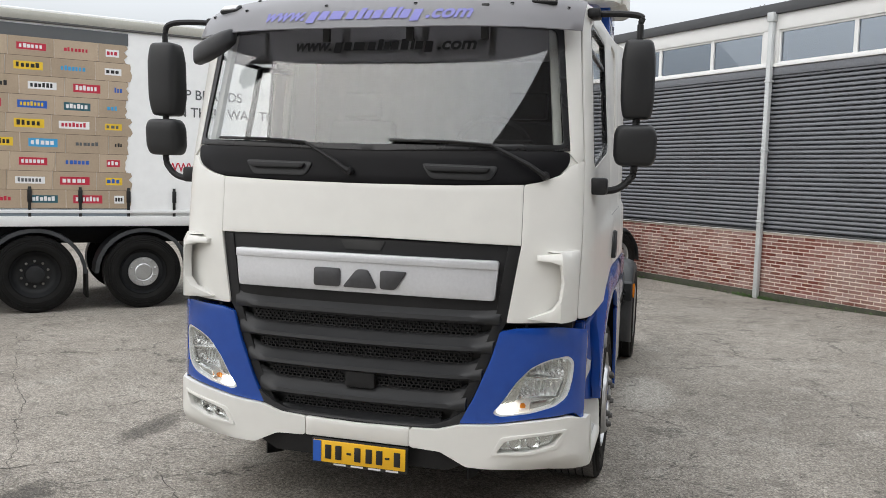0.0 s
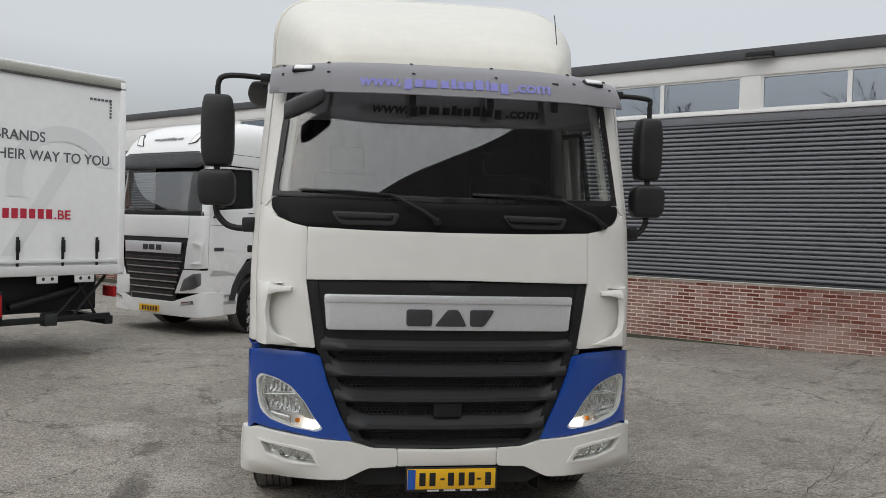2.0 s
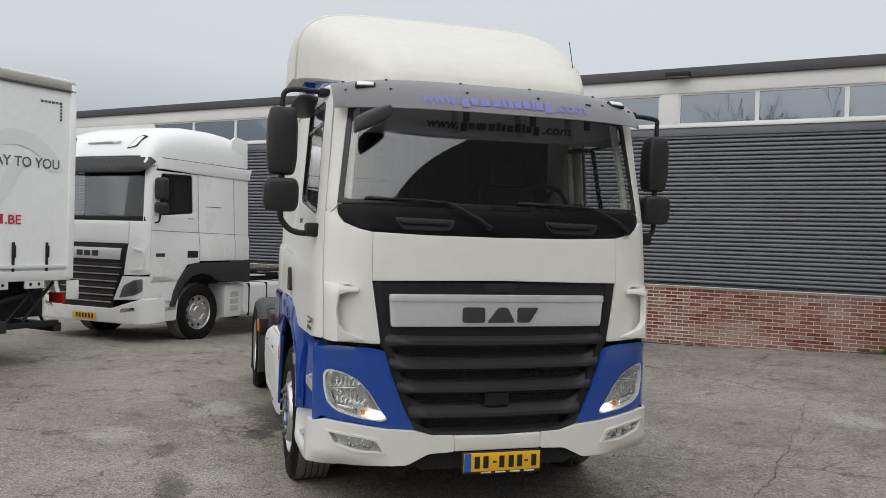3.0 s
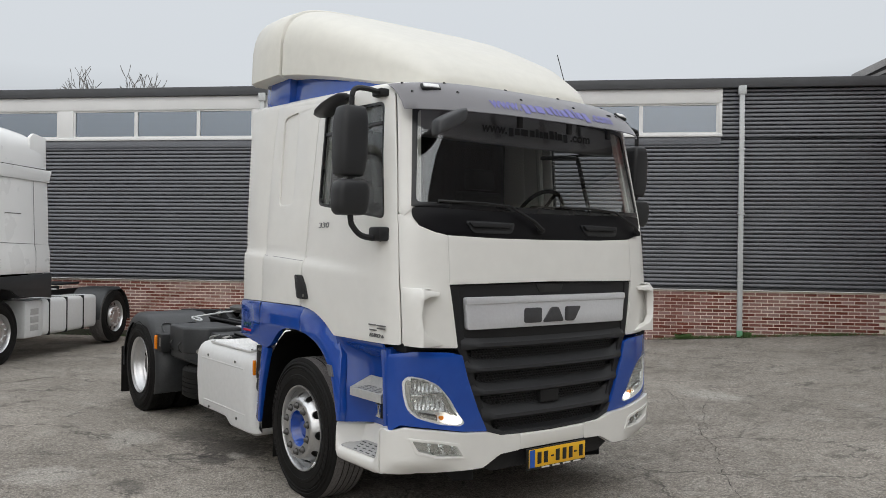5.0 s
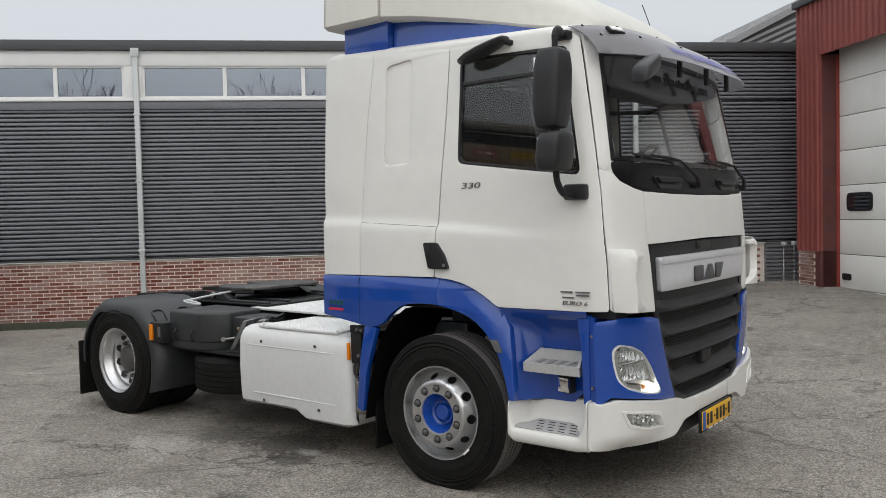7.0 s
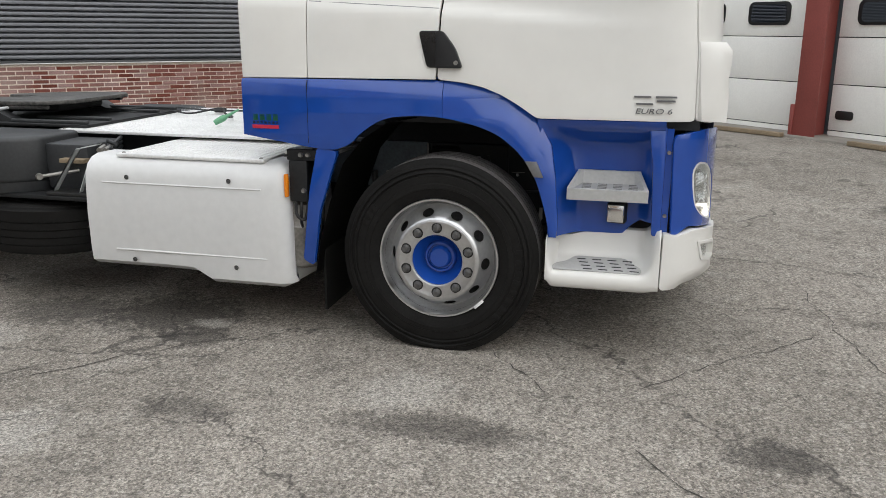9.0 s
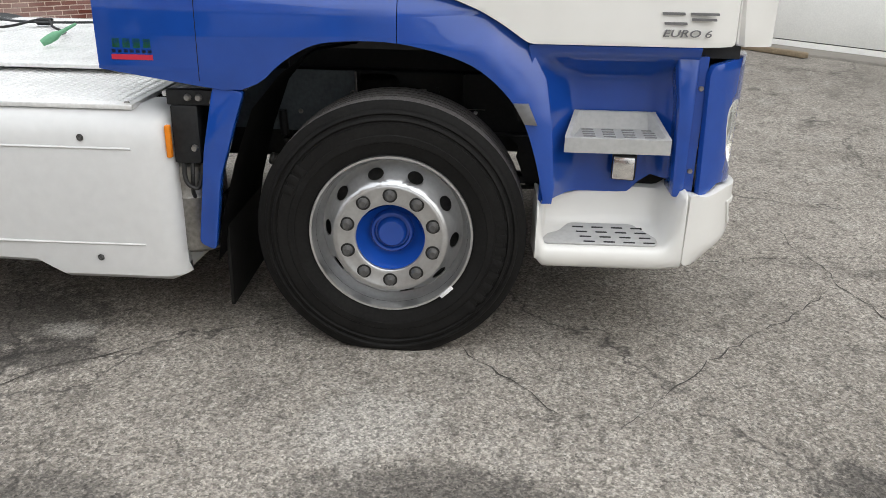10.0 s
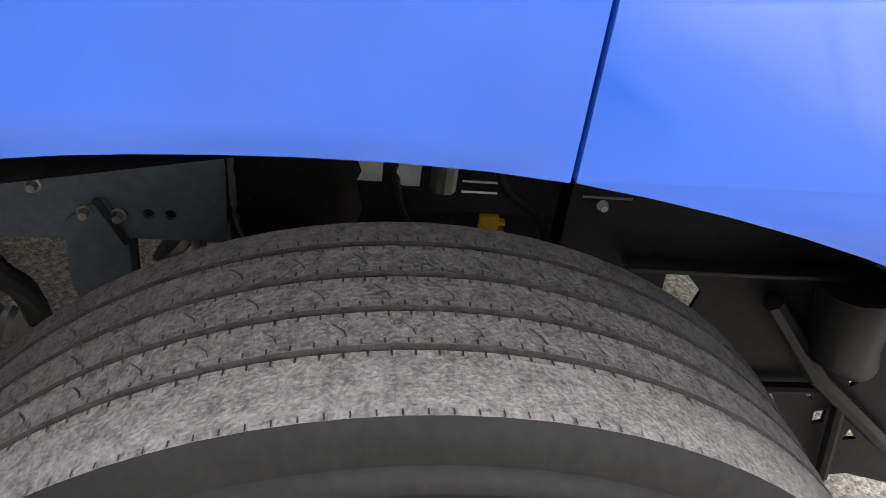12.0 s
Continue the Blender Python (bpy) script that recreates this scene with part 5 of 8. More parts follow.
# bumper middle, number plate
part("bumper_middle", panel([F(-0.30, 0.482), F(-0.30, 0.586), F(0, 0.578), F(0.30, 0.586), F(0.30, 0.482), F(0, 0.482)], thick=0.05, off=0.028, bev=0.010), M_WHITE, truck, "cream white bumper centre")
part("lower_intake", panel([F(-0.60, 0.41), F(-0.46, 0.48), F(0.46, 0.48), F(0.60, 0.41), F(0.50, 0.36), F(-0.50, 0.36)], thick=0.03, off=-0.03, bev=0.005), M_PLASTIC, truck, "black lower intake")
plate = part("number_plate", box(-0.24, 0.29, -0.052, -0.044, 0.352, 0.472, 0.003), M_PLATE, truck, "yellow number plate with black characters")
part("plate_holder", box(-0.25, 0.30, -0.044, -0.025, 0.335, 0.478, 0.004), M_BLACK, plate)
part("country_strip", box(-0.238, -0.192, -0.055, -0.053, 0.354, 0.470), M_EUBLUE, plate)
for i, x in enumerate((-0.16, -0.10, -0.035, 0.01, 0.075, 0.135, 0.185, 0.235)):
    h = 0.012 if i in (2, 6) else 0.078
    part("character_bar", box(x - 0.008, x + (0.018 if i in (2, 6) else 0.028), -0.0555, -0.053, 0.412 - h / 2, 0.412 + h / 2, 0.001), M_BLACK, plate)
for i in range(4):
    part("holder_bar", box(-0.12 + 0.1 * i, -0.05 + 0.1 * i, -0.047, -0.0445, 0.338, 0.348), M_WHITEPRINT, plate)

# grille
grille = part("grille", panel([F(-0.852, 1.574), F(0.852, 1.574), F(0.80, 1.19), F(0.72, 1.0), F(0.64, 0.79), F(0.565, 0.63), F(0.45, 0.59), F(0, 0.577), F(-0.45, 0.59), F(-0.565, 0.63), F(-0.64, 0.79), F(-0.72, 1.0), F(-0.80, 1.19)], thick=0.02, off=-0.075, bev=0), M_BLACK, truck, "black plastic grille with four mesh slots")
part("upper_surround", panel([F(-0.852, 1.574), F(0.852, 1.574), F(0.80, 1.20), F(-0.80, 1.20)], [[F(-0.72, 1.30), F(0.72, 1.30), F(0.74, 1.49), F(-0.74, 1.49)]], thick=0.03, off=-0.022, bev=0.006), M_PLASTIC, grille)
part("camera_recess", panel(soften([F(-0.13, 1.568), F(0.13, 1.568), F(0.10, 1.515), F(-0.10, 1.515)], 0.015), thick=0.02, off=-0.016, bev=0.004), M_BLACK, grille)
part("name_bar", panel(soften([F(-0.75, 1.496), F(0.75, 1.496), F(0.732, 1.288), F(-0.732, 1.288)], 0.02), thick=0.04, off=0.012, bev=0.008), M_SILVER, grille, "silver badge bar")
part("name_bar_ridge", panel([F(-0.745, 1.496), F(0.745, 1.496), F(0.748, 1.450), F(-0.748, 1.450)], thick=0.012, off=0.020, bev=0.007), M_SILVER, grille)
for x0, x1, x2, x3 in ((-0.265, -0.265, -0.112, -0.112), (-0.098, -0.018, 0.045, 0.098), (0.115, 0.115, 0.265, 0.20)):
    part("badge_shape", panel(soften([F(x0, 1.315), F(x1, 1.415), F(x2, 1.415), F(x3, 1.315)], 0.018, 3), thick=0.012, off=0.022, bev=0.001), M_LOGO, grille, "dark grey badge block")
BANDS = [(1.075, 1.158, 0.66), (0.922, 1.010, 0.615), (0.768, 0.857, 0.56), (0.612, 0.690, 0.46)]
blades = [(1.148, 1.262, 0.765), (0.996, 1.090, 0.735), (0.845, 0.938, 0.68), (0.680, 0.784, 0.60), (0.580, 0.626, 0.46)]


for k, (z0, z1, w0) in enumerate(blades):
    zc = (z0 + z1) / 2
    loops = []
    for x in [-w0] + steps(-w0 * 0.99, w0 * 0.99, 0.04) + [w0 * 0.99, w0]:
        e = max(0.0, (abs(x) / w0 - 0.80) / 0.20)
        flare = 1 + (0.42 if 0 < k < 4 else 0.0) * e * e
        lift = (0.020 * e * e if 0 < k < 4 else 0.0) + 0.010 * (x / w0) ** 2
        prof = [(0.52, -0.06), (0.47, -0.036), (0.30, -0.020), (0.02, 0.004), (-0.10, 0.024), (-0.30, 0.028), (-0.44, 0.012), (-0.42, -0.06)]
        loops.append([cab(fx(x), zc + lift + dz * (z1 - z0) * flare, -0.014 + d * (1 - 0.45 * e) * (1 if abs(x) < w0 else 0.2)) for dz, d in prof])
    part("louvre", loft(loops), M_PLASTIC2, grille, smooth=45)
for k, (z0, z1, w) in enumerate(BANDS):
    bits = []
    nx, rows = int(w * 2 / 0.026), 5
    dz = (z1 - z0) / rows
    for r in range(rows + 1):
        z = z0 + r * dz
        bits.append(skin([(fx(-w), z - 0.003), (fx(w), z - 0.003), (fx(w), z + 0.003), (fx(-w), z + 0.003)], [], cab, steps(-w, w, 0.15), [], 0.014, -0.045))
    for r in range(rows):
        for i in range(nx + 1):
            x = -w + i * 0.026 + (0.013 if r % 2 else 0)
            if x < w:
                a = Vector(cab(fx(x), z0 + (r + 0.5) * dz, -0.05))
                bits.append(box(a.x - 0.004, a.x + 0.004, a.y - 0.006, a.y + 0.008, z0 + r * dz, z0 + (r + 1) * dz))
    part("mesh_insert", join(*bits), M_PLASTIC, grille, "black honeycomb mesh", smooth=0)
part("lower_rim", panel([F(-0.60, 0.70), F(-0.50, 0.64), F(-0.42, 0.612), F(0, 0.60), F(0.42, 0.612), F(0.50, 0.64), F(0.60, 0.70), F(0.565, 0.632), F(0.45, 0.592), F(0, 0.578), F(-0.45, 0.592), F(-0.565, 0.632)], thick=0.05, off=0.006, bev=0.008), M_PLASTIC2, grille)
part("tow_cover", panel(rounded(fx(-0.085), fx(0.085), 0.765, 0.86, 0.01, 2), thick=0.05, off=-0.01, bev=0.005), M_PLASTIC, grille)
for sd in (-1, 1):
    part("side_rim", panel((lambda q: q if sd < 0 else flip(q))([F(-0.852, 1.57), F(-0.79, 1.57), F(-0.735, 1.19), F(-0.66, 0.98), F(-0.59, 0.80), F(-0.50, 0.63), F(-0.565, 0.632), F(-0.64, 0.79), F(-0.72, 0.985), F(-0.765, 1.13), F(-0.80, 1.185)]), thick=0.04, off=-0.014, bev=0.006), M_PLASTIC, grille)

# black panel under the windscreen, with grab recesses
cowl = part("cowl", panel(soften([F(-0.86, 1.892), F(-0.95, 1.91), F(-1.04, 1.945), F(-1.085, 1.995), F(-1.09, 2.062), F(0, 2.045), F(1.09, 2.062), F(1.085, 1.995), F(1.04, 1.945), F(0.95, 1.91), F(0.86, 1.892), F(0.4, 1.878), F(0, 1.875), F(-0.4, 1.878)], 0.03, 3), thick=0.03, off=-0.004, bev=0.004), M_COWL, truck, "black panel under the windscreen")
for x in (-0.52, 0.52):
    part("grab_recess", panel(soften([F(x - 0.21, 1.985), F(x + 0.21, 1.978), F(x + 0.17, 1.905), F(x - 0.15, 1.905)], 0.03), thick=0.012, off=0.004, bev=0.005), M_PLASTIC2, cowl)
    part("grab_bar", panel(soften([F(x - 0.19, 1.975), F(x + 0.17, 1.97), F(x + 0.15, 1.945), F(x - 0.16, 1.945)], 0.012), thick=0.02, off=0.026, bev=0.008), M_PLASTIC, cowl)
ws = [F(-1.10, 2.066), F(0, 2.049), F(1.10, 2.066), F(1.06, 2.72), F(0.5, 2.75), F(0, 2.757), F(-0.5, 2.75), F(-1.06, 2.72)]
wsi = [F(-1.06, 2.095), F(0, 2.082), F(1.06, 2.095), F(1.02, 2.69), F(0.5, 2.72), F(0, 2.727), F(-0.5, 2.72), F(-1.02, 2.69)]
screen = part("windscreen", panel(soften(ws, 0.02, 2), thick=0.006, off=-0.012, bev=0), M_GLASS, truck, "large curved windscreen")
screen.visible_shadow = False
part("screen_border", panel(soften(ws, 0.02, 2), [soften(wsi, 0.03, 2)], thick=0.012, off=-0.004, bev=0.002), M_FRIT, screen)
address_print(-0.52, 0.575, lambda x, h: cab(fx(x), 2.592 + 0.047 * h, -0.0095), M_BLACK, screen)
for xp, sg in ((-0.12, 1), (0.93, 1)):
    w = part("wiper", tube([cab(fx(xp + 0.03), 1.935, 0.03), cab(fx(xp - 0.05), 1.99, 0.045), cab(fx(xp - 0.24), 2.085, 0.03)], (0.014, 0.012, 0.007), 8), M_PLASTIC, truck, "black wiper parked on the screen")
    part("blade", tube([cab(fx(xp - 0.80), 2.105, 0.012), cab(fx(xp - 0.5), 2.098, 0.018), cab(fx(xp - 0.24), 2.085, 0.018)], 0.009, 6), M_BLACK, w)
    part("link", tube([cab(fx(xp - 0.62), 2.105, 0.02), cab(fx(xp - 0.44), 2.10, 0.032), cab(fx(xp - 0.24), 2.087, 0.028)], 0.006, 6), M_PLASTIC, w)
    part("pivot", lathe([(0, 0.02), (0.02, 0.016), (0.024, -0.03)], 16), M_PLASTIC, w).matrix_local = Matrix.Translation(cab(fx(xp + 0.03), 1.935, 0.02)) @ pose(0, 0, 0, 0, 0, -90)

# roof, header and back of the cab
rl = []
for y in [0.245, 0.26, 0.29, 0.33, 0.38, 0.45, 0.55, 0.66] + steps(0.66, 2.28, 0.2) + [2.28, 2.345, 2.37]:
    zt = 2.815 + 0.044 * (y - 0.25) - (0.03 if y < 0.23 else 0) - (0.05 if y > 2.36 else 0.012 if y > 2.33 else 0)
    hw = float(np.interp(y - 0.225, _by, _bx)) * float(np.interp(zt, *KZ))
    rl.append([(hw * math.copysign(abs(math.cos(a)) ** 0.35, math.cos(a)), y, zt + 0.085 * math.sin(a) ** 0.7) for a in np.linspace(0, math.pi, 25)] + [(-hw, y, zt - 0.03), (hw, y, zt - 0.03)])
part("roof", loft(rl), M_WHITE, truck, "cream white cab roof")
part("header", panel([F(-1.0, 2.725), F(-0.5, 2.755), F(0, 2.762), F(0.5, 2.755), F(1.0, 2.725), F(0.99, 2.84), F(-0.99, 2.84)], thick=0.03, off=-0.01, bev=0.003), M_WHITE, truck)
part("back_wall", prism([(-1.19, 1.12), (1.19, 1.12), (1.19, 1.7), (1.115, 2.88), (-1.115, 2.88), (-1.19, 1.7)], "y", 2.32, 2.355, 0.01), M_WHITE, truck, "white cab back wall")
part("floor", box(-1.12, 1.12, 0.12, 2.3, 1.16, 1.24), M_CHASSIS, truck)

# sun visor with lamps and studs
def on_visor(x, f, lift=0.004):
    """The visor's outer face: f runs from its front lower edge back up to the roof."""
    q = min(1.0, abs(x) / 1.10)
    a = Vector((x, -0.085 + 0.295 * q ** 4, 2.668 + 0.012 * q ** 6))
    c = Vector((x, 0.235 + 0.17 * q ** 4, 2.900 - 0.040 * q ** 4))
    b = (a + c) / 2 + Vector((0, -0.035, 0.040))
    p = (1 - f) ** 2 * a + 2 * f * (1 - f) * b + f * f * c
    return p + Vector((0, -lift * 0.7, lift * 0.7))


vl = []
for i in range(45):
    q = -1 + 2 * i / 44
    x = 1.10 * math.copysign(1 - (1 - abs(q)) ** 1.35, q) if q else 0.0
    fs = (0.0, 0.2, 0.4, 0.6, 0.8, 1.0)
    vl.append([on_visor(x, f, 0) for f in fs] + [on_visor(x * 0.996, f, -0.006) for f in reversed(fs)])
visor = part("sun_visor", loft(vl), M_VISOR, truck, "smoked grey sun visor with blue lettering", smooth=60)
address_print(-0.58, 0.565, lambda x, h: on_visor(x, 0.15 + 0.21 * h), M_VISBLUE, visor)
for x in (-0.90, 0.90):
    p = on_visor(x, 0.66, 0.006)
    lp = part("marker_lamp", box(-0.066, 0.066, -0.012, 0.012, -0.028, 0.028, 0.008), M_CHASSIS, visor, "clear marker lamp")
    lp.matrix_local = Matrix.Translation(p) @ pose(0, 0, 0, -48, 0, 14 if x > 0 else -14)
    g = part("lens", box(-0.054, 0.054, -0.007, 0.007, -0.019, 0.019, 0.005), M_WHITEPRINT, lp)
    g.location = (0, -0.012, 0)
stud = finish(lathe([(0, 0.009), (0.007, 0.008), (0.011, 0.0)], 10), M_CHASSIS)
for x in (-1.02, -0.75, -0.25, 0.25, 0.75, 1.02):
    for f in (0.52, 0.97):
        s_ = new("stud", stud)
        s_.parent = visor
        s_.matrix_local = Matrix.Translation(on_visor(x, f)) @ pose(0, 0, 0, 0, 50, 90)
for x in (-0.25, 0.22, 0.62):
    part("hook", box(x - 0.02, x + 0.02, 0.06, 0.085, 2.62, 2.80, 0.005), M_BLACK, visor)

# roof fairing
FY = (0.42, 0.5, 0.8, 1.2, 1.55, 1.80)
FZ = (3.0, 3.09, 3.29, 3.47, 3.62, 3.70)
FW = (0.74, 0.80, 0.93, 1.06, 1.14, 1.17)
FB = (2.91, 2.92, 2.96, 3.04, 3.10, 3.13)


def hoop(y, hw, zb, zt, e=0.30):
    lp = []
    for a in np.linspace(0, math.pi, 29):
        c, s_ = math.cos(a), math.sin(a)
        lp.append((hw * math.copysign(abs(c) ** e, c) * (1 - 0.06 * s_), y, zb + (zt - zb) * s_ ** 0.40))
    return lp + [(-hw * 0.97, y, zb - 0.02), (hw * 0.97, y, zb - 0.02)]


floops = []
for y in [0.40, 0.42] + steps(0.42, 1.80, 0.08) + [1.80]:
    zt, hw, zb = (float(np.interp(y, FY, v)) for v in (FZ, FW, FB))
    if y < 0.41:
        zt, hw = 2.96, 0.70
    floops.append(hoop(y, hw, zb, zt))
fairing = part("roof_fairing", loft(floops), M_AGED, truck, "tall cream white roof fairing", smooth=50)
cl = []
for y, g in ((1.815, 0.0), (1.83, 0.012), (2.05, 0.022), (2.28, 0.02), (2.33, 0.0), (2.345, -0.03)):
    cl.append(hoop(y, 1.185 + g, 3.135 - g * 0.3, 3.705 + g + 0.02 * (y - 1.8)))
part("fairing_collar", loft(cl), M_AGED, fairing, "cream white fairing side collar", smooth=50)
wl_ = []
for y in (0.62, 1.0, 1.5, 1.79):
    hw, zb = float(np.interp(y, FY, FW)), float(np.interp(y, FY, FB))
    hw = min(hw, 1.06)
    wl_.append([(-hw + 0.03, y, zb + 0.05), (hw - 0.03, y, zb + 0.05), (hw + 0.0, y, 2.84), (-hw - 0.0, y, 2.84)])
part("fairing_base", loft(wl_), M_BLUE, fairing, "blue filler under the fairing")
part("fairing_base_rear", prism([(-1.10, 2.86), (1.10, 2.86), (1.10, 3.16), (-1.10, 3.16)], "y", 1.80, 2.22, 0.02), M_BLUE, fairing)
antenna = part("antenna", tube([(0.80, 0.62, 2.90), (0.80, 0.70, 3.15), (0.80, 0.79, 3.40)], 0.0035, 6), M_BLACK, truck, "thin whip antenna")
part("antenna_foot", lathe([(0, 0.03), (0.014, 0.02), (0.022, -0.03)], 12), M_BLACK, antenna).matrix_local = pose(0.80, 0.62, 2.905, 0, -90, 0)

# mirrors
for sd, dy in ((-1, 0.0), (1, 0.12)):
    X = sd * (1.41 if sd < 0 else 1.375)

    def shell(zc, h, w, d, yc, tip):
        lp = []
        for i in range(9):
            q = -1 + 2 * i / 8
            k = max((1 - abs(q) ** 5) ** 0.3, 0.80)
            lp.append([(X + 0.5 * w * k * math.copysign(abs(math.cos(a)) ** 0.38, math.cos(a)), yc + 0.5 * d * k * math.copysign(abs(math.sin(a)) ** 0.5, math.sin(a)) + tip * q, zc + 0.5 * h * q) for a in np.linspace(0, 2 * math.pi, 25)[:-1]])
        b = loft(lp)
        return rebevel(b, 0.02, 50, 3)
    mir = part("main_mirror", shell(2.455, 0.43 if sd < 0 else 0.41, 0.195 if sd < 0 else 0.175, 0.17, 0.335 + dy, -0.01), M_PLASTIC2, truck, "tall black wing mirror", smooth=60)
    part("mirror_glass", box(X - 0.052, X + 0.052, 0.395 + dy, 0.423 + dy, 2.28, 2.63, 0.004), M_CHROME, mir)
    mir2 = part("wide_mirror", shell(2.11, 0.215, 0.225, 0.15, 0.325 + dy, -0.01), M_PLASTIC2, truck, "black wide-angle mirror", smooth=60)
    part("mirror_glass", box(X - 0.062, X + 0.062, 0.375 + dy, 0.4025 + dy, 2.03, 2.19, 0.004), M_CHROME, mir2)
    part("mirror_arm", tube(arc([(sd * 1.12, 0.42, 2.80), (sd * 1.27, 0.36 + dy * 0.6, 2.80), (sd * 1.375, 0.32 + dy, 2.785), (X, 0.315 + dy, 2.74), (X, 0.315 + dy, 2.62)], 5), 0.017, 8), M_PLASTIC, truck)
    part("mirror_arm", tube(arc([(X, 0.32 + dy, 2.30), (X, 0.32 + dy, 2.15), (X, 0.32 + dy, 1.99), (X - sd * 0.02, 0.32 + dy, 1.93), (X - sd * 0.09, 0.32 + dy * 0.8, 1.875), (sd * 1.17, 0.315 + dy * 0.2, 1.86)], 5), 0.019, 8), M_PLASTIC, truck)
    part("arm_bracket", box(min(sd * 1.165, sd * 1.25), max(sd * 1.165, sd * 1.25), 0.245, 0.375, 1.845, 1.935, 0.016), M_PLASTIC, truck)
    part("arm_bracket", box(min(sd * 1.10, sd * 1.17), max(sd * 1.10, sd * 1.17), 0.37, 0.48, 2.775, 2.825, 0.012), M_PLASTIC, truck)
ramp = part("ramp_mirror", loft([[(-1.15 - 0.095 * k * math.cos(a) - 0.05, 0.94 + 0.175 * q, 2.778 - 0.055 * q + 0.028 * k * math.sin(a)) for a in np.linspace(0, 2 * math.pi, 17)[:-1]] for q, k in ((-1, 0.25), (-0.9, 0.6), (-0.5, 0.85), (0, 1), (0.5, 0.95), (0.85, 0.7), (1, 0.3))]), M_MIRRORGREY, truck, "dark kerb mirror above the door", smooth=60)
part("ramp_arm", tube([(-1.10, 0.78, 2.81), (-1.18, 0.80, 2.82)], 0.02, 8), M_PLASTIC, ramp)
pw_ = lambda v, e: math.copysign(abs(v) ** e, v)
kerb = part("front_mirror", rebevel(loft([[(-0.885 + 0.115 * q, 0.01 + 0.055 * k * pw_(math.cos(a), 0.5), 2.60 + 0.055 * q + 0.055 * k * pw_(math.sin(a), 0.5)) for a in np.linspace(0, 2 * math.pi, 25)[:-1]] for q, k in ((-1, 0.72), (-0.94, 0.9), (-0.5, 1.0), (0, 1), (0.5, 0.92), (0.92, 0.7), (1, 0.5))]), 0.012, 50, 2), M_MIRRORGREY, truck, "grey front-view mirror before the screen", smooth=60)
part("mirror_stay", tube([(-0.80, 0.03, 2.64), (-0.76, 0.10, 2.72), (-0.72, 0.20, 2.80)], 0.014, 8), M_PLASTIC, kerb)

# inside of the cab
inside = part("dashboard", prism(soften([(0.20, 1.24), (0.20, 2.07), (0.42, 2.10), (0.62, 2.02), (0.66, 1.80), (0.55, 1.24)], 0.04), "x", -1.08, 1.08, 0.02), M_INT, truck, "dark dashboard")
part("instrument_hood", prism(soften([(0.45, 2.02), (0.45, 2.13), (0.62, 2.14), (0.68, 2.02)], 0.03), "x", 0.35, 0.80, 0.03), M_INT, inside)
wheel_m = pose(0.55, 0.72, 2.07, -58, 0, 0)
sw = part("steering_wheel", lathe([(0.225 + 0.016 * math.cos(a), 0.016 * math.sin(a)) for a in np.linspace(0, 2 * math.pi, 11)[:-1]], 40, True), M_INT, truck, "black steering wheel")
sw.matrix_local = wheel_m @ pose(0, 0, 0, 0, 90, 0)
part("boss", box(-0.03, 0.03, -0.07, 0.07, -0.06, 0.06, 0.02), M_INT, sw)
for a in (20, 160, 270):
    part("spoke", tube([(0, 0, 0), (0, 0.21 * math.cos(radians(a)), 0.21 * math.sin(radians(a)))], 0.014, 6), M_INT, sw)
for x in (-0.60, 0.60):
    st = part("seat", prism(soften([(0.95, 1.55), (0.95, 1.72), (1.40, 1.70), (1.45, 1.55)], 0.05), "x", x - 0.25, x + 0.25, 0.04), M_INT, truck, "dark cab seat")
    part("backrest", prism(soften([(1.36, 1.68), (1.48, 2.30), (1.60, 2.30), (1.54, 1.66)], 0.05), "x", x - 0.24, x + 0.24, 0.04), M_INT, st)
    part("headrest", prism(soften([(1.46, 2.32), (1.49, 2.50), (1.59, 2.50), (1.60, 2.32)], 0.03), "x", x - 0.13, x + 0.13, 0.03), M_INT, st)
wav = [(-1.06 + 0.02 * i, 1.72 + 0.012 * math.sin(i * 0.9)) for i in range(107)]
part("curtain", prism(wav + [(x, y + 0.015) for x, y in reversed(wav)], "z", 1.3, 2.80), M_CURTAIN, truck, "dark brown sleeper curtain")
part("roof_lining", box(-1.06, 1.06, 0.30, 2.2, 2.775, 2.80), M_LINER, truck)
part("upper_shelf", prism(soften([(0.36, 2.55), (0.32, 2.77), (0.75, 2.77), (0.75, 2.60)], 0.03), "x", -1.0, 1.0, 0.01), M_SHELF, truck, "grey overhead locker")
for sd in (-1, 1):
    lining = [F(-1.062, 2.07), F(-1.018, 2.07), F(-0.985, 2.72), F(-1.03, 2.72)]
    part("pillar_lining", panel(lining if sd < 0 else flip(lining), thick=0.03, off=-0.045, bev=0.008), M_LINER, truck, "pale grey pillar lining")
    part("pillar_trim", tube(arc([(sd * 1.10, 1.26, 1.4), (sd * 1.08, 1.25, 2.1), (sd * 1.02, 1.24, 2.76)], 4), 0.028, 8), M_LINER, truck)
    part("door_trim", box(min(sd * 1.10, sd * 1.15), max(sd * 1.10, sd * 1.15), 0.25, 1.25, 1.3, 1.97, 0.02), M_INT, truck)
    part("grab_handle", tube(arc([(sd * 1.03, 0.62, 2.10), (sd * 1.02, 0.68, 2.30), (sd * 1.01, 0.74, 2.52), (sd * 1.01, 0.80, 2.57), (sd * 1.01, 1.18, 2.60)], 5), 0.018, 8), M_PLASTIC, truck)

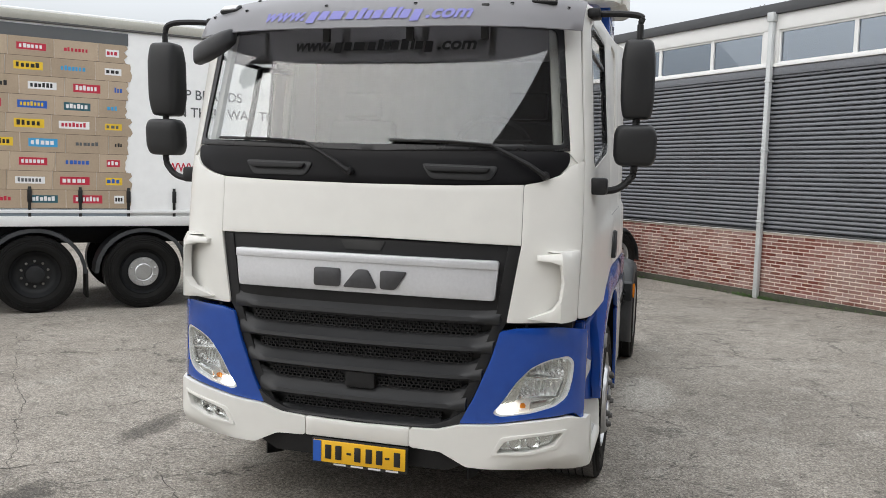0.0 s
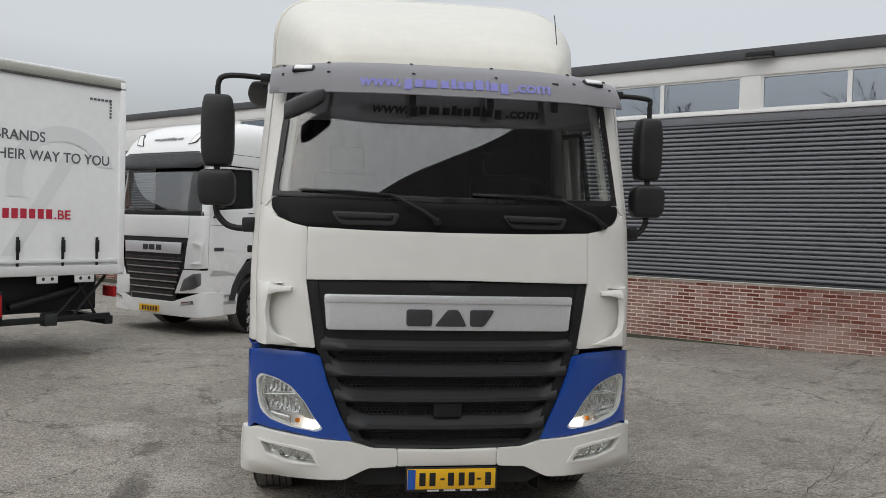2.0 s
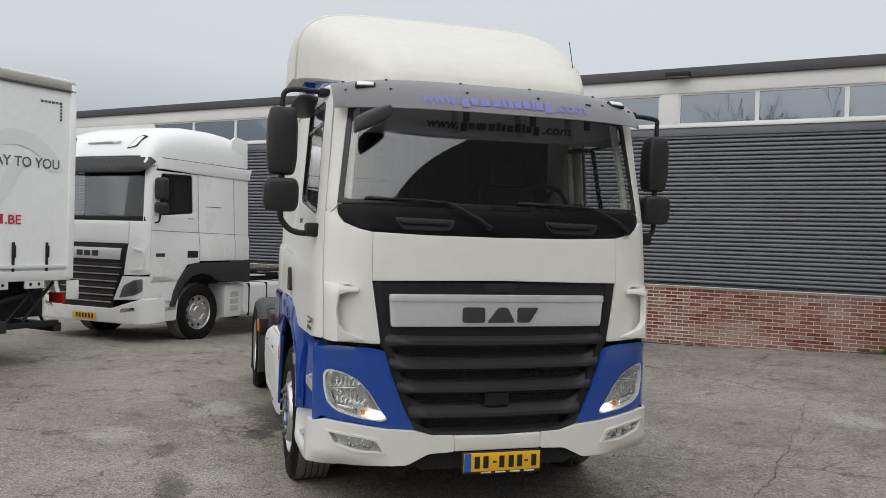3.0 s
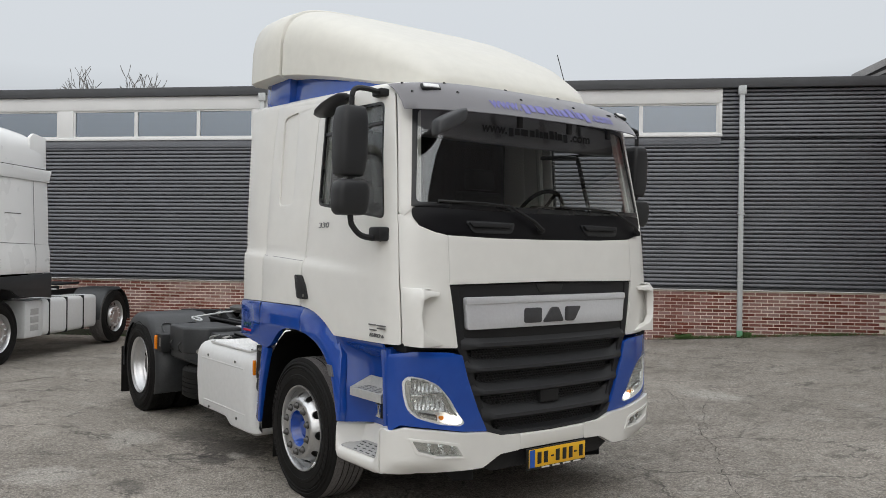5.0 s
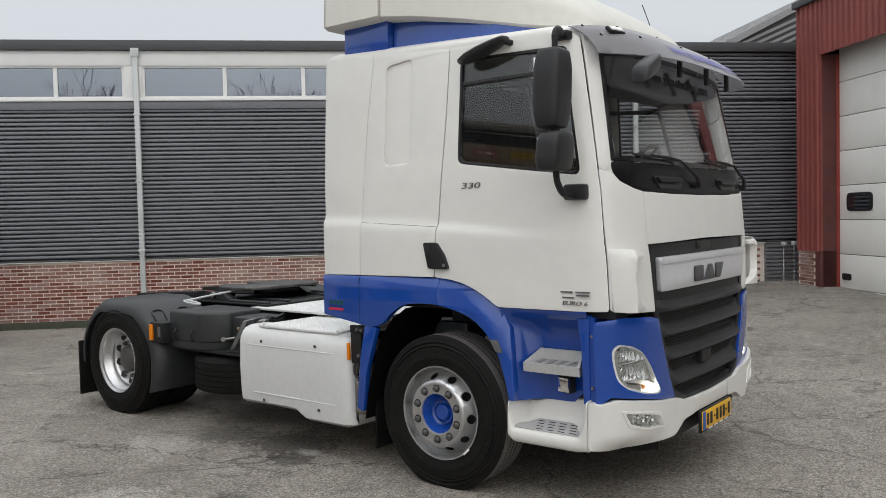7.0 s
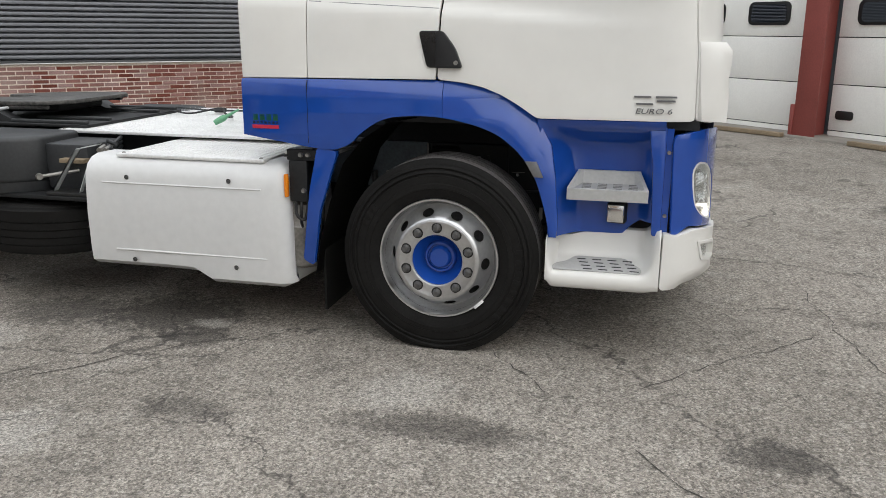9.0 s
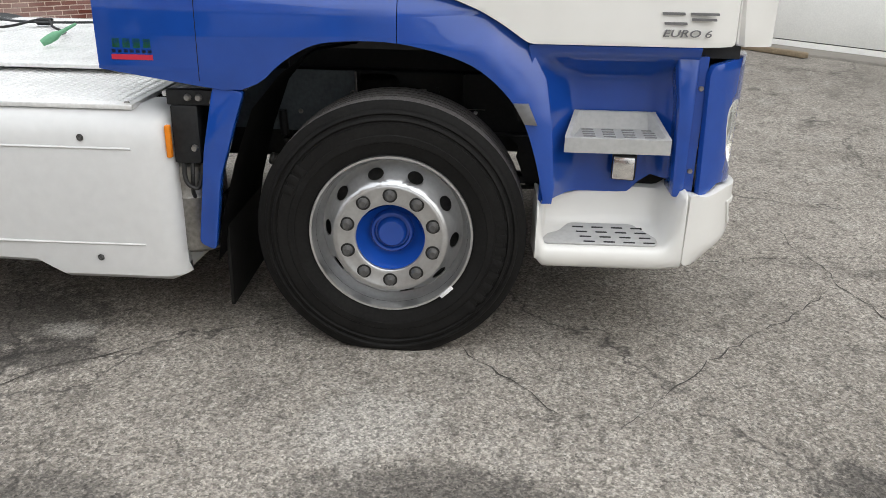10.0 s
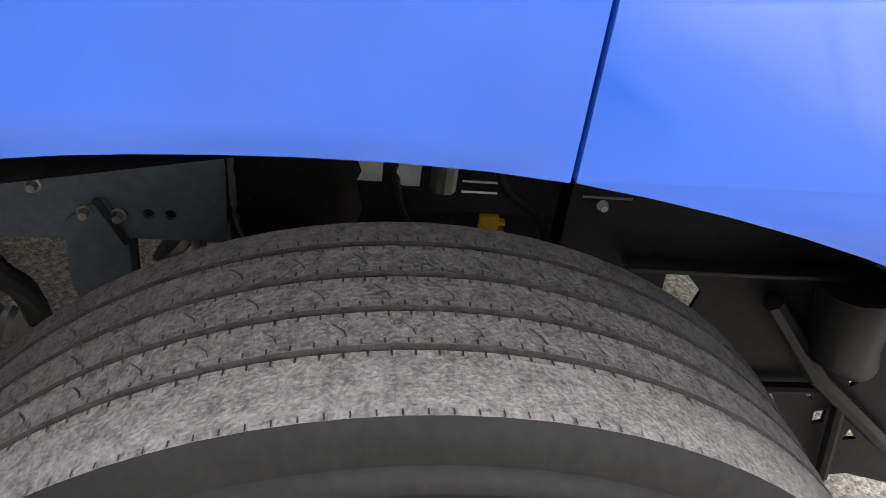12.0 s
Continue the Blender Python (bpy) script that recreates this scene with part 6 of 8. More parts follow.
# door lettering
lettering("number_badge", "330", 0.052, M_BADGE, truck, Matrix.Translation((-1.188, 1.140, 1.940)) @ pose(0, 0, 0, 90, 0, -90) @ Matrix(((1, 0.3, 0, 0), (0, 1, 0, 0), (0, 0, 1, 0), (0, 0, 0, 1))), "grey engine badge", 0.003, 1.9)
lettering("emission_badge", "EURO 6", 0.034, M_BADGE, truck, Matrix.Translation((-1.205, 0.415, 1.240)) @ pose(0, 0, 0, 90, 0, -90) @ Matrix(((1, 0.3, 0, 0), (0, 1, 0, 0), (0, 0, 1, 0), (0, 0, 0, 1))), "grey emission badge", 0.003, 1.42)
for y0, y1, z in ((0.345, 0.420, 1.312), (0.335, 0.410, 1.280), (0.232, 0.325, 1.312), (0.238, 0.320, 1.294)):
    part("model_badge", prism([(y0, z), (y1, z), (y1 + 0.002, z + 0.008), (y0 + 0.002, z + 0.008)], "x", -1.209, -1.199), M_BADGE, truck, "grey badge bar")
dl = part("dealer_sticker", panel([S(2.155, 1.118), S(2.30, 1.118), S(2.30, 1.136), S(2.155, 1.136)], thick=0.001, off=0.0200, bev=0), M_REDPRINT, truck, "red and green dealer sticker")
for i in range(4):
    part("print_bar", panel([S(2.160 + 0.036 * i, 1.158), S(2.186 + 0.036 * i, 1.158), S(2.186 + 0.036 * i, 1.190), S(2.160 + 0.036 * i, 1.190)], thick=0.001, off=0.0180, bev=0), M_DARKGREEN, dl)
for i in range(7):
    part("print_bar", panel([S(2.158 + 0.021 * i, 1.142), S(2.172 + 0.021 * i, 1.142), S(2.172 + 0.021 * i, 1.153), S(2.158 + 0.021 * i, 1.153)], thick=0.001, off=0.0180, bev=0), M_BLACK, dl)


# ---- wheels and chassis of the tractor unit ----
GROOVES = (0.085, 0.130, 0.175, 0.220)


def tyre_bm(R, W, x_out, dirn, sides=96):
    """Carcass from rim to shoulder and over; x_out is the outer face, dirn points inwards."""
    h = W
    pr = [(0.288, 0.030), (0.302, 0.006), (0.325, -0.006), (0.36, -0.014), (0.362, -0.018), (0.385, -0.018), (0.388, -0.014), (R - 0.095, -0.014), (R - 0.082, -0.013), (R - 0.080, -0.007), (R - 0.074, -0.006), (R - 0.068, -0.013), (R - 0.060, -0.011), (R - 0.056, -0.003), (R - 0.050, -0.002), (R - 0.044, -0.009), (R - 0.034, -0.006), (R - 0.030, 0.003), (R - 0.012, 0.008), (R - 0.002, 0.016)]
    tr = []
    g = GROOVES
    x = 0.016
    for gx in g:
        tr += [(R, x + 0.004), (R + 0.001, gx - 0.0038), (R - 0.006, gx - 0.002), (R - 0.006, gx + 0.002), (R + 0.001, gx + 0.0038)]
        x = gx + 0.006
    tr += [(R, h - 0.016)]
    back = [(R - 0.012, h - 0.006), (R - 0.06, h + 0.008), (0.36, h + 0.010), (0.302, h - 0.01), (0.288, h - 0.03)]
    f = lambda L: [(r, x_out + dirn * v) for r, v in L]
    return lathe(f(pr + [(R, 0.018)]), sides), lathe(f([(R, 0.018)] + tr + [(R - 0.003, h - 0.012)]), sides), lathe(f([(R - 0.003, h - 0.012)] + back), sides)


def road_wheel(name, parent, y, z, x_out, sd, rear=False, R=0.508):
    """One wheel on the given side (sd -1: its outside faces -x)."""
    d = -sd
    w = thing(name, None)
    w.parent = parent
    w.matrix_local = pose(x_out, y, z, 4, 0, 0)
    a, t, b = tyre_bm(R, 0.272, 0, d)
    for bm in (a, t, b):  # flattened where it stands
        for v in bm.verts:
            if v.co.z < -0.44:
                v.co.z = max(v.co.z, -z + 0.002)
                v.co.x -= d * 0.012 * (-v.co.z - 0.44) / 0.05
    ty = part("tyre", a, M_RUBBER, w, "black truck tyre", smooth=50)
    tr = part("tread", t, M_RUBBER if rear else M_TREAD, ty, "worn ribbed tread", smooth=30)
    # groove faces darker: unworn rubber, with the shade inside put into the colour
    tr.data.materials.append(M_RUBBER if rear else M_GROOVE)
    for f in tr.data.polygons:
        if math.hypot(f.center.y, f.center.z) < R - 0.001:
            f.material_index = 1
    part("inner_wall", b, M_RUBBER, ty)
    # notches along the grooves, fine slits across the inner ribs
    cut = bmesh.new()

    def mark(an, x0, x1, d0, d1, w, lift=0.0018):
        q = []
        for xx, dt in ((x0, d0), (x1, d1), (x1, d1 + w), (x0, d0 + w)):
            ang = an + dt / R
            q.append(cut.verts.new((d * xx, (R + lift) * math.sin(ang), (R + lift) * math.cos(ang))))
        cut.faces.new(q)
    rnd = random.Random(4)
    for i in range(190):
        an = 2 * math.pi * i / 190
        if math.cos(an) < -0.9:
            continue
        mark(an, 0.0175, 0.0235, 0, 0, 0.0012, 0.0012)
        for gx in GROOVES:
            mark(an + 0.008, gx - 0.0105, gx - 0.0036, 0, 0, 0.0015)
            mark(an + 0.016, gx + 0.0036, gx + 0.0095, 0, 0, 0.0015)
    for k, x in enumerate((0.1075, 0.1525, 0.1975)):
        for i in range(64):
            an = 2 * math.pi * (i + 0.33 * k) / 64
            if math.cos(an) < -0.9:
                continue
            wd = rnd.uniform(0.0009, 0.0019)
            mark(an, x - 0.010, x - 0.003, 0.003, 0.005, wd)
            mark(an, x - 0.003, x + 0.007, 0.005, 0.014, wd)
    tagged(part("tread_pattern", cut, M_BLACK, ty, smooth=0), kind="stuff")
    # raised lettering blocks on the sidewall
    for k, (a0, n_, s_) in enumerate(((282, 8, 7.2), (58, 3, 6.0))):
        for i in range(n_):
            an = radians(a0 - i * s_) if k == 0 else radians(a0 + i * s_)
            bm = box(-0.002, 0.002, -0.016, 0.016, -0.020, 0.020, 0.0015)
            o = part("letter_block", bm, M_RUBBER, ty)
            o.matrix_local = pose(-d * 0.0145, 0, 0, math.degrees(-an), 0, 0) @ pose(0, 0, 0.415)
    if not rear:
        prof = [(0.286, 0.05), (0.300, 0.012), (0.309, 0.0), (0.307, -0.008), (0.299, -0.008), (0.291, 0.008), (0.286, 0.05), (0.280, 0.075), (0.268, 0.082)]
        rim = part("rim", lathe([(r, d * v) for r, v in prof], 96), M_RIM, w, "silver steel rim with ten hand holes", smooth=60)

        def cone(u, v, off):
            r = v
            x = np.interp(r, (0.195, 0.205, 0.215, 0.25, 0.27), (-0.034, -0.034, -0.028, 0.035, 0.082)) - off
            return (d * x, r * math.sin(u), r * math.cos(u))
        holes = []
        for i in range(10):
            c = (i + 0.5) * 2 * math.pi / 10
            holes.append([(c + 0.130 * math.cos(t), 0.2385 + 0.0165 * math.sin(t)) for t in np.linspace(0, 2 * math.pi, 17)[:-1]])
        disc = skin([(0, 0.195), (2 * math.pi, 0.195), (2 * math.pi, 0.27), (0, 0.27)], holes, cone, steps(0, 2 * math.pi, 0.08), (0.205, 0.215, 0.228, 0.25), 0.010)
        part("disc", disc, M_RIM, rim, smooth=60)
        part("disc_face", lathe([(r, d * v) for r, v in ((0.206, -0.032), (0.200, -0.036), (0.192, -0.036), (0.188, -0.0335), (0.150, -0.0335), (0.137, -0.034), (0.130, -0.030), (0.126, 0.01))], 72), M_RIM, rim, smooth=40)
        # a plain dark grey disc stands in for shade behind the hand holes
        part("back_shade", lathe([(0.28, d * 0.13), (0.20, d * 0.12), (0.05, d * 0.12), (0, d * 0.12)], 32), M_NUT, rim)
        part("hub", lathe([(r, d * v) for r, v in ((0.130, -0.022), (0.124, -0.012), (0.108, 0.040), (0.092, 0.058), (0.084, 0.060), (0.081, 0.040), (0.076, 0.034), (0.068, 0.034), (0.064, 0.046), (0.058, 0.046), (0.053, 0.024), (0.046, 0.018), (0.0, 0.018))], 64), M_BLUE, w, "blue painted hub cap", smooth=40)
        nr, nx = 0.1675, -0.034
    else:
        prof = [(0.286, 0.05), (0.300, 0.012), (0.306, 0.0), (0.303, -0.006), (0.297, -0.005), (0.291, 0.010), (0.281, 0.014), (0.278, 0.042), (0.267, 0.048), (0.262, 0.075), (0.256, 0.080), (0.254, 0.115), (0.245, 0.138), (0.215, 0.155), (0.14, 0.16), (0.13, 0.155)]
        rim = part("rim", lathe([(r, d * v) for r, v in prof], 80), M_RIM, w, "silver dished rear rim", smooth=60)
        for i in range(10):
            o = part("hand_hole", lathe([(0, 0.0), (0.033, 0.0), (0.035, 0.004)], 16), M_BLACK, rim)
            o.matrix_local = pose(0, 0, 0, i * 36, 0, 0) @ pose(d * 0.150, 0, 0.212, 0, 0, 0 if d < 0 else 180) @ pose(0, 0, 0, 0, 35 * 1, 0)
        part("hub", lathe([(r, d * v) for r, v in ((0.132, 0.16), (0.125, 0.13), (0.115, 0.10), (0.10, 0.09), (0.05, 0.085), (0, 0.085))], 40), M_NUT, w, "grey rear hub", smooth=40)
        nr, nx = 0.1675, 0.152
    nutb = lathe([(0, d * -0.026), (0.012, d * -0.025), (0.0165, d * -0.020), (0.0185, d * -0.006), (0.0205, d * -0.004), (0.021, d * 0.004)], 14)
    nut = finish(nutb, M_NUT, 40)
    for i in range(10):
        o = new("wheel_nut", nut)
        o.parent = rim
        an = radians(36 * i + 4)
        o.location = (d * nx, nr * math.sin(an), nr * math.cos(an))
    if not rear:
        for i in range(10):
            an = radians(36 * i + 4)
            o = part("nut_ring", lathe([(0.0275, d * -0.0008), (0.0265, d * -0.0022), (0.0195, d * -0.0022)], 20), M_BLACK, rim)
            o.location = (d * -0.0335, nr * math.sin(an), nr * math.cos(an))
    return w


for sd in (-1, 1):
    road_wheel("front_wheel", truck, 1.335, 0.487, sd * 1.205, sd)
    road_wheel("rear_wheel", truck, 5.165, 0.487, sd * 1.215, sd, True)
    w2 = thing("inner_rear_wheel")
    w2.parent = truck
    w2.matrix_local = pose(sd * 0.885, 5.165, 0.487)
    part("tyre", join(*tyre_bm(0.505, 0.28, 0, -sd, 40)), M_RUBBER, w2)

part("wheel_weight", box(-0.006, 0.004, -0.030, 0.030, -0.007, 0.007, 0.002), M_WHITEPRINT, truck, "small white balance weight").matrix_local = pose(-1.214, 1.335 - 0.213, 0.487 - 0.222, -44, 0, 0)

# frame rails, axles and the dark machinery between them
for sd in (-1, 1):
    x0, x1 = sorted((sd * 0.36, sd * 0.43))
    part("frame_rail", box(x0, x1, 0.35, 6.0, 0.70, 0.965, 0.008), M_CHASSIS, truck, "black chassis rail")
    def plate(s_, v, off):
        return (sd * (0.60 + off), s_, v)
    flat = lambda outer, holes=(), th=0.008, off=0.0: skin(outer, holes, plate, [], [], th, off)
    part("side_plate", flat([(1.548, 0.735), (1.69, 0.735), (1.82, 0.728), (2.30, 0.74), (2.30, 0.99), (1.548, 0.99)],
         [[(y + 0.008 * math.cos(a), 0.774 + 0.008 * math.sin(a)) for a in np.linspace(0, 2 * math.pi, 9)[:-1]] for y in (1.62, 1.648)]), M_SIDEPLATE, truck, "grey chassis side plate")
    part("drop_bracket", flat(soften([(1.70, 0.80), (1.755, 0.76), (1.755, 0.66), (1.735, 0.60), (1.675, 0.60), (1.675, 0.74)], 0.008, 2), th=0.05, off=0.006), M_SIDEPLATE, truck)
    part("bracket_rib", tube([(sd * 0.612, 1.71, 0.80), (sd * 0.612, 1.675, 0.735)], 0.005, 6), M_CHASSIS, truck)
    for y, z in ((1.784, 0.814), (1.726, 0.777), (1.684, 0.775), (1.90, 0.85), (1.56, 0.90)):
        part("bolt", lathe([(0, sd * 0.014), (0.006, sd * 0.014), (0.008, sd * 0.004), (0.011, sd * 0.003), (0.011, 0)], 8), M_STEEL, truck).location = (sd * 0.606, y, z)
    part("hose", tube(arc([(sd * 0.62, 1.86, 0.82), (sd * 0.62, 1.85, 0.70), (sd * 0.61, 1.815, 0.645), (sd * 0.60, 1.80, 0.56), (sd * 0.60, 1.77, 0.48), (sd * 0.58, 1.7, 0.40)], 6), 0.018, 10), M_BLACK, truck, "thick black hose")
    part("ribbed_hose", tube([(sd * 0.56, 1.63 - 0.01 * (i // 2), 0.705 - 0.011 * (i // 2)) for i in range(16)], [0.030 + 0.004 * (i % 2) for i in range(16)], 12), M_STEEL, truck)
    part("ribbed_hose", tube([(sd * 0.60, 1.93 - 0.009 * i, 0.60 - 0.002 * i) for i in range(20)], [0.024 + 0.004 * (i % 2) for i in range(20)], 10), M_STEEL, truck)
    part("air_bellows", lathe([(0.0, 0.30), (0.085, 0.30), (0.095, 0.27), (0.085, 0.24), (0.098, 0.20), (0.085, 0.16), (0.095, 0.12), (0.08, 0.08), (0, 0.08)], 28), M_RUBBER, truck, "black air bellows", smooth=60).matrix_local = pose(sd * 0.56, 1.46, 0.66, 0, -90, 0)
    part("bellows_band", tube(arc([(sd * 0.615, 1.545, 0.99), (sd * 0.62, 1.538, 0.86), (sd * 0.62, 1.53, 0.78), (sd * 0.60, 1.50, 0.71)], 5), 0.005, 6), M_STEEL, truck)
    part("bellows_band", tube(arc([(sd * 0.615, 1.525, 0.99), (sd * 0.62, 1.515, 0.86), (sd * 0.62, 1.51, 0.78), (sd * 0.60, 1.48, 0.71)], 5), 0.004, 6), M_CHASSISGREY, truck)
    part("leaf_spring", box(*sorted((sd * 0.46, sd * 0.54)), 0.65, 1.66, 0.50, 0.54, 0.006), M_CHASSIS, truck)
    part("front_plate", flat([(1.085, 0.99), (1.085, 0.60), (0.912, 0.60), (0.905, 0.68), (0.908, 0.733), (0.884, 0.728), (0.842, 0.685), (0.852, 0.64), (0.835, 0.60), (0.80, 0.505), (0.655, 0.49), (0.60, 0.40), (0.52, 0.275), (0.43, 0.285), (0.30, 0.25), (0.10, 0.30), (0.10, 0.99)],
         [[(0.585, 0.495), (0.603, 0.502), (0.588, 0.478), (0.570, 0.468)], [(0.520, 0.512), (0.498, 0.512), (0.512, 0.499)], [(0.556, 0.44), (0.535, 0.445), (0.530, 0.415), (0.55, 0.41)], [(0.47, 0.40), (0.448, 0.375), (0.475, 0.372)], [(0.724, 0.672), (0.700, 0.655), (0.712, 0.640), (0.722, 0.652)]]), M_CHASSIS, truck, "black bracket plate with small openings")
    part("front_ledge", box(*sorted((sd * 0.60, sd * 0.635)), 0.62, 0.985, 0.738, 0.746, 0.002), M_CHASSISGREY, truck)
    part("stay", tube([(sd * 0.625, 0.735, 0.69), (sd * 0.625, 0.60, 0.54), (sd * 0.62, 0.40, 0.38)], 0.017, 8), M_CHASSISGREY, truck)
    part("stay", tube([(sd * 0.622, 0.54, 0.50), (sd * 0.622, 0.50, 0.30)], 0.012, 8), M_CHASSIS, truck)
    part("tie_rod", tube([(sd * 0.62, 0.84, 0.512), (sd * 0.62, 0.56, 0.512)], 0.010, 8), M_CHASSIS, truck)
    part("damper", tube([(sd * 0.64, 0.62, 0.74), (sd * 0.64, 0.60, 0.62), (sd * 0.64, 0.55, 0.58)], (0.06, 0.055, 0.03), 14), M_CHASSISGREY, truck)
    part("bracket_plate", box(*sorted((sd * 0.60, sd * 0.604)), 1.345, 1.447, 0.846, 0.91), M_PIPE, truck, "grey metal bracket")
    part("bracket_plate", box(*sorted((sd * 0.60, sd * 0.604)), 1.294, 1.331, 0.842, 0.90), M_PIPE, truck, "grey metal bracket")
    part("connector", tube([(sd * 0.60, 1.262, 0.838), (sd * 0.60, 1.262, 0.92)], 0.018, 10), M_STEEL, truck)
    part("cable", tube(arc([(sd * 0.60, 1.335, 0.93), (sd * 0.61, 1.325, 0.84), (sd * 0.62, 1.30, 0.79), (sd * 0.60, 1.24, 0.79)], 5), 0.006, 6), M_BLACK, truck)
    part("cable", tube(arc([(sd * 0.60, 1.20, 0.93), (sd * 0.60, 1.18, 0.85), (sd * 0.60, 1.12, 0.80), (sd * 0.60, 1.10, 0.74)], 5), 0.007, 6), M_BLACK, truck)
    for z in (0.836, 0.852):
        part("thin_pipe", tube([(sd * 0.60, 1.186, z), (sd * 0.60, 1.236, z)], 0.0016, 6), M_WHITEPRINT, truck)
    part("thin_pipe", tube([(sd * 0.605, 0.994, 0.842), (sd * 0.605, 1.066, 0.842)], 0.002, 6), M_STEEL, truck)
    part("bolt", lathe([(0, sd * 0.012), (0.005, sd * 0.012), (0.009, 0)], 8), M_WHITEPRINT, truck).location = (sd * 0.602, 1.034, 0.828)
    part("divider", box(*sorted((sd * 0.58, sd * 0.63)), 1.083, 1.092, 0.60, 0.99), M_CHASSIS, truck)
part("clip", join(box(-0.61, -0.60, 1.178, 1.206, 0.772, 0.804, 0.002), box(-0.612, -0.602, 1.170, 1.180, 0.778, 0.784), box(-0.612, -0.602, 1.170, 1.180, 0.792, 0.798)), M_YELLOW, truck, "yellow plastic cable clip")
part("engine_block", box(-0.34, 0.34, 0.35, 1.9, 0.58, 1.14, 0.05), M_CHASSIS, truck, "dark engine under the cab")
part("front_axle", tube([(-1.0, 1.335, 0.44), (-0.6, 1.335, 0.40), (0.6, 1.335, 0.40), (1.0, 1.335, 0.44)], 0.055, 10), M_CHASSIS, truck)
part("rear_axle", lathe([(0, -1.1), (0.09, -1.1), (0.09, -0.3), (0.2, -0.12), (0.2, 0.12), (0.09, 0.3), (0.09, 1.1), (0, 1.1)], 20), M_CHASSIS, truck).location = (0, 5.165, 0.487)
for y in (0.6, 2.5, 3.6, 4.4, 5.95):
    part("cross_member", box(-0.37, 0.37, y - 0.05, y + 0.05, 0.76, 0.94, 0.01), M_CHASSIS, truck)
part("sump", box(-0.25, 0.25, 0.98, 1.6, 0.36, 0.58, 0.05), M_CHASSIS, truck)
part("gearbox", box(-0.25, 0.25, 1.9, 2.9, 0.5, 0.9, 0.06), M_CHASSIS, truck)

# white tank cover with plate on top
tank = part("tank_cover", bmesh.new(), M_TANK, truck, "white panelled tank cover")
tl = []
for y, dz in ((2.112, 0.0), (2.122, 0.0), (2.145, 0.0), (2.185, 0.0), (2.45, 0.0), (2.60, 0.0), (2.70, 0.055), (2.85, 0.06), (3.29, 0.06), (3.315, 0.06), (3.325, 0.075)):
    e = {2.112: 0.075, 2.122: 0.045, 2.145: 0.018, 3.325: 0.02}.get(y, 0.0)
    lean = 0.018 if y < 2.2 else -0.03 if y > 3.2 else 0.0
    zb, zt = 0.262 + dz, 0.938
    y = y + (0.014 if y < 2.2 else 0.0)
    row = [(-0.62, y, zb), (-1.18, y, zb + e), (-1.225 + e, y, zb + 0.03), (-1.235 + e, y, zb + 0.10), (-1.25 + e, y, 0.62), (-1.25 + e, y, zt - 0.135), (-1.244 + e, y, zt - 0.090), (-1.224 + e, y, zt - 0.046), (-1.187 + e * 0.6, y, zt - 0.015 - e * 0.3), (-1.13, y, zt - e * 0.5), (-0.98, y, zt - 0.002 - e * 0.5), (-0.94, y, zt - 0.06), (-0.62, y, zt - 0.12)]
    tl.append([(x, yy + lean * ((z - 0.26) / 0.68 - 0.45), z) for x, yy, z in row])
tank.data = finish(loft(tl), M_TANK, 40)
for z0, y0, y1 in ((0.80, 2.27, 3.20), (0.425, 2.26, 3.16)):
    part("groove", tube([(-1.2495 + 0.012 * (z0 < 0.5), y0, z0), (-1.2495 + 0.012 * (z0 < 0.5), y1, z0 + 0.0)], 0.005, 6), M_TANK, tank)
for y, z in ((2.45, 0.838), (3.05, 0.832), (2.44, 0.368), (3.05, 0.372)):
    b = part("bolt", lathe([(0, -0.004), (0.006, -0.006), (0.008, 0.0), (0.011, 0.002), (0.013, -0.002)], 16), M_NUT, tank)
    b.location = (-1.25 if z > 0.6 else -1.238, y, z)


def tread_plate(name, x0, x1, y0, y1, z, label, host):
    pl = part(name, box(x0, x1, y0, y1, z - 0.016, z + 0.004, 0.006), M_DECK, host, label)
    bm = bmesh.new()
    k, y = 0, y0 + 0.03
    while y < y1 - 0.03:
        x = x0 + (0.040 if k % 2 else 0.057)
        while x < x1 - 0.04:
            c, e = 0.0105, (0.0105 if k % 2 else -0.0105)
            tip = bm.verts.new((x, y, z + 0.0085))
            ring = [bm.verts.new((x + a * c + b * 0.0035, y + a * e - b * (0.0035 if k % 2 else -0.0035), z + 0.004)) for a, b in ((1, 0), (0, 1), (-1, 0), (0, -1))]
            for i in range(4):
                bm.faces.new((tip, ring[i], ring[(i + 1) % 4]))
            x += 0.034
        y += 0.021
        k += 1
    bmesh.ops.recalc_face_normals(bm, faces=bm.faces)
    part("raised_pattern", bm, M_DECK, pl, smooth=0)
    for x, yy in ((x0 + 0.03, y0 + 0.03), (x1 - 0.03, y0 + 0.03), (x0 + 0.03, y1 - 0.03), (x1 - 0.03, y1 - 0.03)):
        part("screw", lathe([(0, 0.006), (0.008, 0.005), (0.011, 0)], 10), M_STEEL, pl).matrix_local = pose(x, yy, z + 0.004, 0, -90, 0)
    return pl


tread_plate("tank_deck", -1.195, -0.50, 2.27, 3.14, 0.946, "aluminium tread plate on the tank", truck)
tread_plate("step_plate", -1.16, -0.72, 1.90, 2.17, 0.992, "narrow aluminium step plate", truck)
tread_plate("rear_deck", -0.62, 0.95, 2.40, 3.95, 0.985, "aluminium tread plate between the rails", truck)

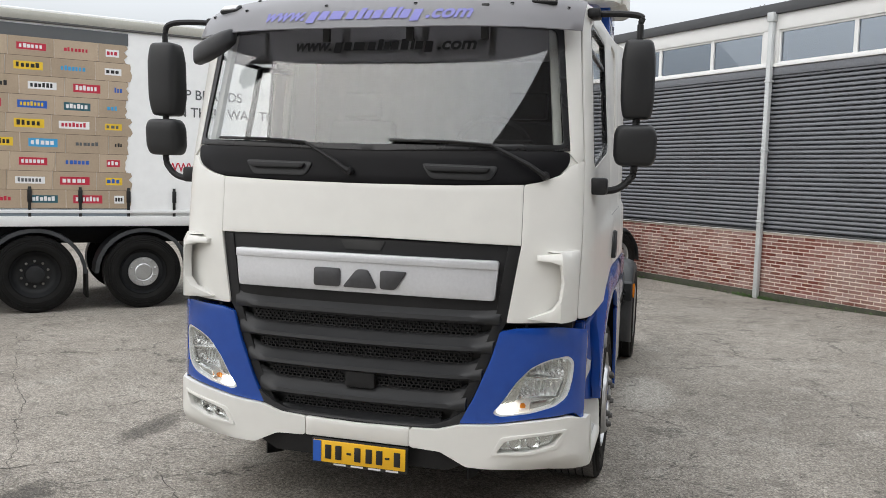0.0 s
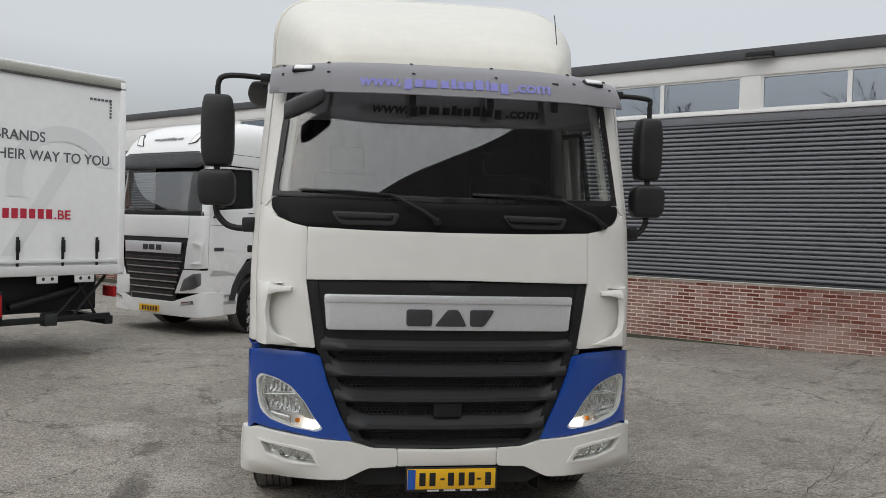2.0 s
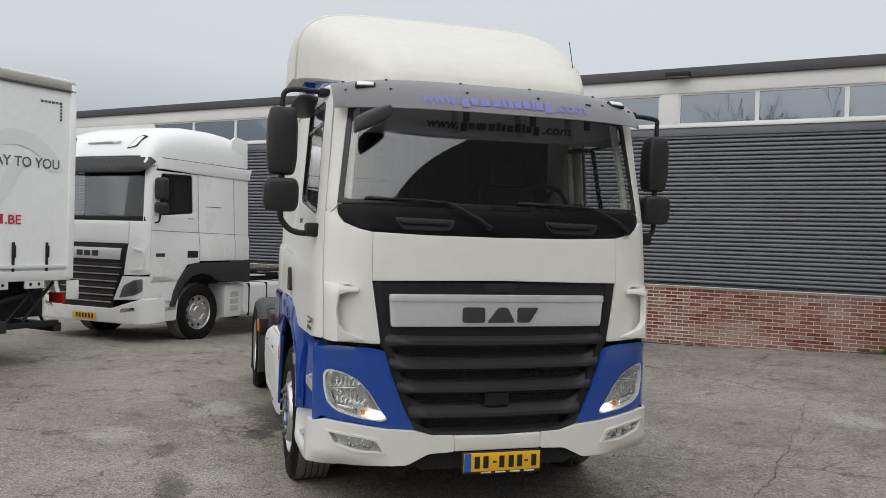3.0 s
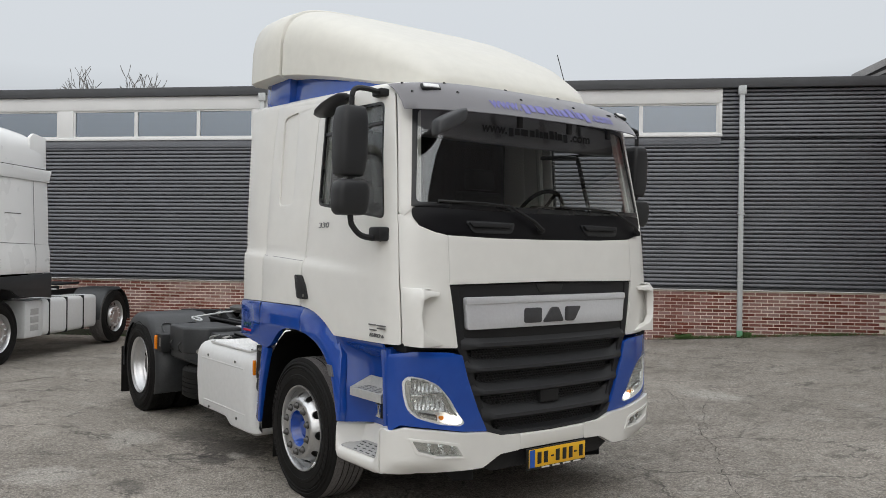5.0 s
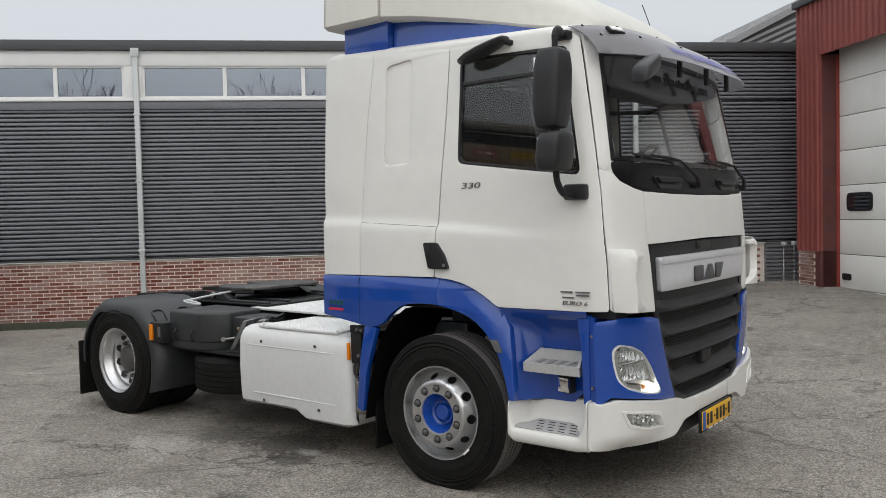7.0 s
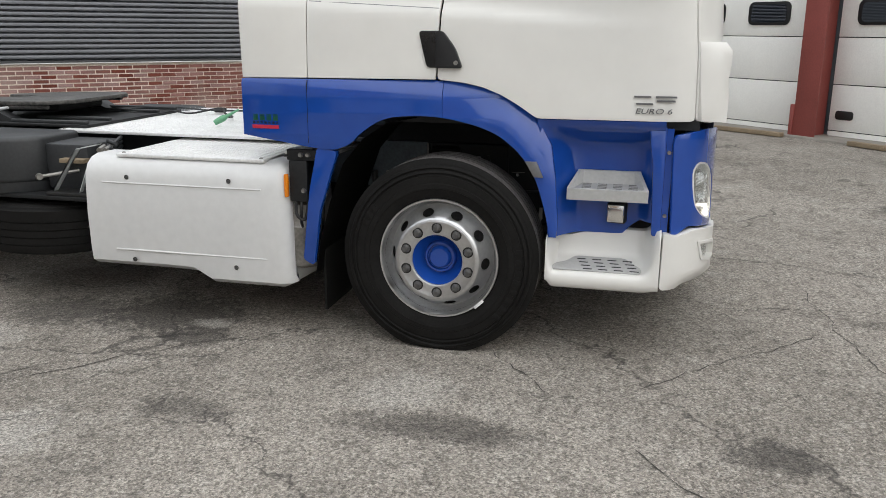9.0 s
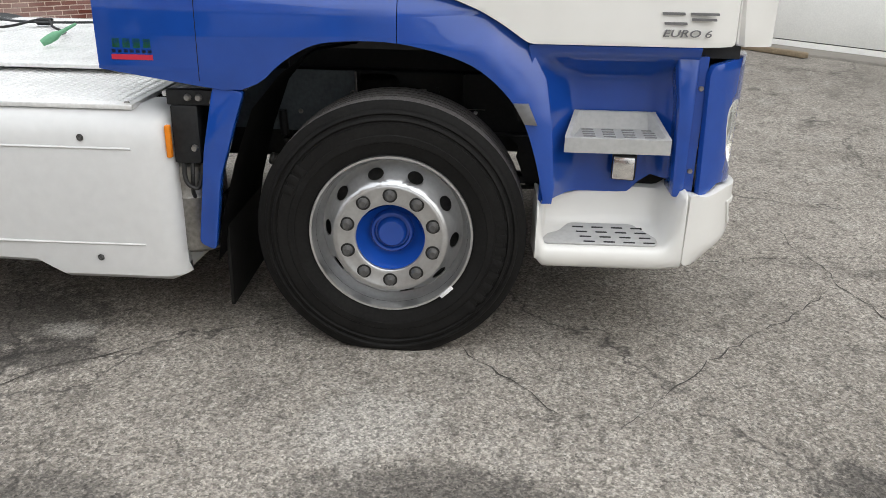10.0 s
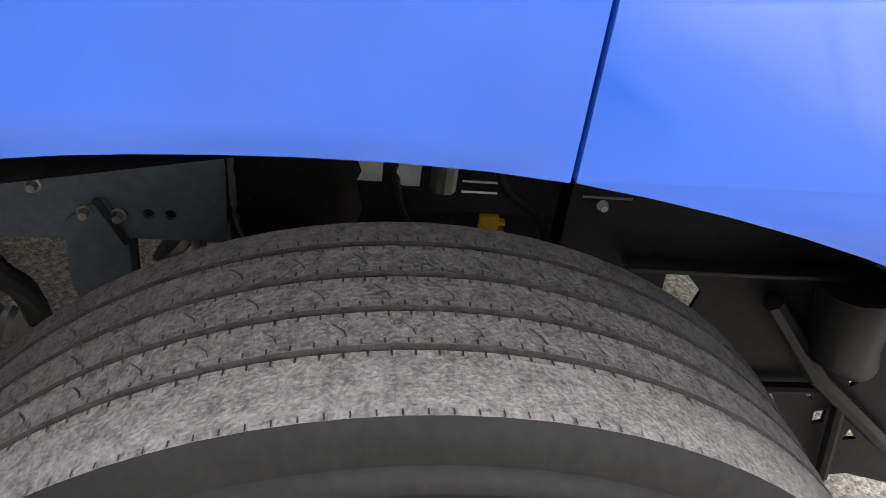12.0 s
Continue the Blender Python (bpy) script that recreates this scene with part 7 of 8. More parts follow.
bx_ = part("control_box", box(-1.205, -1.05, 2.03, 2.13, 0.74, 0.955, 0.008), M_CHASSIS, truck, "black control box with amber lamp")
part("amber_lamp", box(-1.228, -1.205, 2.130, 2.150, 0.765, 0.885, 0.005), M_AMBER, bx_, "amber side lamp")
part("bracket", box(-1.20, -1.16, 1.95, 2.14, 0.955, 1.01, 0.004), M_CHASSIS, bx_)
for y, z in ((2.06, 0.985), (2.02, 0.985), (1.97, 0.97), (2.05, 0.80)):
    part("bolt", lathe([(0, -0.014), (0.010, -0.014), (0.014, 0)], 8), M_STEEL, bx_).location = (-1.205, y, z)
part("hose", tube(arc([(-1.20, 2.10, 0.74), (-1.21, 2.09, 0.67), (-1.20, 2.05, 0.65), (-1.19, 2.03, 0.74)], 6), 0.009, 8), M_BLACK, bx_)
part("hose", tube(arc([(-1.19, 2.07, 0.74), (-1.20, 2.07, 0.68), (-1.18, 2.08, 0.62), (-1.12, 2.08, 0.55)], 6), 0.008, 8), M_BLACK, bx_)
part("silencer", lathe([(0, -0.18), (0.10, -0.18), (0.115, -0.165), (0.115, -0.05), (0.118, -0.045), (0.115, -0.04), (0.115, 0.165), (0.10, 0.18), (0, 0.18)], 32), M_STEEL, truck, "bare metal exhaust canister", smooth=40).matrix_local = pose(-1.06, 2.12, 0.55, 0, 90, 0)

# black battery box, spare tyre, rear wings, lamps and flaps
for sd in (-1, 1):
    x0, x1 = sorted((sd * 0.62, sd * 1.12))
    plan = [(sd * x, y) for x, y in ((1.125, 4.42), (1.125, 4.00), (1.06, 3.88), (0.97, 3.80), (0.62, 3.80), (0.62, 4.42))]
    part("battery_box", prism(soften(plan, 0.03, 3), "z", 0.665, 0.93, 0.012), M_CHASSISGREY, truck, "dark grey plastic battery box")
    over = [(sd * x, y) for x, y in ((1.138, 4.43), (1.138, 3.99), (1.066, 3.87), (0.975, 3.785), (0.62, 3.785), (0.62, 4.43))]
    lid = part("battery_lid", prism(soften(over, 0.035, 3), "z", 0.725, 0.992, 0.034, 3), M_CHASSISGREY, truck, "dark grey moulded lid")
    part("inner_box", box(*sorted((sd * 0.62, sd * 0.95)), 3.50, 3.79, 0.68, 0.95, 0.02), M_CHASSISGREY, truck)
    part("box_shelf", box(*sorted((sd * 0.60, sd * 1.10)), 3.40, 4.40, 0.645, 0.668, 0.004), M_CHASSIS, truck)
    for y in (4.08, 4.32):
        part("clasp", tube([(sd * 1.138, y, 0.84), (sd * 1.162, y, 0.81), (sd * 1.156, y, 0.755), (sd * 1.128, y, 0.735)], 0.008, 6), M_BLACK, lid, "black rubber clasp")
    wing = []
    for a in (-6, 8, 22, 36, 50, 64, 78, 92, 106, 120, 134, 148, 162, 174, 186, 196, 204):
        ca, sa = math.cos(radians(a)), math.sin(radians(a))
        top_z = 0.57 if 30 < a < 150 else 0.60
        y, z = 5.165 + 0.68 * ca, 0.487 + min(0.60 * sa + 0.02, top_z)
        row = []
        for x, drop in ((0.58, 0.0), (1.06, 0.0), (1.12, -0.006), (1.17, -0.026), (1.205, -0.060), (1.222, -0.105), (1.223, -0.125), (1.214, -0.125), (1.196, -0.075), (1.15, -0.036), (1.06, -0.016), (0.58, -0.016)):
            row.append((sd * x, y + drop * ca * 0.9, z + drop * max(0.2, sa)))
        wing.append(row)
    part("rear_wing", loft(wing), M_CHASSISGREY, truck, "dark grey plastic rear mudguard", smooth=50)
    for xc in (1.07, 0.80):
        rid = []
        for x, a in ((xc + 0.055, 152), (xc + 0.055, 140), (xc + 0.05, 131), (xc - 0.05, 131), (xc - 0.055, 140), (xc - 0.055, 152)):
            ca, sa = math.cos(radians(a)), math.sin(radians(a))
            rid.append((sd * x, 5.165 + 0.682 * ca, 0.487 + min(0.602 * sa + 0.021, 0.571)))
        part("wing_ridge", tube(arc(rid, 4), 0.007, 6), M_CHASSISGREY, truck)
    part("mud_flap", box(*sorted((sd * 0.60, sd * 1.215)), 5.84, 5.865, 0.09, 0.62, 0.006), M_RUBBER, truck, "black rear mud flap")
    lb = part("side_lamp_box", box(*sorted((sd * 1.07, sd * 1.222)), 4.41, 4.60, 0.705, 0.885, 0.012), M_CHASSIS, truck, "black lamp box with amber lens")
    part("lamp_label", box(*sorted((sd * 1.222, sd * 1.2235)), 4.44, 4.48, 0.76, 0.85), M_BADGE, lb, "small grey type label")
    part("amber_lens", box(*sorted((sd * 1.215, sd * 1.242)), 4.545, 4.59, 0.725, 0.865, 0.006), M_AMBER, lb, "amber side lamp")
    part("rear_light", box(*sorted((sd * 0.60, sd * 0.95)), 5.98, 6.04, 0.62, 0.76, 0.02), M_RED, truck, "red rear light cluster")
sp = part("spare_tyre", join(*tyre_bm(0.50, 0.28, -0.14, 1, 64)), M_RUBBER, truck, "black spare tyre slung under the frame", smooth=50)
sp.matrix_local = pose(-0.66, 3.88, 0.455, 0, 90, 0)
part("tyre_cradle", box(-0.95, -0.3, 3.4, 4.36, 0.60, 0.642, 0.008), M_CHASSIS, truck)
part("air_tank", lathe([(0, -0.4), (0.09, -0.4), (0.12, -0.36), (0.12, 0.36), (0.09, 0.4), (0, 0.4)], 24), M_CHASSIS, truck).matrix_local = pose(0.66, 2.8, 0.6, 0, 0, 90)
part("fuel_tank", box(0.62, 1.18, 2.15, 3.35, 0.30, 0.92, 0.08, 3), M_RIM, truck, "brushed aluminium fuel tank")

# coupling plate
FW_TILT = pose(0, 4.6, 1.112, -1, 0, 0) @ pose(0, -4.6, -1.15)
fw = part("fifth_wheel", prism(soften([(-0.44, 4.16), (-0.45, 4.50), (-0.36, 4.74), (-0.20, 4.92), (-0.12, 4.92), (-0.05, 4.60), (0.05, 4.60), (0.12, 4.92), (0.20, 4.92), (0.36, 4.74), (0.45, 4.50), (0.44, 4.16), (0.30, 4.05), (-0.30, 4.05)], 0.025), "z", 1.145, 1.172, 0.006), M_GREASE, truck, "greasy worn coupling plate")
fw.matrix_local = FW_TILT
rim_pts = [(-0.40, 4.18, 1.135), (-0.42, 4.48, 1.135), (-0.34, 4.70, 1.135), (-0.20, 4.90, 1.135)]
for sd in (-1, 1):
    part("edge_rib", tube([(-sd * x, y, z) for x, y, z in rim_pts], 0.022, 8), M_GREASE, fw)
    part("pivot_ear", prism(soften([(4.44, 1.145), (4.76, 1.145), (4.66, 1.06), (4.54, 1.06)], 0.02), "x", *sorted((sd * 0.34, sd * 0.42)), 0.008), M_CHASSIS, fw)
part("lock_housing", box(-0.24, 0.24, 4.22, 4.72, 1.085, 1.146, 0.02), M_CHASSIS, fw)
base_ = part("mount_plate", box(-0.56, 0.56, 3.78, 5.2, 0.992, 1.012, 0.006), M_CHASSIS, truck, "black corrugated mounting plate")
for sd in (-1, 1):
    part("pedestal", prism(soften([(4.32, 1.01), (4.92, 1.01), (4.72, 1.09), (4.50, 1.09)], 0.02), "x", *sorted((sd * 0.43, sd * 0.52)), 0.01), M_CHASSIS, base_)
    part("skid_ramp", prism([(4.95, 0.995), (6.0, 0.985), (6.0, 1.02), (4.95, 1.08)], "x", *sorted((sd * 0.35, sd * 0.47)), 0.006), M_CHASSIS, base_)
    for x in (0.30, 0.54):
        part("plate_rib", box(*sorted((sd * x, sd * (x - 0.04))), 3.80, 4.36, 1.010, 1.034, 0.008), M_CHASSISGREY, base_)
    part("pivot_bolt", tube([(sd * 0.40, 4.6, 1.065), (sd * 0.55, 4.6, 1.065)], 0.026, 10), M_STEEL, base_)
loop = [(-0.80 + 0.035 * math.sin(a), 4.56 + 0.11 * math.cos(a), 1.02 + 0.012 * math.cos(a)) for a in np.linspace(0.3, 2 * math.pi + 0.3, 25)]
part("release_bar", tube(loop + [(-0.70, 4.60, 1.05), (-0.55, 4.50, 1.08), (-0.30, 4.40, 1.11)], 0.010, 8), M_PIPE, base_, "bent steel release handle")
for i, (x, y, z, k) in enumerate(((0.10, 2.75, 1.005, 0), (0.3, 2.60, 1.005, 1))):
    pts = [(x + 0.06 * math.cos(a) + 0.01 * a, y + 0.06 * math.sin(a), z + 0.006 * a) for a in np.linspace(0, 14, 50)]
    part("coiled_cable", tube(pts, 0.007, 6), M_BLACK if k == 0 else M_CHASSISGREY, truck, "black coiled supply cable")
part("plug", lathe([(0, -0.05), (0.016, -0.05), (0.021, -0.015), (0.021, 0.02), (0.011, 0.045), (0.006, 0.13), (0, 0.13)], 14), M_GREEN, truck, "green trailer plug").matrix_local = pose(-0.20, 3.04, 1.035, 0, -28, -62)
air = arc([(0.15, 4.05, 1.012), (0.40, 3.80, 1.014), (0.30, 3.55, 1.012), (0.55, 3.45, 1.03), (0.34, 3.30, 1.014), (0.18, 3.16, 1.012), (-0.02, 3.08, 1.03)], 6)
part("air_line", tube(air, 0.007, 7), M_BLACK, truck, "black air line")
air = arc([(0.62, 2.50, 1.20), (0.58, 2.75, 1.05), (0.62, 3.1, 1.014), (0.48, 3.5, 1.02), (0.66, 3.9, 1.014), (0.30, 4.2, 1.03)], 6)
part("air_line", tube(air, 0.007, 7), M_CHASSISGREY, truck, "grey air line")
part("coupling_head", box(0.50, 0.56, 3.40, 3.48, 1.0, 1.035, 0.010), M_CHASSIS, truck, "black coupling head")

# fittings between the tank and the battery box, coiled cable by the cab
def strap(points, w, t):
    """A flat bent bar standing on edge along x."""
    up, lo = [(y, z) for y, z in points], [(y + t * 0.7, z - t * 0.7) for y, z in reversed(points)]
    return prism(up + lo, "x", -1.05 - w, -1.05 + w)


part("hanger", strap([(3.685, 0.66), (3.61, 0.765), (3.545, 0.865), (3.48, 0.945), (3.34, 0.975)], 0.022, 0.012), M_PIPE, truck, "bare bent steel hanger")
part("hanger", strap([(3.50, 0.67), (3.47, 0.74), (3.43, 0.83)], 0.014, 0.012), M_PIPE, truck, "bare bent steel hanger")
part("hanger_foot", box(-1.09, -0.92, 3.38, 3.70, 0.668, 0.690, 0.006), M_BLACK, truck)
part("tie_bolt", tube([(-1.08, 3.73, 0.775), (-0.96, 3.56, 0.800)], 0.010, 8), M_STEEL, truck)
part("bolt", lathe([(0, -0.016), (0.018, -0.016), (0.022, 0.0), (0.018, 0.016), (0, 0.016)], 12), M_STEEL, truck).matrix_local = pose(-1.085, 3.735, 0.775, 0, 0, 55)
part("timber_wedge", box(-1.0, -0.90, 3.50, 3.66, 0.845, 0.870, 0.004), M_WOOD, truck, "rusty brown wedge")
for k, z in enumerate((0.93, 0.955, 0.90)):
    part("hose", tube(arc([(-0.95 + 0.05 * k, 3.34, z), (-0.86, 3.42, z + 0.01), (-0.74, 3.47, z - 0.02), (-0.62, 3.50, z)], 5), 0.012, 8), M_CHASSISGREY, truck)
for y in (3.36, 3.40):
    part("hose_fitting", tube([(-0.98, y, 0.925), (-0.90, y + 0.02, 0.935)], 0.016, 8), M_STEEL, truck)
pts = [(-0.42 + 0.006 * a, 2.66 + (0.055 + 0.006 * math.sin(a * 0.7)) * math.cos(a), 1.075 + 0.065 * math.sin(a)) for a in np.linspace(0, 26, 110)]
part("coiled_cable", tube(pts, 0.006, 6), M_BLACK, truck, "black coiled supply cable")


# ---- the curtain-sided lorry ----
def lorry_wheel(parent, n, u, z, chrome, R=0.50, silver=False):
    w = thing("wheel")
    w.parent = parent
    w.matrix_local = pose(u, n, z)
    a, t, b = tyre_bm(R, 0.29, 0, -1, 56)
    ty = part("tyre", join(a, b), M_RUBBER, w, smooth=50)
    part("tread", t, M_TREAD, ty)
    prof = [(0.30, 0.0), (0.30, 0.006), (0.286, -0.02), (0.27, -0.06), (0.21, -0.055), (0.19, -0.012), (0.12, -0.012), (0.11, -0.03), (0, -0.03)]
    if not chrome:
        prof = [(0.30, 0.0), (0.30, 0.006), (0.286, -0.02), (0.27, -0.08), (0.24, -0.11), (0.20, -0.12), (0.12, -0.12), (0.11, -0.03), (0.06, -0.02), (0, -0.02)]
    rim = part("rim", lathe(prof, 56), M_RIM if silver else M_CHASSIS, w, "silver rim" if silver else "black painted rim", smooth=50)
    if silver:
        for i in range(10):
            a = radians(36 * i + 18)
            part("hand_hole", lathe([(0, 0.0), (0.026, 0.0), (0.028, -0.006)], 12), M_BLACK, rim).location = (-0.050, 0.235 * math.sin(a), 0.235 * math.cos(a))
    if chrome:
        part("cover", lathe([(0.20, -0.004), (0.195, 0.006), (0.125, 0.008), (0.115, 0.0), (0.10, 0.012), (0, 0.014)], 48), M_RIM, w, "bright wheel nut cover")
    for i in range(10):
        a = radians(36 * i)
        o = part("wheel_nut", lathe([(0, 0.035), (0.014, 0.03), (0.018, 0)], 8), M_RIM if chrome else M_STEEL, rim)
        o.location = (0.0 if chrome else -0.12, 0.165 * math.sin(a), 0.165 * math.cos(a))
    return w


def build_lorry():
    U = -7.68
    lorry = thing("curtain_sider_lorry", YARD, "white curtain-sided lorry with a printed tarpaulin", "lorry")
    # tarpaulin side, slightly wavy
    wave = [(U + 0.0025 * math.sin(n * 9) + 0.0025 * math.sin(n * 2.3), n) for n in np.linspace(-8.0, 2.56, 160)]
    bm = prism(wave + [(U - 0.02, 2.56), (U - 0.02, -8.0)], "z", 1.33, 3.70)
    curtain = part("tarpaulin", bm, M_CURT, lorry, "white side tarpaulin")
    part("load_box", box(-10.2, U - 0.03, -8.0, 2.56, 1.25, 3.72), M_CURT, lorry)
    part("top_rail", box(-10.23, U + 0.025, -8.03, 2.62, 3.70, 3.83, 0.02), M_BEIGE, lorry, "grey roof rail")
    part("roof_cover", box(-10.2, U, -8.0, 2.6, 3.82, 3.86, 0.015), M_CURT, lorry)
    part("end_post", box(U - 0.06, U + 0.03, 2.54, 2.63, 1.15, 3.80, 0.012), M_CURT, lorry, "white rear corner post")
    part("rear_doors", box(-10.2, U - 0.03, 2.57, 2.61, 1.2, 3.75, 0.006), M_CURT, lorry)
    part("side_rail", box(U - 0.08, U + 0.02, -8.0, 2.60, 1.13, 1.26, 0.01), M_FRAME, lorry, "pale side rail")
    part("curtain_hem", box(U - 0.01, U + 0.016, -8.0, 2.54, 1.30, 1.345, 0.004), M_TARPGREY, lorry)
    P = U + 0.0055
    for k in range(17):
        n = 2.23 - (0.48 if k else 0) - (k - 1) * 0.593 if k else 2.23
        st = part("strap", box(P - 0.004, P + 0.010, n - 0.018, n + 0.018, 1.25, 1.64, 0.003), M_BLACK, lorry, "black tension strap")
        part("buckle", box(P + 0.004, P + 0.026, n - 0.026, n + 0.026, 1.44, 1.60, 0.006), M_CHASSIS, st)
    # cardboard picture with torn edge
    part("dark_band", box(P - 0.002, P + 0.0005, -8.0, -0.02, 3.50, 3.66), M_GREYPRINT, lorry)
    part("grey_hem", box(P - 0.002, P + 0.0008, -8.0, -0.02, 1.262, 1.352), M_HEM, lorry, "grey-blue hem band")
    rnd = random.Random(2)
    R, W_, B, Y, G, K, N_, C_ = M_REDPRINT, M_WHITEPRINT, M_EUBLUE, M_YELLOW, M_GREYPRINT, M_BLACK, M_TEAL, M_SKYBLUE
    # each course from its torn end: ground of the label (or None) and colour of its writing
    courses = [((W_, K), (R, W_), (N_, W_), (None, R), (Y, K), (R, W_)), ((Y, B), (R, W_), (W_, G), (None, G), (N_, W_), (R, W_)), ((R, W_), (None, B), (R, W_), (None, K), (B, W_), (Y, K)),
               ((None, K), (None, G), (C_, W_), (Y, K), (None, R), (W_, K)), ((Y, G), (W_, R), (Y, K), (None, K), (R, W_), (None, B)), ((None, C_), (N_, W_), (B, Y), (R, W_), (None, K), (W_, R)),
               ((None, B), (R, W_), (W_, K), (None, K), (Y, K), (R, W_)), ((W_, K), (None, C_), (Y, K), (None, R), (B, W_), (None, K)), ((W_, R), (None, R), (R, W_), (Y, K), (None, B), (R, W_))]
    for r, course in enumerate(courses):
        z0 = 1.365 + r * 0.2385
        n = -0.02 + 0.03 * math.sin(r * 2.1)
        for i, (ground_, ink) in enumerate(course * 2):
            first = i == 0
            w = (0.34 + 0.09 * ((r * 5) % 3 - 1)) if first else 0.52
            if n < -4.4:
                break
            edge = [(n - w, z0), (n - 0.004, z0)] + ([(n - 0.004 + rnd.uniform(-0.03, 0.03), z0 + 0.2385 * q) for q in (0.2, 0.4, 0.6, 0.8)] if first else []) + [(n - 0.004, z0 + 0.233), (n - w, z0 + 0.233)]
            part("printed_box", prism(edge, "x", P, P + 0.0012), rnd.choice((M_BOX, M_BOX, M_BOXLIGHT)), curtain, "brown cardboard box print", smooth=0)
            c, cw, ch = n - w / 2, w * (0.24 if first else rnd.uniform(0.30, 0.36)), rnd.uniform(0.040, 0.056)
            if ground_ is not None:
                part("label_bar", box(P + 0.0012, P + 0.002, c - cw, c + cw, z0 + 0.117 - ch, z0 + 0.117 + ch), ground_, curtain)
            k = 3 if first else rnd.choice((5, 6, 7))
            step = 1.66 * cw / k
            tagged(part("label_print", join(*[box(P + 0.002, P + 0.0026, c - cw * 0.83 + q * step, c - cw * 0.83 + (q + rnd.uniform(0.55, 0.82)) * step, z0 + 0.117 - ch * 0.48, z0 + 0.117 + ch * (0.48 if rnd.random() < 0.75 else 0.7)) for q in range(k)]), ink, curtain, smooth=0), kind="stuff")
            n -= w
        part("box_joint", box(P, P + 0.0008, -4.6, -0.03, z0 - 0.0055, z0), M_BOXLINE, curtain)
    # faint grey ornament and lettering
    for r0, c_n, c_z, a0, a1 in ((0.75, 1.75, 2.35, 20, 200),):
        lp = [(c_n + r0 * math.cos(radians(a)), c_z + r0 * math.sin(radians(a))) for a in range(a0, a1, 8)] + [(c_n + (r0 - 0.2) * math.cos(radians(a)), c_z + (r0 - 0.2) * math.sin(radians(a))) for a in range(a1, a0, -8)]
        part("faint_print", prism(lp, "x", P, P + 0.0008), M_TARPGREY, curtain, smooth=0)
    part("faint_print", prism([(0.95, 1.40), (1.15, 1.40), (1.95, 2.75), (1.75, 2.75)], "x", P, P + 0.0007), M_TARPGREY, curtain, smooth=0)
    T = lambda n, z: Matrix.Translation((P + 0.0015, n, z)) @ pose(0, 0, 0, 90, 0, 90)
    lettering("slogan", "TOP BRANDS", 0.185, M_GREYPRINT, curtain, T(0.46, 2.865), "dark grey slogan", 0.0005, 0.93, 0.002)
    lettering("slogan", "ON THEIR WAY TO YOU", 0.185, M_GREYPRINT, curtain, T(0.46, 2.625), "dark grey slogan", 0.0005, 0.93, 0.002)
    web = lambda x, h: (P + 0.0012, x, 1.875 + 0.088 * h)
    wrapped_text("web_letters", "WWW.", 0.47, 0.93, web, M_REDPRINT, curtain, "red web address print", 0.014, 0.0)
    wrapped_text("web_letters", ".BE", 1.63, 1.85, web, M_REDPRINT, curtain, "red web address print", 0.014, 0.0)
    for i in range(6):
        part("web_bar", box(P, P + 0.001, 0.965 + i * 0.111, 1.045 + i * 0.111, 1.875, 2.0), M_REDPRINT, curtain, "red web address print")
    for i in range(6):
        part("reflector_tick", box(P, P + 0.001, 2.10 + i * 0.055, 2.14 + i * 0.055, 3.50, 3.53), M_GREYPRINT, curtain)
        part("reflector_tick", box(P, P + 0.001, 2.39, 2.42, 3.28 + i * 0.045, 3.31 + i * 0.045), M_GREYPRINT, curtain)
    # running gear
    for u in (-9.4, -8.45):
        part("frame_rail", box(u - 0.04, u + 0.04, -8, 2.5, 0.85, 1.12, 0.01), M_CHASSIS, lorry)
    part("underside", box(-10.1, U - 0.05, -8, 2.55, 1.12, 1.16), M_CHASSIS, lorry)
    lorry_wheel(lorry, -1.16, U - 0.06, 0.50, False)
    lorry_wheel(lorry, 0.17, U - 0.06, 0.50, True)
    lorry_wheel(lorry, -6.6, U - 0.06, 0.50, True)
    for n in (-1.16, 0.17):
        lp = []
        for a in range(0, 181, 12):
            y, z = n + 0.62 * math.cos(radians(a)), 0.50 + 0.60 * math.sin(radians(a)) * (1.0 if 20 < a < 160 else 0.95)
            ca, sa = math.cos(radians(a)), math.sin(radians(a))
            lp.append([(U - 0.42, y, z), (U - 0.03, y, z), (U - 0.02, y - 0.05 * ca, z - 0.05 * sa), (U - 0.03, y - 0.045 * ca, z - 0.05 * sa), (U - 0.05, y - 0.015 * ca, z - 0.015 * sa), (U - 0.42, y - 0.015 * ca, z - 0.015 * sa)])
        part("mudguard", loft(lp), M_CHASSISGREY, lorry, "grey plastic mudguard", smooth=50)
        part("mud_flap", box(U - 0.40, U - 0.03, n + 0.60, n + 0.63, 0.18, 0.55, 0.004), M_RUBBER, lorry)
        part("axle", tube([(U - 0.3, n, 0.5), (-9.9, n, 0.5)], 0.07, 10), M_CHASSIS, lorry)
        lorry_wheel(lorry, n, -10.1 + 0.3, 0.50, False)
    part("marker_lamp", box(U - 0.02, U + 0.02, 0.86, 0.93, 0.80, 0.86, 0.006), M_AMBER, lorry)
    part("fuel_box", box(U - 0.5, U - 0.06, 0.88, 1.02, 0.55, 0.95, 0.02), M_CHASSIS, lorry, "black box behind the wheel")
    part("flag_plate", box(U - 0.06, U - 0.055, 0.94, 1.0, 0.62, 0.9), M_RED, lorry)
    part("under_run_bar", box(-10.1, U - 0.08, 2.42, 2.54, 0.42, 0.54, 0.012), M_CHASSIS, lorry, "black rear under-run bar")
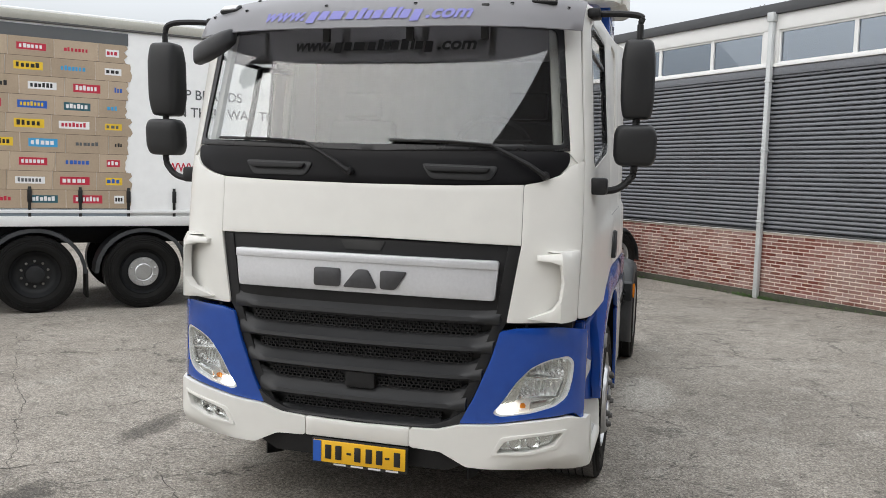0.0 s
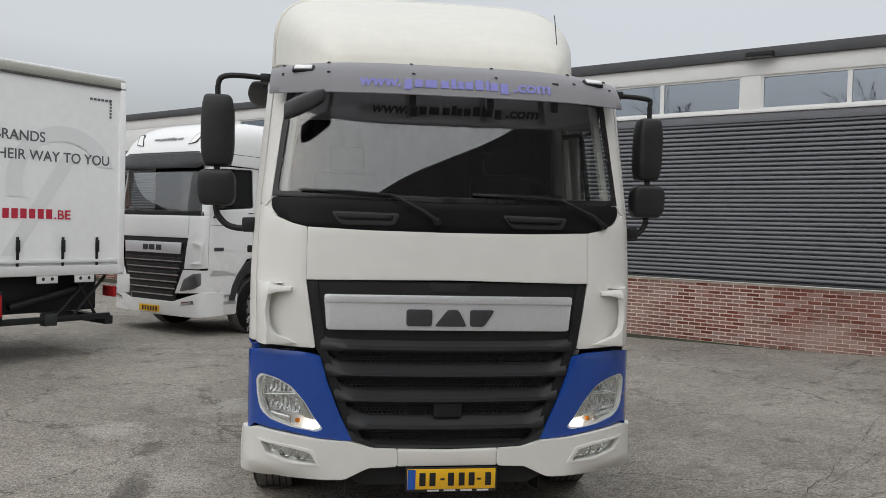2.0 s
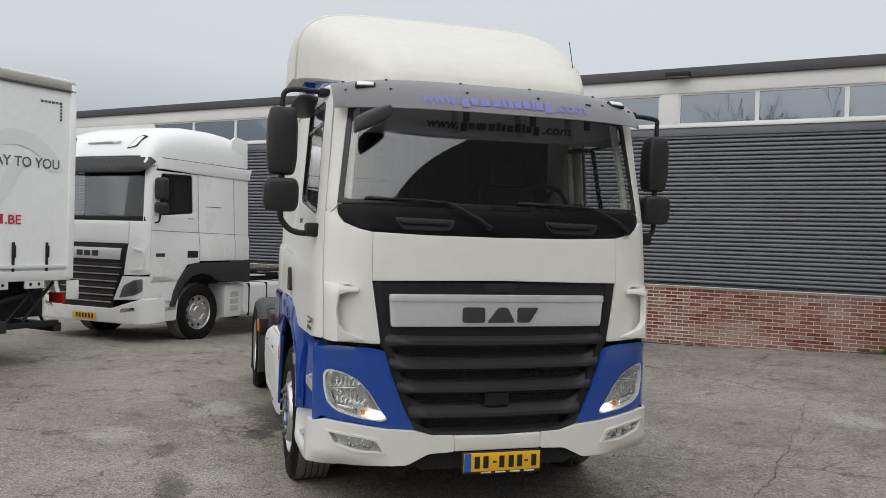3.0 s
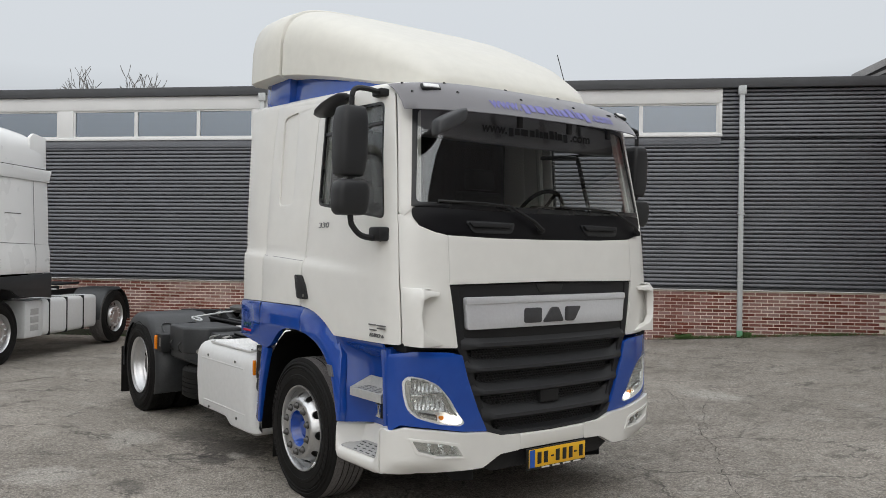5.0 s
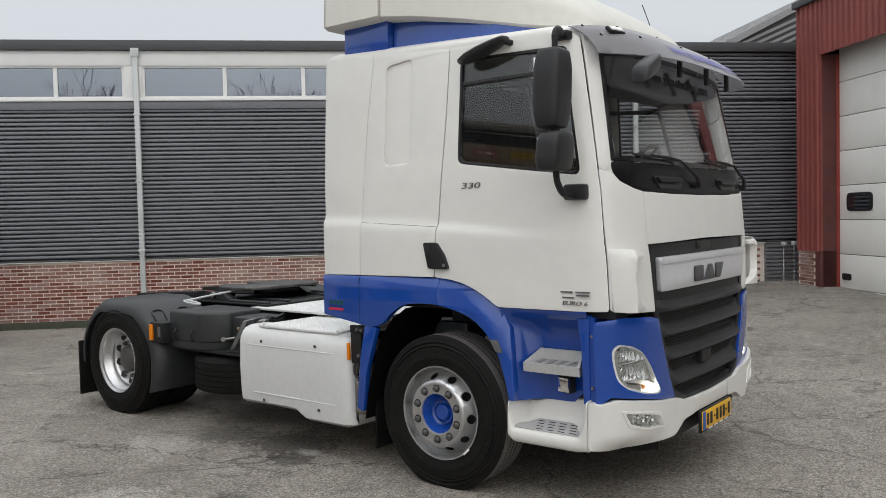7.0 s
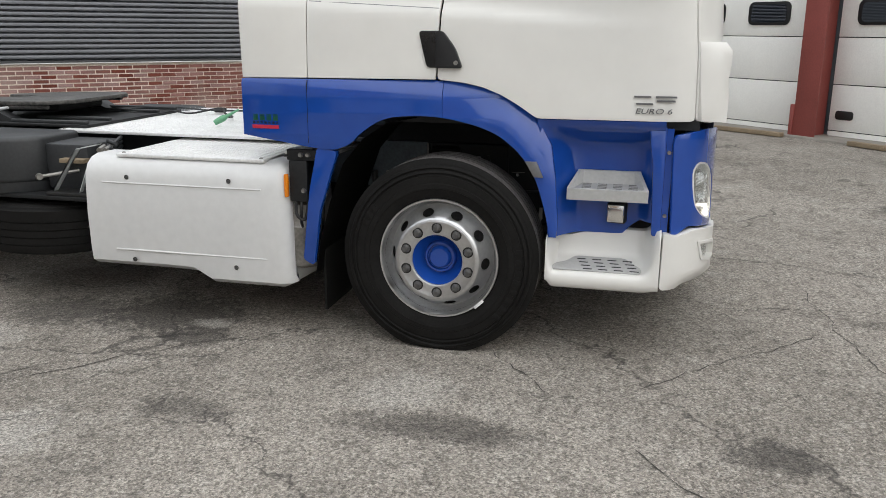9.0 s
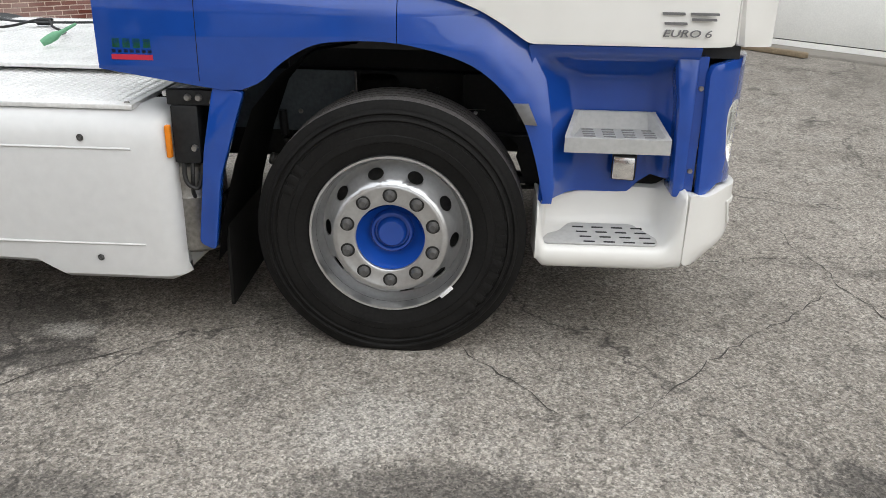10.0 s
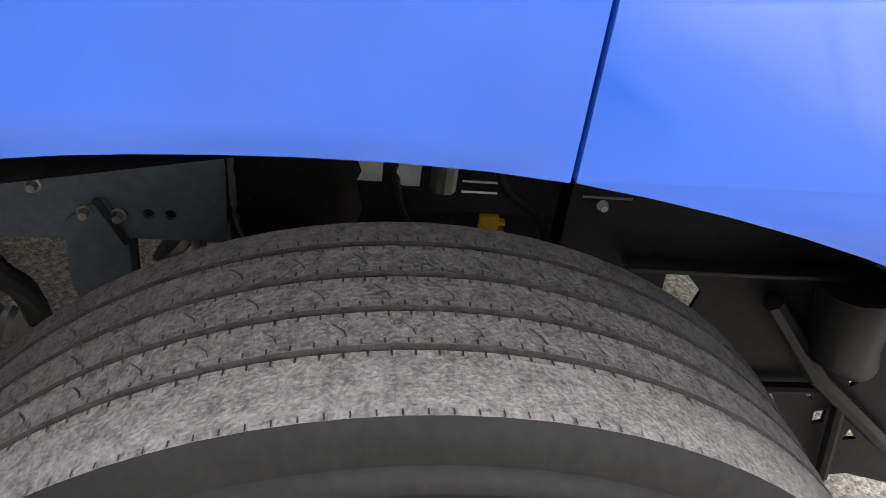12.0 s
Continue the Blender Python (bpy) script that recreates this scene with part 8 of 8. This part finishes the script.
    part("low_rail", box(U - 0.16, U - 0.08, 0.95, 2.5, 0.50, 0.58, 0.01), M_CHASSIS, lorry)
    part("end_cap", box(U - 0.19, U - 0.05, 1.55, 1.72, 0.46, 0.62, 0.01), M_CHASSISGREY, lorry)
    for a, b in (((1.75, 0.58), (2.25, 1.10)), ((2.0, 0.58), (2.45, 1.10)), ((2.30, 0.58), (2.02, 1.08))):
        part("brace", tube([(U - 0.15, a[0], a[1]), (U - 0.15, b[0], b[1])], 0.022, 8), M_CHASSIS, lorry)
    part("rear_frame", box(U - 1.6, U - 0.28, 0.95, 2.40, 0.62, 1.12, 0.03), M_CHASSIS, lorry, "dark rear frame and tail lift parts")
    part("lift_cylinder", tube([(U - 0.2, 1.15, 0.72), (U - 0.2, 2.1, 0.95)], 0.05, 10), M_CHASSIS, lorry)
    part("rail_lip", box(U + 0.0, U + 0.03, -8.03, 2.62, 3.685, 3.715, 0.004), M_NUT, lorry)
    for n in (1.55, 2.06):
        part("hinge_plate", box(U - 0.02, U + 0.012, n - 0.14, n + 0.14, 1.03, 1.15, 0.01), M_FRAME, lorry, "white slotted plate")
        for d in (-0.06, 0.06):
            part("slot", prism(rounded(n + d - 0.02, n + d + 0.02, 1.065, 1.11, 0.018, 4), "x", U + 0.012, U + 0.0145), M_BLACK, lorry)
    part("tail_lamp", box(U - 0.35, U - 0.06, 2.53, 2.58, 0.80, 0.95, 0.01), M_RED, lorry, "red tail lamp")
    part("tail_plate", box(U - 0.02, U + 0.004, 2.55, 2.74, 0.86, 1.12, 0.006), M_FRAME, lorry)
    # driver's cab, out of sight beyond the load
    part("cab_body", box(-10.15, U - 0.03, -10.4, -8.2, 0.5, 3.3, 0.12, 3), M_WHITE2, lorry)


build_lorry()


# ---- the second tractor, parked against the long wall ----
def build_second_tractor():
    t2 = thing("white_tractor_unit", pose(-3.683, 9.793, -0.02, 0, 0, -42.4), "white high-roof tractor truck with a black grille", "truck")
    K = 1.03

    def c2(s, z, off=0.0):
        x, y, _ = cab(s, np.interp(z, (0, 2.05, 2.85, 3.7), (0, 2.05, 2.6, 2.75)), off)
        return (x * K, y + float(np.interp(z, (2.85, 3.2, 3.62), (0, 0.12, 0.55))), z)

    def pan(name, poly, mat, label="", holes=(), thick=0.02, off=0.0, bev=0.004, host=None):
        return part(name, panel(poly, holes, thick, off, bev, 0.12, c2), mat, host or t2, label)
    pan("front_panel", [F(-0.86, 1.63), F(-0.86, 2.0), F(0.86, 2.0), F(0.86, 1.63)], M_WHITE2)
    g = pan("grille", [F(-0.85, 1.62), F(0.85, 1.62), F(0.78, 1.2), F(0.55, 0.56), F(-0.55, 0.56), F(-0.78, 1.2)], M_BLACK, "black grille with bright slats", off=-0.03)
    pan("badge_bar", [F(-0.74, 1.55), F(0.74, 1.55), F(0.72, 1.36), F(-0.72, 1.36)], M_SILVER, "silver badge bar", off=0.01, host=g)
    for i, x in enumerate((-0.22, -0.05, 0.13)):
        pan("badge_shape", [F(x, 1.50), F(x + 0.13, 1.50), F(x + 0.13, 1.41), F(x, 1.41)], M_LOGO, off=0.018, thick=0.01, bev=0, host=g)
    for k in range(6):
        z, w = 1.24 - 0.115 * k, 0.74 - 0.038 * k
        pan("slat", [F(-w, z), F(w, z), F(w, z + 0.055), F(-w, z + 0.055)], M_PLASTIC2, off=0.0, thick=0.04, host=g)
        pan("slat_edge", [F(-w, z - 0.016), F(w, z - 0.016), F(w, z + 0.004), F(-w, z + 0.004)], M_RIM, off=0.004, thick=0.02, bev=0, host=g)
    pan("windscreen", [F(-1.10, 2.08), F(1.10, 2.08), F(1.06, 2.86), F(-1.06, 2.86)], M_GLASS, "dark windscreen", thick=0.006, off=-0.01, bev=0).visible_shadow = False
    pan("cowl", [F(-1.12, 2.0), F(1.12, 2.0), F(1.10, 2.08), F(-1.10, 2.08)], M_PLASTIC)
    for x in (-0.15, 0.85):
        part("wiper", tube([c2(fx(x), 2.05, 0.02), c2(fx(x - 0.7), 2.13, 0.01)], 0.010, 6), M_BLACK, t2)
    pan("sun_visor", [F(-1.10, 2.86), F(-1.0, 2.79), F(1.0, 2.79), F(1.10, 2.86), S(0.16, 2.98, 1), F(1.10, 3.05), F(-1.10, 3.05), S(0.16, 2.98)], M_FRIT, "black sun visor", off=0.13, thick=0.03, bev=0.01)
    pan("visor_lip", [F(-1.0, 3.045), F(1.0, 3.045), F(1.0, 3.075), F(-1.0, 3.075)], M_PLASTIC2, off=0.11, thick=0.12, bev=0.01)
    pan("bumper", [F(-1.12, 0.74), F(-0.56, 0.56), F(0.56, 0.56), F(1.12, 0.74), S(0.5, 0.74, 1), S(0.5, 0.34, 1), F(1.05, 0.32), F(-1.05, 0.32), S(0.5, 0.34), S(0.5, 0.74)], M_WHITE2, "white bumper", off=0.02, thick=0.05, bev=0.012)
    for sd in (-1, 1):
        m = (lambda p: p) if sd == -1 else flip
        pan("corner", m([F(-0.87, 1.62), F(-0.87, 2.0), F(-1.12, 2.0), S(0.2, 2.0), S(0.2, 1.14), F(-1.05, 1.12), F(-0.80, 1.12)]), M_WHITE2)
        pan("deflector", m([F(-0.95, 1.2), S(0.12, 1.2), S(0.14, 1.55), F(-0.98, 1.57), F(-0.98, 1.54), F(-1.1, 1.5), F(-1.1, 1.26)]), M_WHITE2, off=0.04, thick=0.04, bev=0.01)
        low = m([F(-0.78, 1.1), S(0.45, 1.1), S(0.45, 0.75), F(-0.60, 0.70)])
        pan("lamp_corner", low, M_WHITE2)
        pan("sill_panel", m([S(0.44, 1.12), S(0.80, 1.02), S(0.72, 0.68), S(0.44, 0.68)]), M_WHITE2, thick=0.05)
        hl = pan("headlight", m(soften([F(-0.72, 0.74), F(-1.0, 0.79), S(0.12, 0.86), S(0.12, 1.06), F(-0.98, 1.04), F(-0.80, 0.94)], 0.03, 3)), M_BADGE, "clear headlamp in a dark housing", off=0.008, thick=0.01)
        pan("lens", m(soften([F(-0.72, 0.73), F(-0.98, 0.81), S(0.09, 0.89), S(0.07, 1.02), F(-0.95, 0.99), F(-0.81, 0.91)], 0.04, 3)), M_LENS, off=0.016, thick=0.004, bev=0, host=hl)
        pan("fog_lamp", m([F(-0.75, 0.50), F(-1.02, 0.54), F(-1.0, 0.60), F(-0.78, 0.57)]), M_CHROME, off=0.026, thick=0.01)
        pan("pillar", m([F(-1.08, 2.0), S(0.2, 2.0), S(0.2, 2.95), F(-1.04, 2.95)]), M_WHITE2)
        win = soften([S(0.32, 2.10, -1), S(0.32, 2.80), S(1.15, 2.82), S(1.17, 2.16)], 0.05)
        d = pan("door", m([S(0.205, 1.0), S(0.205, 2.84), S(1.28, 2.84), S(1.30, 1.32), S(1.0, 1.28), S(0.78, 1.0)]), M_WHITE2, "white cab door", [m(win)], thick=0.03)
        pan("door_glass", m(win), M_SIDEGLASS, thick=0.005, off=-0.015, bev=0, host=d)
        pan("handle", m(rounded(sy(1.25) , sy(1.0), 1.40, 1.52, 0.02, 3)), M_BLACK, off=0.006, thick=0.01, host=d)
        pan("rear_side", m([S(1.305, 1.34), S(1.285, 2.84), S(2.62, 2.84), S(2.62, 1.34)]), M_WHITE2, "white sleeper side")
        pan("upper_side", m([S(0.205, 2.875), S(0.205, 3.05), S(0.9, 3.05), S(2.64, 3.03), S(2.64, 2.83), S(1.4, 2.845)]), M_WHITE2, off=0.028, thick=0.06, bev=0.012)
        pan("side_crease", m([S(0.25, 3.055), S(2.63, 3.035), S(2.63, 3.045), S(0.25, 3.065)]), M_NUT, off=0.018, thick=0.05, bev=0)
        part("roof_flap", prism(soften([(2.20, 3.10), (2.60, 3.05), (2.66, 3.05), (2.64, 3.58), (2.30, 3.62), (2.20, 3.55)], 0.03), "x", *sorted((sd * 1.10, sd * 1.15)), 0.01), M_WHITE2, t2, "white roof side flap")
        pan("sleeper_hatch", m(soften([S(1.48, 2.30), S(1.48, 2.76), S(1.86, 2.74), S(1.86, 2.30)], 0.04)), M_WHITE2, off=-0.004, thick=0.006, bev=0.002)
        pan("hatch_edge", m([S(1.48, 2.285), S(1.88, 2.285), S(1.88, 2.297), S(1.48, 2.297)]), M_NUT, off=0.002, thick=0.003, bev=0)
        cx2 = 1.33
        band = [S(2.62, 1.33), S(1.12, 1.30)] + [S(cx2 + r * math.cos(radians(a)), 0.49 + r * math.sin(radians(a))) for a, r in ((118, 0.81), (135, 0.76), (152, 0.73), (172, 0.71))] + \
               [S(cx2 + 0.62 * math.cos(radians(a)), 0.49 + 0.64 * math.sin(radians(a))) for a in (172, 150, 130, 110, 90, 70, 52)] + [S(1.85, 0.98), S(2.62, 0.92)]
        pan("wheel_arch", m(band), M_CHASSISGREY, "dark grey wheel arch", off=0.03, thick=0.04, bev=0.01)
        part("step_block", prism(soften([(0.25, 0.70), (0.86, 0.70), (0.82, 0.34), (0.25, 0.34)], 0.03), "x", *sorted((sd * 0.9, sd * 1.21)), 0.02), M_WHITE2, t2)
        part("step_recess", box(*sorted((sd * 1.17, sd * 1.214)), 0.46, 0.80, 0.52, 0.58, 0.004), M_STEP, t2)
        lorry_wheel(t2, 1.33, 1.22 if sd > 0 else -0.93, 0.445, True, 0.50, True)
        lorry_wheel(t2, 4.93, 1.22 if sd > 0 else -0.93, 0.43, True, 0.50, True)
        tk = part("side_tank", box(*sorted((sd * 0.62, sd * 1.20)), 2.56, 4.28, 0.29, 0.89, 0.07, 3), M_TANK, t2, "pale side tank with black straps")
        for y in (2.72, 3.25, 3.79):
            part("strap", box(*sorted((sd * 0.60, sd * 1.212)), y - 0.02, y + 0.02, 0.282, 0.90, 0.03, 3), M_CHASSIS, tk)
        bc = part("battery_cover", box(*sorted((sd * 0.62, sd * 1.19)), 2.05, 2.55, 0.29, 0.90, 0.03), M_TANK, t2, "pale plastic battery cover with recessed steps")
        for z in (0.40, 0.53, 0.66):
            part("recess", box(*sorted((sd * 1.18, sd * 1.193)), 2.20, 2.42, z, z + 0.10, 0.003), M_STEP, bc)
        lp = []
        for a in range(-4, 185, 14):
            y, z = 4.93 + 0.60 * math.cos(radians(a)), 0.43 + min(0.56, 0.62 * math.sin(radians(a)))
            lp.append([(sd * 0.6, y, z), (sd * 1.17, y, z), (sd * 1.22, y, z - 0.05), (sd * 0.6, y, z - 0.02)])
        part("rear_wing", loft(lp), M_CHASSISGREY, t2, smooth=50)
        part("frame_rail", box(*sorted((sd * 0.36, sd * 0.43)), 0.5, 5.65, 0.7, 0.96), M_CHASSIS, t2)
        part("mirror", box(*sorted((sd * 1.20, sd * 1.40)), 0.25, 0.42, 2.36, 2.72, 0.05, 3), M_PLASTIC2, t2, "black mirror")
        part("lower_mirror", box(*sorted((sd * 1.20, sd * 1.42)), 0.25, 0.40, 2.14, 2.32, 0.05, 3), M_PLASTIC2, t2)
        part("mirror_arm", tube(arc([(sd * 1.15, 0.3, 1.98), (sd * 1.28, 0.3, 2.0), (sd * 1.32, 0.3, 2.14)], 4), 0.016, 6), M_PLASTIC, t2)
        hl2 = part("roof_lamp", prism(soften([(0.60, 3.20), (0.80, 3.23), (0.90, 3.42), (0.80, 3.44), (0.72, 3.39)], 0.02), "y", -0.010, 0.06), M_FRIT, t2, "clear roof lamp in a dark frame")
        lens = part("lens", prism(soften([(0.63, 3.217), (0.782, 3.243), (0.868, 3.41), (0.80, 3.42), (0.738, 3.38)], 0.015), "y", -0.016, 0.02), M_LAMPIN, hl2)
        for v in (*hl2.data.vertices, *lens.data.vertices):
            v.co.y += float(np.interp(v.co.z, (3.12, 3.36, 3.52), (0.20, 0.32, 0.50)))
            v.co.x *= sd
        if sd < 0:
            hl2.data.flip_normals()
            lens.data.flip_normals()
    for sd in (-1, 1):
        for y in (1.293, 2.22):
            pan("seam", [S(y, 1.36, sd), S(y, 2.83, sd), S(y + 0.008, 2.83, sd), S(y + 0.008, 1.36, sd)], M_NUT, off=0.0015, thick=0.002, bev=0)
        pan("seam", [S(0.21, 1.85, sd), S(2.62, 1.80, sd), S(2.62, 1.808, sd), S(0.21, 1.858, sd)], M_NUT, off=0.0015, thick=0.002, bev=0)
    rl2 = []
    for y, zt, hw in ((0.16, 3.0, 1.06), (0.20, 3.12, 1.10), (0.32, 3.36, 1.12), (0.5, 3.52, 1.13), (0.8, 3.62, 1.14), (1.3, 3.68, 1.15), (1.9, 3.69, 1.15), (2.3, 3.66, 1.15), (2.56, 3.61, 1.14), (2.62, 3.55, 1.12)):
        rl2.append(hoop(y, hw + 0.03, 2.93, zt, 0.34))
    part("high_roof", loft(rl2), M_WHITE2, t2, "white high roof", smooth=50)
    def on_roof(x, h):
        z = 3.29 + 0.042 * h
        return (x, float(np.interp(z, (3.12, 3.36, 3.52), (0.20, 0.32, 0.50))) - 0.012, z)
    address_print(-0.36, 0.42, on_roof, M_GREYPRINT, t2)
    part("back_wall", box(-1.16, 1.16, 2.58, 2.61, 1.1, 3.1), M_WHITE2, t2)
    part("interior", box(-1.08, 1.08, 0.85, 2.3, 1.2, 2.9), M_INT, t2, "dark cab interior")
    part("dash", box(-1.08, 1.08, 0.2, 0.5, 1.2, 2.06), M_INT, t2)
    part("engine", box(-0.8, 0.8, 0.2, 2.3, 0.5, 1.2), M_CHASSIS, t2)
    pl = pan("number_plate", [F(-0.26, 0.36), F(0.26, 0.36), F(0.26, 0.47), F(-0.26, 0.47)], M_PLATE, "yellow number plate", off=0.04, thick=0.01, bev=0.002)
    for i in range(6):
        pan("character_bar", [F(-0.18 + i * 0.07, 0.38), F(-0.14 + i * 0.07, 0.38), F(-0.14 + i * 0.07, 0.45), F(-0.18 + i * 0.07, 0.45)], M_BLACK, off=0.043, thick=0.002, bev=0, host=pl)
    part("coupling_plate", box(-0.45, 0.45, 4.2, 5.0, 1.04, 1.08, 0.03), M_CHASSIS, t2)
    part("deck", box(-0.5, 0.5, 2.7, 4.1, 0.97, 0.99), M_DECK, t2)
    part("number_badge", box(1.212, 1.216, 1.05, 1.17, 2.06, 2.075), M_LOGO, t2)
    part("model_badge", box(1.235, 1.239, 0.30, 0.50, 1.42, 1.48), M_LOGO, t2)


build_second_tractor()


# ---- bricks of the long wall ----
def lay_bricks(parent, u0, u1, z0, z1, n, near):
    rnd = random.Random(7)
    base = []
    for k in range(4):
        bm = box(-0.1035, 0.1035, -0.012, 0.02, -0.0255, 0.0255)
        for v in bm.verts:
            if v.co.y < 0:
                v.co += Vector((rnd.uniform(-.003, .003), rnd.uniform(-.0015, .0015), rnd.uniform(-.002, .002)))
        base.append(finish(bm, M_BRICK, 0))
        base[-1].name = "brick"
    rest = bmesh.new()
    row, z = 0, z0
    while z < z1 - 0.03:
        u = u0 + (0.11 if row % 2 else 0)
        while u < u1 - 0.1:
            x, y = (u + n) * C2, (n - u) * C2
            if z > rise(x, y) - 0.08:
                if near[0] < u < near[1]:
                    b = new("brick", base[rnd.randrange(4)])
                    b.parent = parent
                    b.location = (u, n + rnd.uniform(-.002, .002), z)
                else:
                    y0 = n + rnd.uniform(-.0145, -.0095)
                    vs = [rest.verts.new(c) for c in ((u - .1015, y0, z - .0235), (u + .1015, y0, z - .0235), (u + .1015, y0, z + .0235), (u - .1015, y0, z + .0235),
                                                      (u - .1015, n + .02, z - .0235), (u + .1015, n + .02, z - .0235), (u + .1015, n + .02, z + .0235), (u - .1015, n + .02, z + .0235))]
                    for f in ((0, 1, 2, 3), (0, 4, 5, 1), (2, 6, 7, 3), (1, 5, 6, 2), (0, 3, 7, 4)):
                        rest.faces.new([vs[i] for i in f])
            u += 0.219
        z += 0.0645
        row += 1
    tagged(part("brickwork", rest, M_BRICK, parent, smooth=0), kind="stuff")


def brick_pier():
    pier = thing("brick_pier", YARD, "low pale brick pier at the shed corner", "pier", kind="structure")
    part("mortar", box(RED_U - 0.005, RED_U + 0.34, 9.165, RED_N - 0.005, -0.1, 0.95), M_MORTAR, pier)
    me = finish(box(-0.014, 0.01, -0.072, 0.072, -0.026, 0.026), M_BRICK, 0)
    for r in range(15):
        for i in range(4 if r % 2 == 0 else 3):
            b = new("brick", me)
            b.parent = pier
            b.location = (RED_U - 0.002, 9.243 + i * 0.1455 + (0.07 if r % 2 else 0), 0.02 + r * 0.0645)


brick_pier()
lay_bricks(LONG_WALL, -25.8, 5.95, -0.146, 1.08, WALL_N + 0.005, (-0.9, 2.6))
